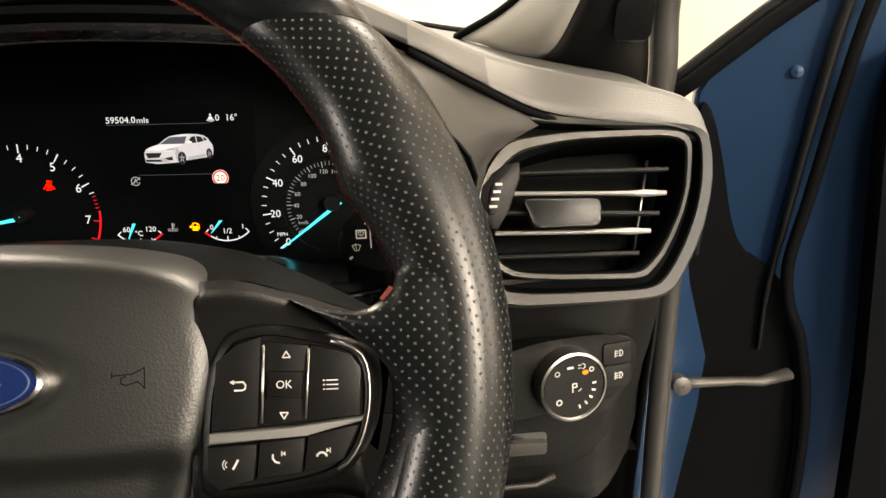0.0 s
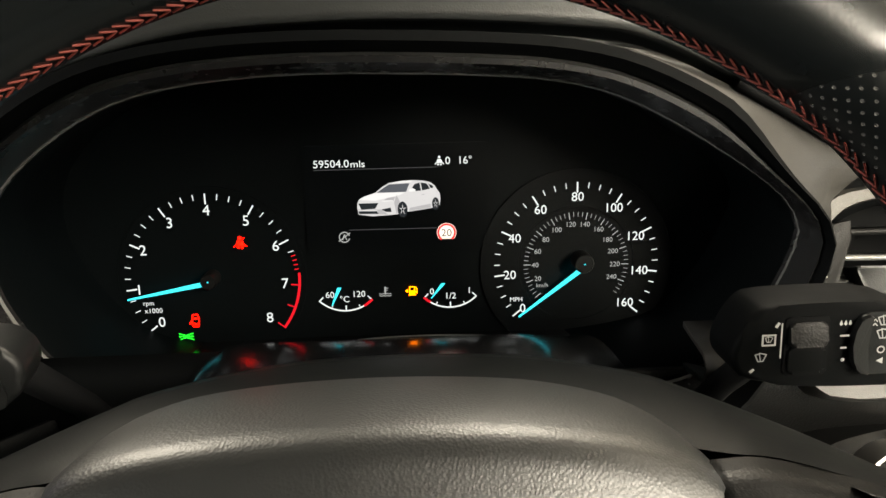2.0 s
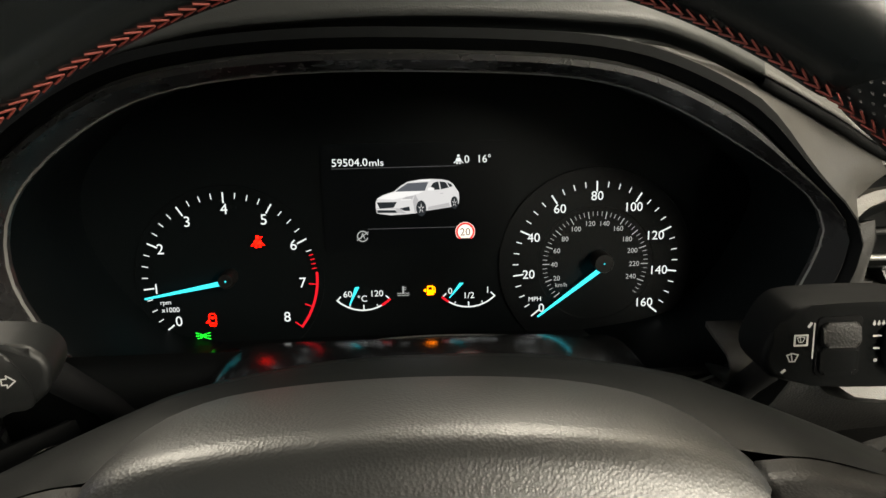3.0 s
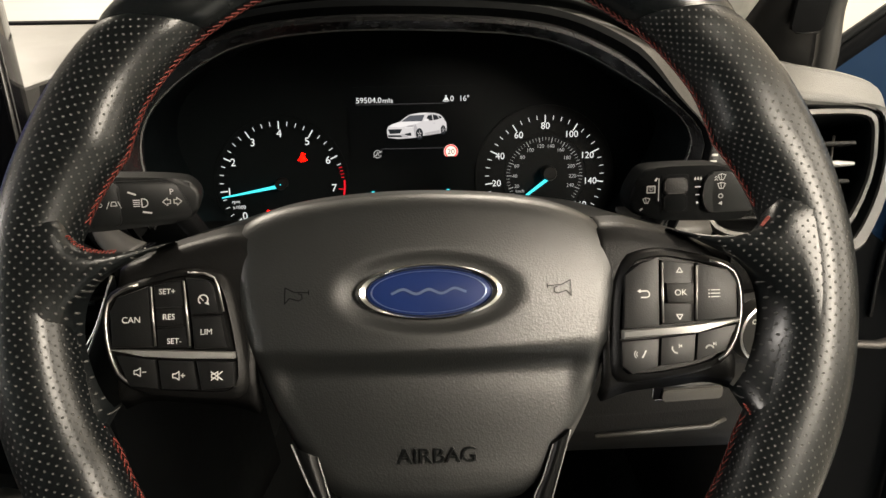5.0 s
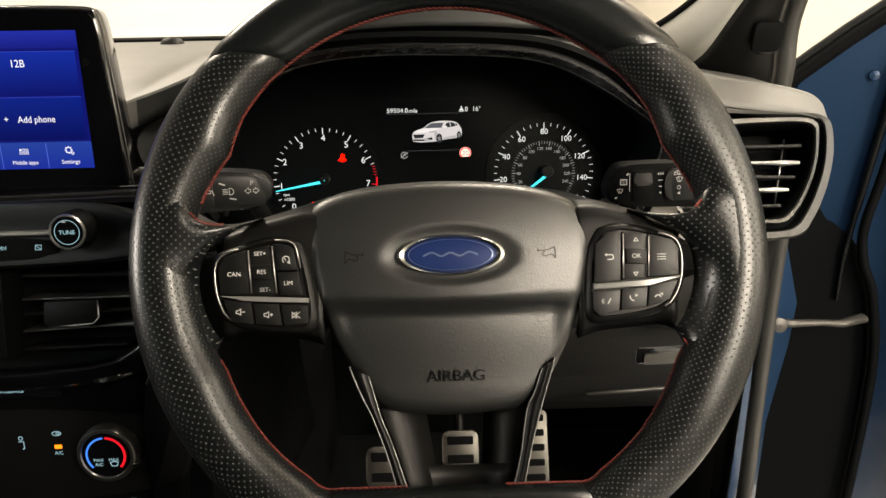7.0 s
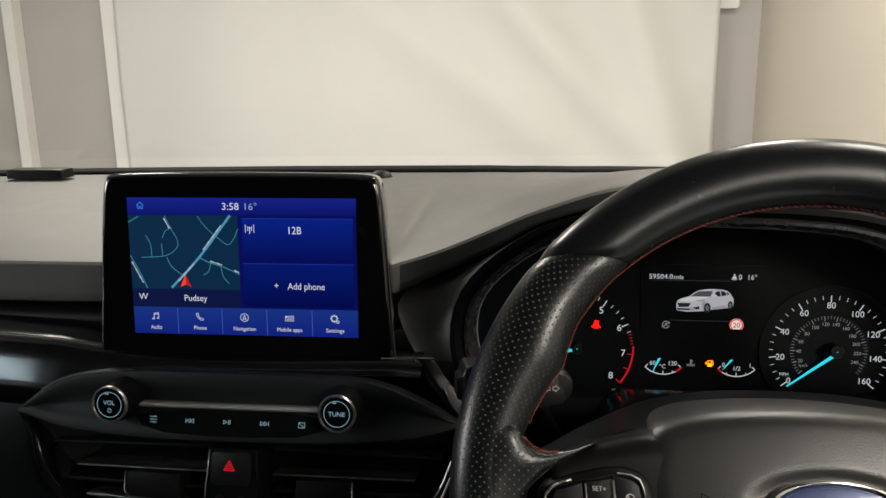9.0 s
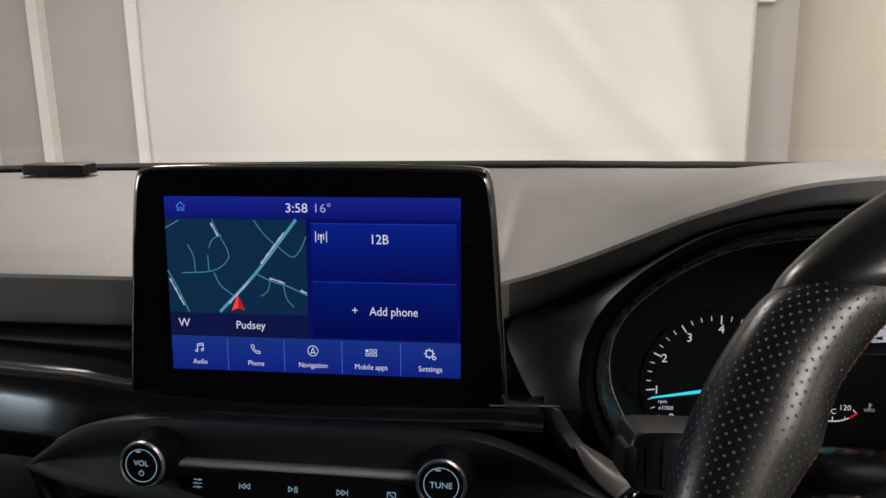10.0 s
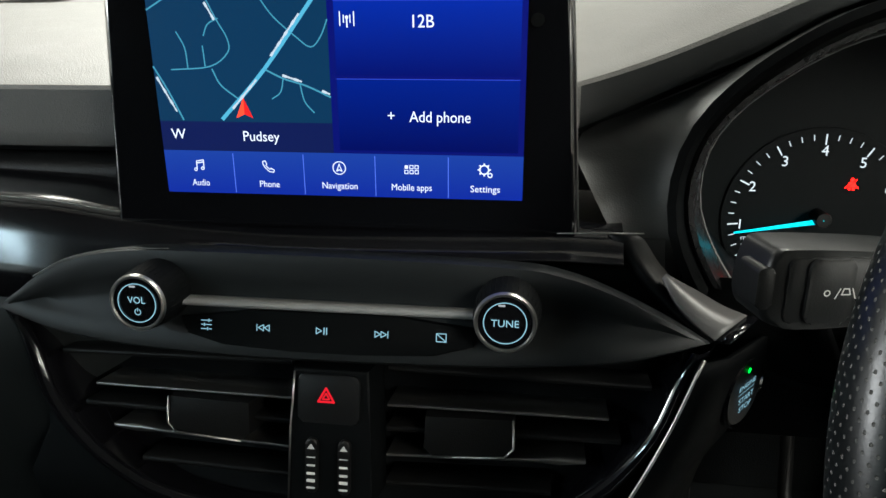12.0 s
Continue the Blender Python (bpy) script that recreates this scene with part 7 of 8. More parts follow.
for x, ic in zip((-577, -549, -521, -493, -465.5), audio_icons):
    flat("symbol", scaled(ic, 1.0, x, ez(0.9025) * 1000), EI, LIT_ICE, audio)


def audio_knob(x, y, z, label):
    m = frame_at(Vector((x, y, z)), (1, 0, 0), Vector((0, 0.12, 1)))
    kb = lathe("knob", [(0.0152, -0.026), (0.0146, -0.012), (0.0139, -0.004), (0.0135, -0.0015), (0.0129, -0.0012)], m, MATT, audio, "ribbed black knob with a silver ring")
    lathe("knob_ring", [(0.0135, -0.0015), (0.0133, -0.0002), (0.0129, 0.0005), (0.0120, 0.0005), (0.0116, -0.0004)], m, BRUSHED, kb)
    lathe("knob_face", [(0.0117, -0.0006), (0.0001, -0.0004)], m, GLOSS, kb)
    mi = m @ Matrix.Translation((0, 0, -0.0001))
    flat("lit_circle", stroke(arc(0, 0, 0.0091, 0, 360, 40), 0.0004), mi, LIT_ICE, kb)
    if label == "VOL":
        word("legend", "VOL", 0.0031, (0, 0.0015), mi, LIT_ICE, kb, width=0.0085)
        flat("power_symbol", scaled(stroke(arc(0, 0, 1.4, 120, 420, 14), 0.35) + stroke([(0, 0.4), (0, 1.9)], 0.35), 0.001, 0, -0.0042), mi, LIT_ICE, kb)
    else:
        word("legend", "TUNE", 0.0031, (0, 0), mi, LIT_ICE, kb, width=0.0118)
    flat("red_dot", [uv_ for uv_ in [rounded(0.003, 0.0009, 0.0004, -0.0015, 0.0078)]], mi, LIT_DIM, kb)
    for k in range(36):
        a = k * math.tau / 36
        c, s = math.cos(a), math.sin(a)
        tube("rib", [m @ Vector((0.0149 * c, 0.0149 * s, -0.020)), m @ Vector((0.0141 * c, 0.0141 * s, -0.005))], 0.00022, MATT, kb, sides=4)


audio_knob(-0.6023, 0.3289, 0.9186, "VOL")
audio_knob(-0.4365, 0.3305, 0.9175, "TUNE")

# gloss blade that sweeps down beside the audio panel
grid("side_blade", [[Vector(p) for p in r] for r in zip(
    catmull([(-0.381, 0.3895, 0.9385), (-0.3752, 0.388, 0.9356), (-0.367, 0.384, 0.9246), (-0.353, 0.376, 0.9130), (-0.3324, 0.366, 0.9048)], 5),
    catmull([(-0.384, 0.3875, 0.9385), (-0.381, 0.3845, 0.9362), (-0.3745, 0.379, 0.9256), (-0.360, 0.369, 0.9122), (-0.341, 0.357, 0.9034)], 5),
    catmull([(-0.392, 0.3865, 0.9385), (-0.3898, 0.385, 0.9361), (-0.3806, 0.378, 0.9265), (-0.3655, 0.366, 0.9114), (-0.3486, 0.352, 0.9019)], 5),
    catmull([(-0.394, 0.392, 0.9370), (-0.3925, 0.392, 0.9340), (-0.3840, 0.388, 0.9235), (-0.3690, 0.380, 0.9075), (-0.3500, 0.370, 0.8960)], 5))], BLADE, console, "satin black blade")
# pale patch on the blade's end paints what its gloss reflects
tip_a = catmull([(-0.3665, 0.3760, 0.9225), (-0.353, 0.3730, 0.9165), (-0.341, 0.3690, 0.9110), (-0.331, 0.3655, 0.9085)], 4)
tip_b = catmull([(-0.3675, 0.3745, 0.9215), (-0.362, 0.3640, 0.9130), (-0.354, 0.3580, 0.9065), (-0.346, 0.3545, 0.9015)], 4)
grid("blade_sheen", [tip_a, [p.lerp(q, 0.5) + Vector((0, -0.0004, 0.0006)) for p, q in zip(tip_a, tip_b)], tip_b], BLADE_SHEEN, console, "pale patch painting a reflection on the blade's tip", solid=0.002)
grid("blade_step", [[tip_a[-1], tip_a[-1] + Vector((0.006, -0.001, 0.0005))], [tip_b[-1] + Vector((0, 0, -0.001)), tip_b[-1] + Vector((0.007, -0.001, -0.0005))]], GLOSS, console, solid=0.002)
tube("bright_edge", [(-0.416, 0.3850, 0.9384), (-0.395, 0.3855, 0.9390), (-0.3757, 0.3865, 0.9393)], [0.0003, 0.0005, 0.0003], EDGE, console)
# backing of the stack
grid("stack_backing", [[(x, 0.392, 0.935), (x, 0.372, 0.90), (x, 0.385, 0.86), (x, 0.37, 0.815), (x, 0.350, 0.800), (x, 0.352, 0.770), (x, 0.352, 0.66), (x, 0.34, 0.58)] for x in (-0.70, -0.60, -0.519, -0.44, -0.365)], MATT, console)

VT = frame_at((0, 0.355, 0.860), (1, 0, 0), (0, 0.3, 1))
KV = math.sqrt(1.09)


def vz(z):
    return (z - 0.860) * KV


def vline(pts, h):
    return [VT @ Vector((x / 1000, vz(z / 1000), h)) for x, z in pts]


# curved surround of both vents
VR_L = [(-700, 892), (-692, 880), (-681, 852), (-662, 829), (-640, 813), (-614, 802), (-575, 797), (-519, 795), (-463, 797), (-424, 802), (-402, 813), (-382, 829), (-364, 852), (-353, 880), (-346, 892)]
vo1 = catmull(vline(VR_L, 0.004), 4)
vo2 = catmull(vline([(-519 + (x + 519) * 0.975, 866 + (z - 866) * 0.95) for x, z in VR_L], 0.006), 4)
vo3 = catmull(vline([(-519 + (x + 519) * 0.955, 866 + (z - 866) * 0.92) for x, z in VR_L], 0.000), 4)
vo4 = catmull(vline([(-519 + (x + 519) * 0.94, 866 + (z - 866) * 0.88) for x, z in VR_L], -0.035), 4)
voo = catmull(vline([(-519 + (x + 519) * 1.05, 866 + (z - 866) * 1.16) for x, z in VR_L], -0.010), 4)
grid("vent_surround", [voo, vo1, vo2, vo3, vo4], GLOSS, console, "gloss black curved vent surround")
for sd in (-1, 1):
    vn = thing("centre_air_vent", "black slatted air vent with bright slat edges", "air vent", (-0.519 + 0.08 * sd, 0.36, 0.84), group="centre air vents")
    fx = lambda x: -0.521 + (x + 0.521) * (1 if sd < 0 else -1)
    def sl(xa, za, xb, zb, mt, th=0.0014, tip=0.0):
        slat("slat", VT @ Matrix.Translation((0, 0, -0.004)), fx(xb), vz(zb), fx(xa), vz(za), 0.026, mt, vn, th, tip)
    sl(-0.673, 0.872, -0.546, 0.8735, SATIN)
    sl(-0.654, 0.856, -0.546, 0.8555, BRUSHED, 0.0008, 0.0)
    sl(-0.660, 0.846, -0.546, 0.8440, SATIN)
    sl(-0.644, 0.835, -0.546, 0.8310, BRUSHED, 0.0008, 1.6)
    sl(-0.628, 0.819, -0.546, 0.8170, SATIN)
    tb = [(fx(-0.609), vz(0.8545)), (fx(-0.566), vz(0.8535)), (fx(-0.5655), vz(0.838)), (fx(-0.570), vz(0.8345)), (fx(-0.605), vz(0.8365)), (fx(-0.6095), vz(0.841))]
    tab = plate("slider_tab", tb, VT @ Matrix.Translation((0, 0, 0.003)), 0.02, SATIN, vn, 0.0015)
    tube("bright_edge", [VT @ Vector((*tb[i], 0.0036)) for i in (0, 5, 4, 3)], 0.0006, BRUSHED, tab)
    put_mesh("throat", [VT @ Vector((fx(x), vz(z), -0.032)) for x, z in ((-0.69, 0.895), (-0.54, 0.895), (-0.54, 0.80), (-0.66, 0.80))], [(0, 1, 2, 3)], MATT, vn, smooth=False)

hz = thing("hazard_switch", "gloss black switch column with red hazard triangle and two thumb wheels", "switch", (-0.519, 0.34, 0.83))
HZ = frame_at((0, 0.340, 0.870), (1, 0, 0), (0, 0.3, 1))


def hzz(z):
    return (z - 0.870) * KV


col = plate("column", [(-0.5375, hzz(0.8815)), (-0.5005, hzz(0.8815)), (-0.4990, hzz(0.850)), (-0.4980, hzz(0.818)), (-0.5400, hzz(0.818)), (-0.5385, hzz(0.850))], HZ, 0.03, MATT, hz, 0.002, segs=3)
tube("bright_edge", [HZ @ Vector((x, hzz(z), 0.0006)) for x, z in ((-0.5365, 0.880), (-0.5372, 0.868), (-0.5385, 0.855), (-0.5392, 0.820))], 0.0005, BRUSHED, hz)
plate("hazard_button", rounded(0.0300, 0.0235, 0.003, -0.5195, hzz(0.868)), HZ @ Matrix.Translation((0, 0, 0.0018)), 0.006, BUTTON, hz, 0.0015)
t3 = lambda r: [(-0.5205 + r * math.cos(radians(a)), hzz(0.8690) + r * math.sin(radians(a))) for a in (90, 210, 330)]
flat("hazard_triangle", stroke(t3(0.0044), 0.0010, True) + stroke(t3(0.0019), 0.0007, True), HZ @ Matrix.Translation((0, 0, 0.0021)), LIT_RED_DEEP, hz, "lit red triangle")
for x in (-0.5275, -0.5115):
    tw = plate("thumb_wheel", rounded(0.0062, 0.0270, 0.003, x, hzz(0.8365)), HZ @ Matrix.Translation((0, 0, 0.0022)), 0.008, SATIN, hz, 0.002, segs=4)
    for dy, w in ((0.0045, 0.0005), (0.0005, 0.0010), (-0.0035, 0.0013), (-0.0070, 0.0016), (-0.0105, 0.0010)):
        flat("wheel_mark", [rounded(0.0042, w, w * 0.3, x, hzz(0.8365) + dy, 2)], HZ @ Matrix.Translation((0, 0, 0.0026)), PRINT, tw)
    flat("wheel_arrow", [[(x - 0.0019, hzz(0.8365) + 0.0085), (x + 0.0019, hzz(0.8365) + 0.0085), (x, hzz(0.8365) + 0.0112)]], HZ @ Matrix.Translation((0, 0, 0.0026)), PRINT, tw)

# climate controls
clim = thing("climate_panel", "black climate control panel with a silver-ringed temperature knob", "climate controls", (-0.50, 0.345, 0.72))
CL = frame_at((0, 0.340, 0.724), (1, 0, 0), (0, 0.10, 1))
plate("panel", [(p.x, p.y) for p in chaikin([(-0.66, 0.036, 0), (-0.52, 0.040, 0), (-0.395, 0.032, 0), (-0.372, 0.0, 0), (-0.39, -0.045, 0), (-0.66, -0.045, 0)], 2)], CL, 0.02, SATIN, clim, 0.002)
plate("airbag_light_bar", rounded(0.090, 0.013, 0.004, -0.520, 0.055), CL @ Matrix.Translation((0, 0, -0.001)), 0.01, GLOSS, clim, 0.001)
word("legend", "PASS AIRBAG", 0.0035, (-0.525, 0.055), CL @ Matrix.Translation((0, 0, -0.0006)), LIT_ICE, clim, width=0.040)
km = CL @ Matrix.Translation((-0.4405, 0.0, 0.006))
lathe("knob_ring", [(0.0245, -0.008), (0.0243, 0.002), (0.0232, 0.0042), (0.0205, 0.0044), (0.0198, 0.0030)], km, BRUSHED, clim, "satin silver knob ring")
lathe("knob_face", [(0.0199, 0.0030), (0.0001, 0.0034)], km, GLOSS, clim)
ki = km @ Matrix.Translation((0, 0, 0.0037)) @ Matrix.Scale(0.001, 4)
flat("cold_arc", stroke(arc(0, 0, 15.5, 95, 222, 24), 1.5), ki, LIT_BLUE, clim, "lit blue arc")
flat("hot_arc", stroke(arc(0, 0, 15.5, 85, -42, 24), 2.0), ki, LIT_RED_DEEP, clim, "lit red arc")
word("legend", "MAX", 2.6, (-6.2, -4.0), ki, LIT_ICE, clim, width=8.0, lift=0.01)
word("legend", "A/C", 2.8, (-6.2, -8.0), ki, LIT_ICE, clim, lift=0.01)
word("legend", "MAX", 2.6, (6.2, -4.0), ki, LIT_ICE, clim, width=8.0, lift=0.01)
flat("demist_symbol", stroke([(3.0, -6.4), (6.2, -5.6), (9.4, -6.4), (8.4, -9.6), (4.0, -9.6)], 0.6, True), ki, LIT_ICE, clim)
plate("knob_pointer", [(0.0190, -0.0085), (0.0275, -0.0070), (0.0262, -0.0100), (0.0200, -0.0115)], km @ Matrix.Translation((0, 0, 0.004)), 0.006, CHROME, clim, 0.0008)
CI = CL @ Matrix.Translation((0, 0, 0.0006))
flat("recirculate_symbol", scaled(stroke(arc(0, 0, 3.6, 0, 360, 16, 0.5), 0.6) + stroke(arc(1, 0, 1.4, 0, 360, 10, 0.6), 0.5), 0.001, -0.4830, 0.0165), CI, LIT_ICE, clim)
flat("ac_lamp", [rounded(0.0062, 0.0036, 0.0008, -0.4830, 0.0045)], CI, LIT_ORANGE, clim, "lit amber lamp")
word("legend", "A/C", 0.0030, (-0.4830, -0.0010), CI, LIT_ICE, clim)
flat("seat_symbol", scaled(stroke(arc(0, 3.0, 1.6, 0, 360, 10), 0.6) + stroke([(-2, 0), (2, 0), (2.2, -6), (0.6, -7)], 0.6), 0.001, -0.5130, 0.010), CI, LIT_ICE, clim)
flat("lamp", [rounded(0.008, 0.002, 0.0008, -0.4270, -0.0465)], CI, LIT_ICE, clim)

# driver's side flank of the console with the start button
grid("flank", [[Vector(p) for p in r] for r in zip(
    catmull([(-0.352, 0.352, 0.893), (-0.362, 0.346, 0.862), (-0.378, 0.338, 0.828), (-0.398, 0.332, 0.79), (-0.41, 0.336, 0.70), (-0.41, 0.345, 0.58)], 4),
    catmull([(-0.338, 0.362, 0.890), (-0.345, 0.356, 0.860), (-0.360, 0.35, 0.826), (-0.372, 0.35, 0.79), (-0.375, 0.36, 0.70), (-0.375, 0.37, 0.58)], 4),
    catmull([(-0.310, 0.395, 0.889), (-0.312, 0.395, 0.860), (-0.325, 0.40, 0.826), (-0.335, 0.41, 0.79), (-0.34, 0.43, 0.70), (-0.34, 0.45, 0.58)], 4),
    catmull([(-0.30, 0.44, 0.886), (-0.30, 0.45, 0.860), (-0.305, 0.47, 0.826), (-0.31, 0.50, 0.79), (-0.32, 0.55, 0.70), (-0.32, 0.6, 0.58)], 4))], MATT, console, "matt black flank facing the driver", solid=0.003)
tube("flank_edge", catmull([(-0.350, 0.3505, 0.894), (-0.3615, 0.3445, 0.862), (-0.3775, 0.3365, 0.828), (-0.3975, 0.3305, 0.79)], 5), 0.0009, BRUSHED, console)
st = thing("start_button", "round black start button with ice-blue lettering", "button", (-0.321, 0.385, 0.861))
SB = frame_at((-0.3250, 0.3760, 0.8640), (0.62, 0.78, 0), (0, 0, 1))
lathe("ring", [(0.0190, -0.006), (0.0190, 0.001), (0.0180, 0.0024), (0.0168, 0.0014)], SB, GLOSS, st)
lathe("cap", [(0.0170, 0.0010), (0.0165, 0.0018), (0.0001, 0.0022)], SB, BUTTON, st)
SI = SB @ Matrix.Translation((0, 0, 0.0025))
word("legend", "ENGINE", 0.0025, (0, 0.0050), SI, LIT_ICE, st, width=0.0165)
flat("rule", stroke([(-0.008, 0.0016), (0.008, 0.0016)], 0.0003), SI, LIT_ICE, st)
word("legend", "START", 0.0030, (0, -0.0020), SI, LIT_ICE, st, width=0.0150)
word("legend", "STOP", 0.0030, (0, -0.0070), SI, LIT_ICE, st, width=0.0125)
flat("green_lamp", [disc_pts(0.0014, 10, 0, 0.0125)], SI, LIT_GREEN, st, "lit green lamp")

# ---------------------------------------------------------------- screen pillar, door, strap
PA = [(0.04, 0.66, 1.020), (0.075, 0.62, 1.042), (0.10, 0.58, 1.068), (0.125, 0.52, 1.11), (0.135, 0.42, 1.19), (0.12, 0.28, 1.32)]
PB = [(0.100, 0.60, 1.000), (0.110, 0.56, 1.018), (0.120, 0.53, 1.05), (0.135, 0.49, 1.10), (0.15, 0.40, 1.19), (0.14, 0.27, 1.33)]
PC = [(0.178, 0.555, 0.965), (0.176, 0.542, 1.00), (0.171, 0.532, 1.05), (0.166, 0.488, 1.11), (0.163, 0.40, 1.20), (0.152, 0.27, 1.33)]
pa, pb, pc = catmull(PA, 5), catmull(PB, 5), catmull(PC, 5)
# the pillar's lit and shaded sides are put in as pale and black
grid("pillar_trim", [[a, a.lerp(b, 0.3) + Vector((0, -0.012, 0.002)), a.lerp(b, 0.7) + Vector((0, -0.014, 0.002)), b] for a, b in zip(pa, pb)], TRIM_LIGHT, car, "pillar trim, pale grey for its lit side", solid=0.004)
tube("glass_edge", pa, 0.004, RUBBER, car, sides=6)
tube("pillar_seal", [p + Vector((0.0125, 0.004, 0)) for p in pc], 0.0105, FASCIA, car, "taupe rubber pillar seal")
tw = thing("pillar_speaker", "pillar foot cover, black for its shaded side, with a small slotted speaker", "speaker", (0.155, 0.53, 0.99))
grid("housing", [[b, b.lerp(c, 0.12) + Vector((0, -0.008, 0)), b.lerp(c, 0.5) + Vector((0, -0.012, 0)), b.lerp(c, 0.88) + Vector((0, -0.008, 0)), c] for b, c in zip(pb, pc)], SATIN, tw, solid=0.004)
plate("grille", rounded(0.027, 0.028, 0.004), frame_at((0.156, 0.5185, 1.036), (1, 0.05, 0), (0, -0.22, 1)), 0.004, RUBBER, tw, 0.001)
tube("grille_edge", [(0.146, 0.5205, 1.0215), (0.156, 0.5200, 1.0212), (0.166, 0.5215, 1.0215)], 0.0009, SATIN, tw, sides=6)

DR = frame_at((0.34, 0.66, 0.0), (0.94, -0.34, 0), (0, 0, 1))


def dx(x):
    """Door frame's run for a point with that x."""
    return (x - 0.34) / 0.94


door = plate("door", [(p.x, p.y) for p in chaikin([(dx(0.262), 0.30, 0), (dx(0.262), 0.955, 0), (dx(0.292), 0.990, 0), (dx(0.352), 1.042, 0), (dx(0.47), 1.13, 0), (dx(0.62), 1.20, 0), (dx(1.15), 1.20, 0), (dx(1.15), 0.30, 0)], 1)], DR @ Matrix.Translation((0, 0, -0.02)), 0.05, BLUE_PAINT, car, 0.006, "open blue door")
tube("waist_seal", [DR @ Vector((dx(x), z, -0.016)) for x, z in ((0.245, 0.955), (0.268, 0.974), (0.292, 0.996), (0.325, 1.026), (0.352, 1.048), (0.47, 1.137), (0.62, 1.207))], 0.0085, RUBBER, door)
tube("frame_edge", [DR @ Vector((dx(x), z, -0.022)) for x, z in ((0.238, 0.962), (0.262, 0.984), (0.288, 1.008), (0.322, 1.038), (0.352, 1.062), (0.47, 1.15))], 0.006, LOWER, door)
tube("door_seal", catmull([DR @ Vector((dx(x), z, 0.000)) for x, z in ((0.425, 1.12), (0.400, 1.045), (0.386, 0.955), (0.375, 0.868), (0.366, 0.80), (0.372, 0.755), (0.388, 0.71), (0.402, 0.60), (0.40, 0.36))], 5), 0.006, RUBBER, door, "black rubber door seal")
# flat black plate puts in the shade of the hinge gap
plate("hinge_gap_shade", [(p.x, p.y) for p in chaikin([(dx(x), z, 0) for x, z in ((0.27, 0.30), (0.27, 0.60), (0.27, 0.95), (0.284, 0.955), (0.300, 0.90), (0.314, 0.83), (0.330, 0.80), (0.352, 0.79), (0.372, 0.765), (0.390, 0.72), (0.404, 0.60), (0.41, 0.30))], 2)], DR @ Matrix.Translation((0, 0, -0.014)), 0.02, RUBBER, door, 0.003, "black plate for the shaded hinge gap of the door")
tube("seal_lip", catmull([DR @ Vector((dx(x), z, -0.010)) for x, z in ((0.41, 1.13), (0.385, 1.046), (0.371, 0.948), (0.358, 0.826), (0.352, 0.76), (0.352, 0.70))], 5), [0.0085] * 11 + [0.007] * 5 + [0.0055] * 5 + [0.004] * 5, LOWER, door, "dark rubber lip", flat=0.6)
plate("inner_panel", [(p.x, p.y) for p in chaikin([(dx(0.450), 0.30, 0), (dx(0.441), 0.66, 0), (dx(0.430), 0.80, 0), (dx(0.425), 0.87, 0), (dx(0.418), 0.95, 0), (dx(0.428), 1.04, 0), (dx(1.12), 1.10, 0), (dx(1.12), 0.30, 0)], 2)], DR @ Matrix.Translation((0, 0, 0.03)), 0.06, RUBBER, door, 0.01, "black inner door panel")
lathe("rubber_stop", [(0.006, 0), (0.0055, 0.004), (0.001, 0.005)], DR @ Matrix.Translation((dx(0.353), 0.983, -0.019)), BLUE_PAINT, door, n=16)
jamb = []
for z, x in ((0.30, 0.262), (0.55, 0.262), (0.613, 0.270), (0.66, 0.276), (0.717, 0.279), (0.795, 0.256), (0.83, 0.25), (0.93, 0.25)):
    jamb.append([(0.206, 0.60, z), (0.235, 0.612, z), (x, 0.620, z), (x + 0.004, 0.66, z)])
grid("hinge_pillar", jamb, BLUE_PAINT, car, "blue painted hinge pillar", solid=0.004)
strap = thing("check_strap", "bare steel door check strap between pillar and door", "door strap", (0.30, 0.61, 0.69))
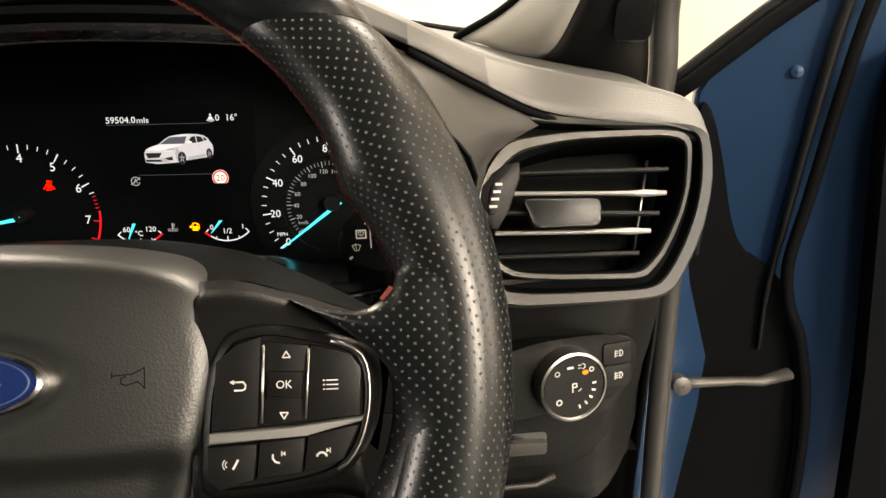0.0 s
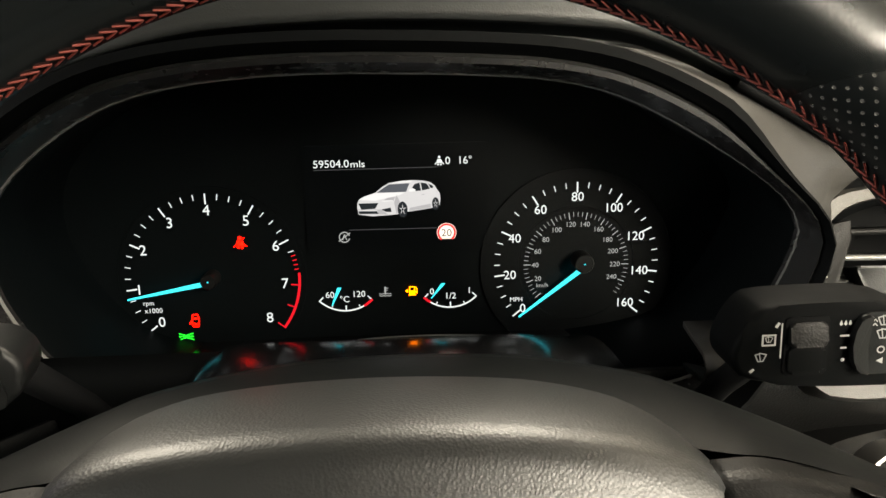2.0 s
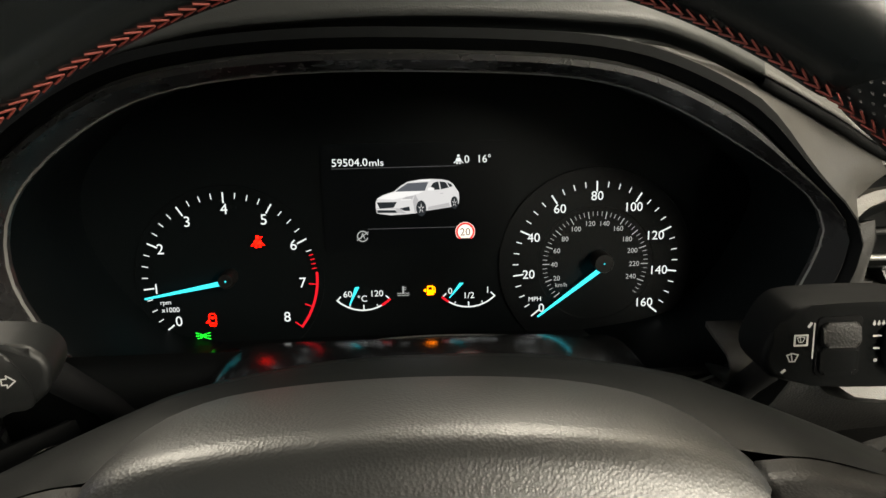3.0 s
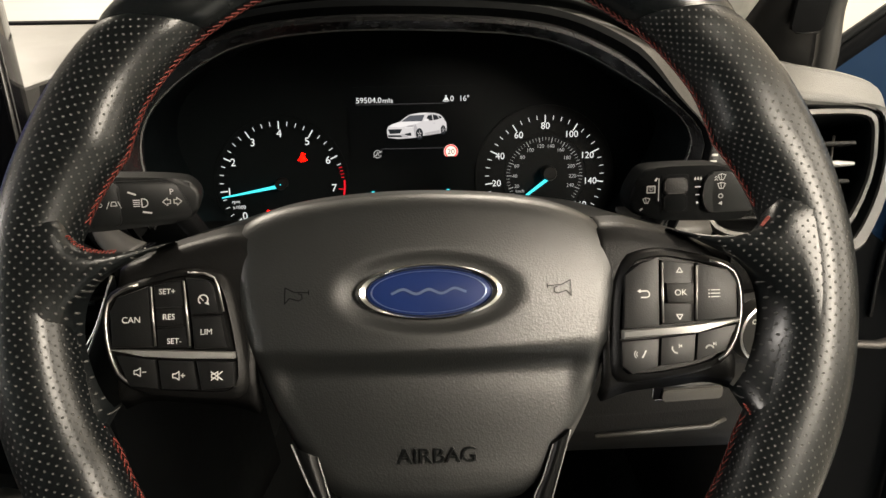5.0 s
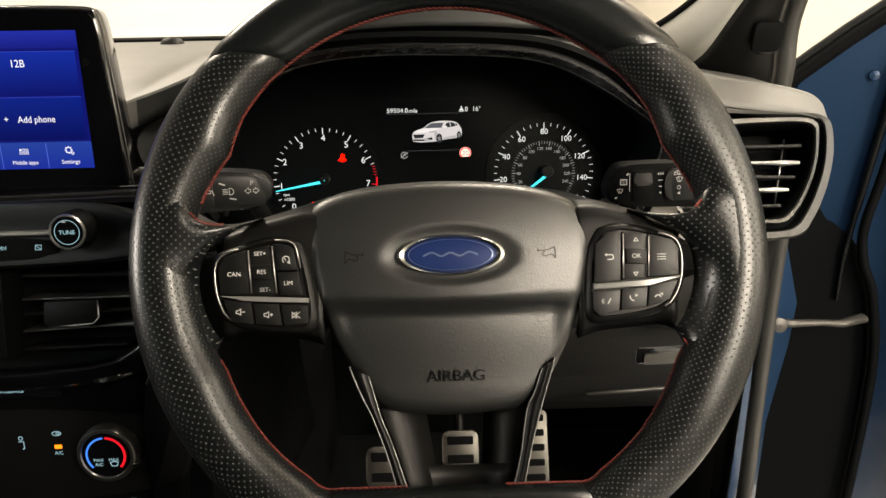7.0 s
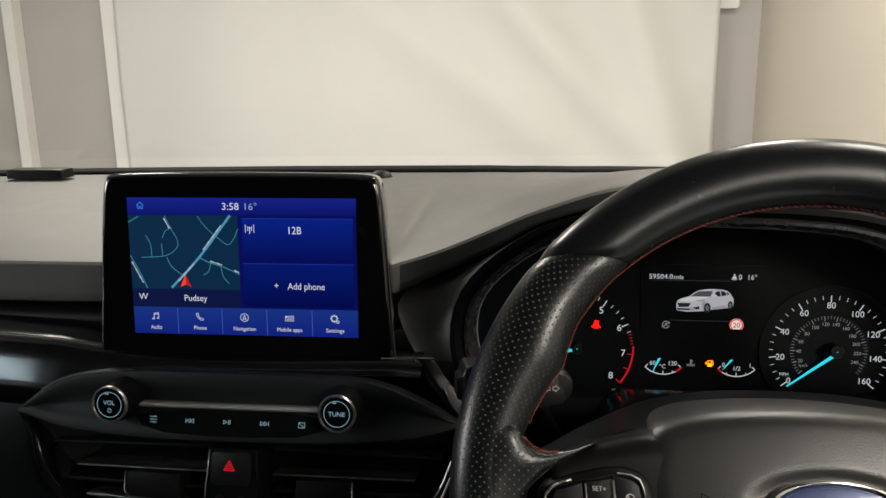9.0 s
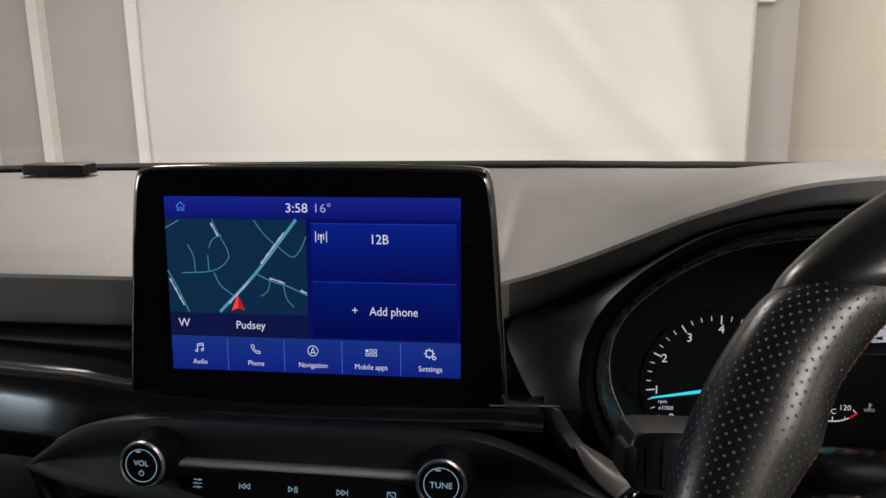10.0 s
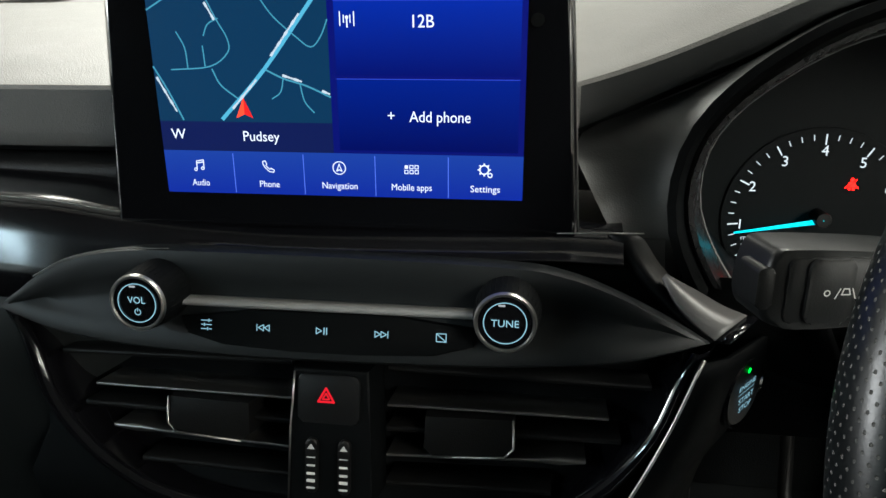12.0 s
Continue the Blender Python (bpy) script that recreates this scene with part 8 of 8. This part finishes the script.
tube("arm", [(0.249, 0.606, 0.697), (0.275, 0.608, 0.695), (0.306, 0.610, 0.694), (0.335, 0.614, 0.690), (0.366, 0.620, 0.694)], [0.008, 0.0065, 0.0055, 0.0065, 0.008], DULL_STEEL, strap, sides=8, flat=0.7)
lathe("pivot", [(0.009, -0.008), (0.009, 0.008), (0.004, 0.010), (0.001, 0.010)], frame_at((0.249, 0.603, 0.697), (1, 0, 0), (0, 0.2, 1)), DULL_STEEL, strap, n=16)

# ---------------------------------------------------------------- pedals
def pedal(x, y, z, w, h, lean, material, label):
    th = thing("pedal", label, "pedal", (x, y, z))
    m = frame_at((x, y, z), (1, 0, 0), (0, math.sin(lean), math.cos(lean)))
    pd = plate("pad", rounded(w, h, min(w, h) * 0.18), m, 0.010, material, th, 0.002)
    n = max(2, int(h / 0.022))
    for k in range(n):
        yy = -h / 2 + h * (k + 0.5) / n
        plate("rubber_bar", rounded(w * 0.72, h / n * 0.45, 0.002, 0, yy), m @ Matrix.Translation((0, 0, 0.0025)), 0.003, RUBBER, pd, 0.0008)
    tube("lever", [m @ Vector((0, h * 0.3, -0.010)), m @ Vector((0, h * 0.9, -0.03)), m @ Vector((0, h * 0.9 + 0.22, 0.0))], 0.008, SATIN, th)
    return th


pedal(-0.245, 0.75, 0.405, 0.060, 0.060, 0.45, STEEL, "steel clutch pedal with black rubber bars")
pedal(-0.131, 0.75, 0.432, 0.055, 0.055, 0.45, STEEL, "steel brake pedal with black rubber bars")
pedal(-0.018, 0.75, 0.432, 0.040, 0.110, 0.45, STEEL, "steel accelerator pedal with black rubber bars")

# passenger side marks
vin = thing("sensor_pod", "small black sensor pod at the windscreen foot", "sensor", (-0.98, 0.82, 1.03))
plate("body", rounded(0.085, 0.030, 0.006), frame_at((-0.98, 0.80, 1.0430), (1, 0, 0), (0, 1, 0.03)), 0.012, SATIN, vin, 0.003)
nz = thing("light_sensor", "small grey dome sensor on the dashboard top", "sensor", (-0.50, 0.80, 1.03))
lathe("dome", [(0.016, 0), (0.0155, 0.003), (0.012, 0.008), (0.006, 0.0105), (0.0005, 0.0115)], frame_at((-0.505, 0.82, 1.0265), (1, 0, 0), (0, 1, 0)), LOWER, nz, n=24)
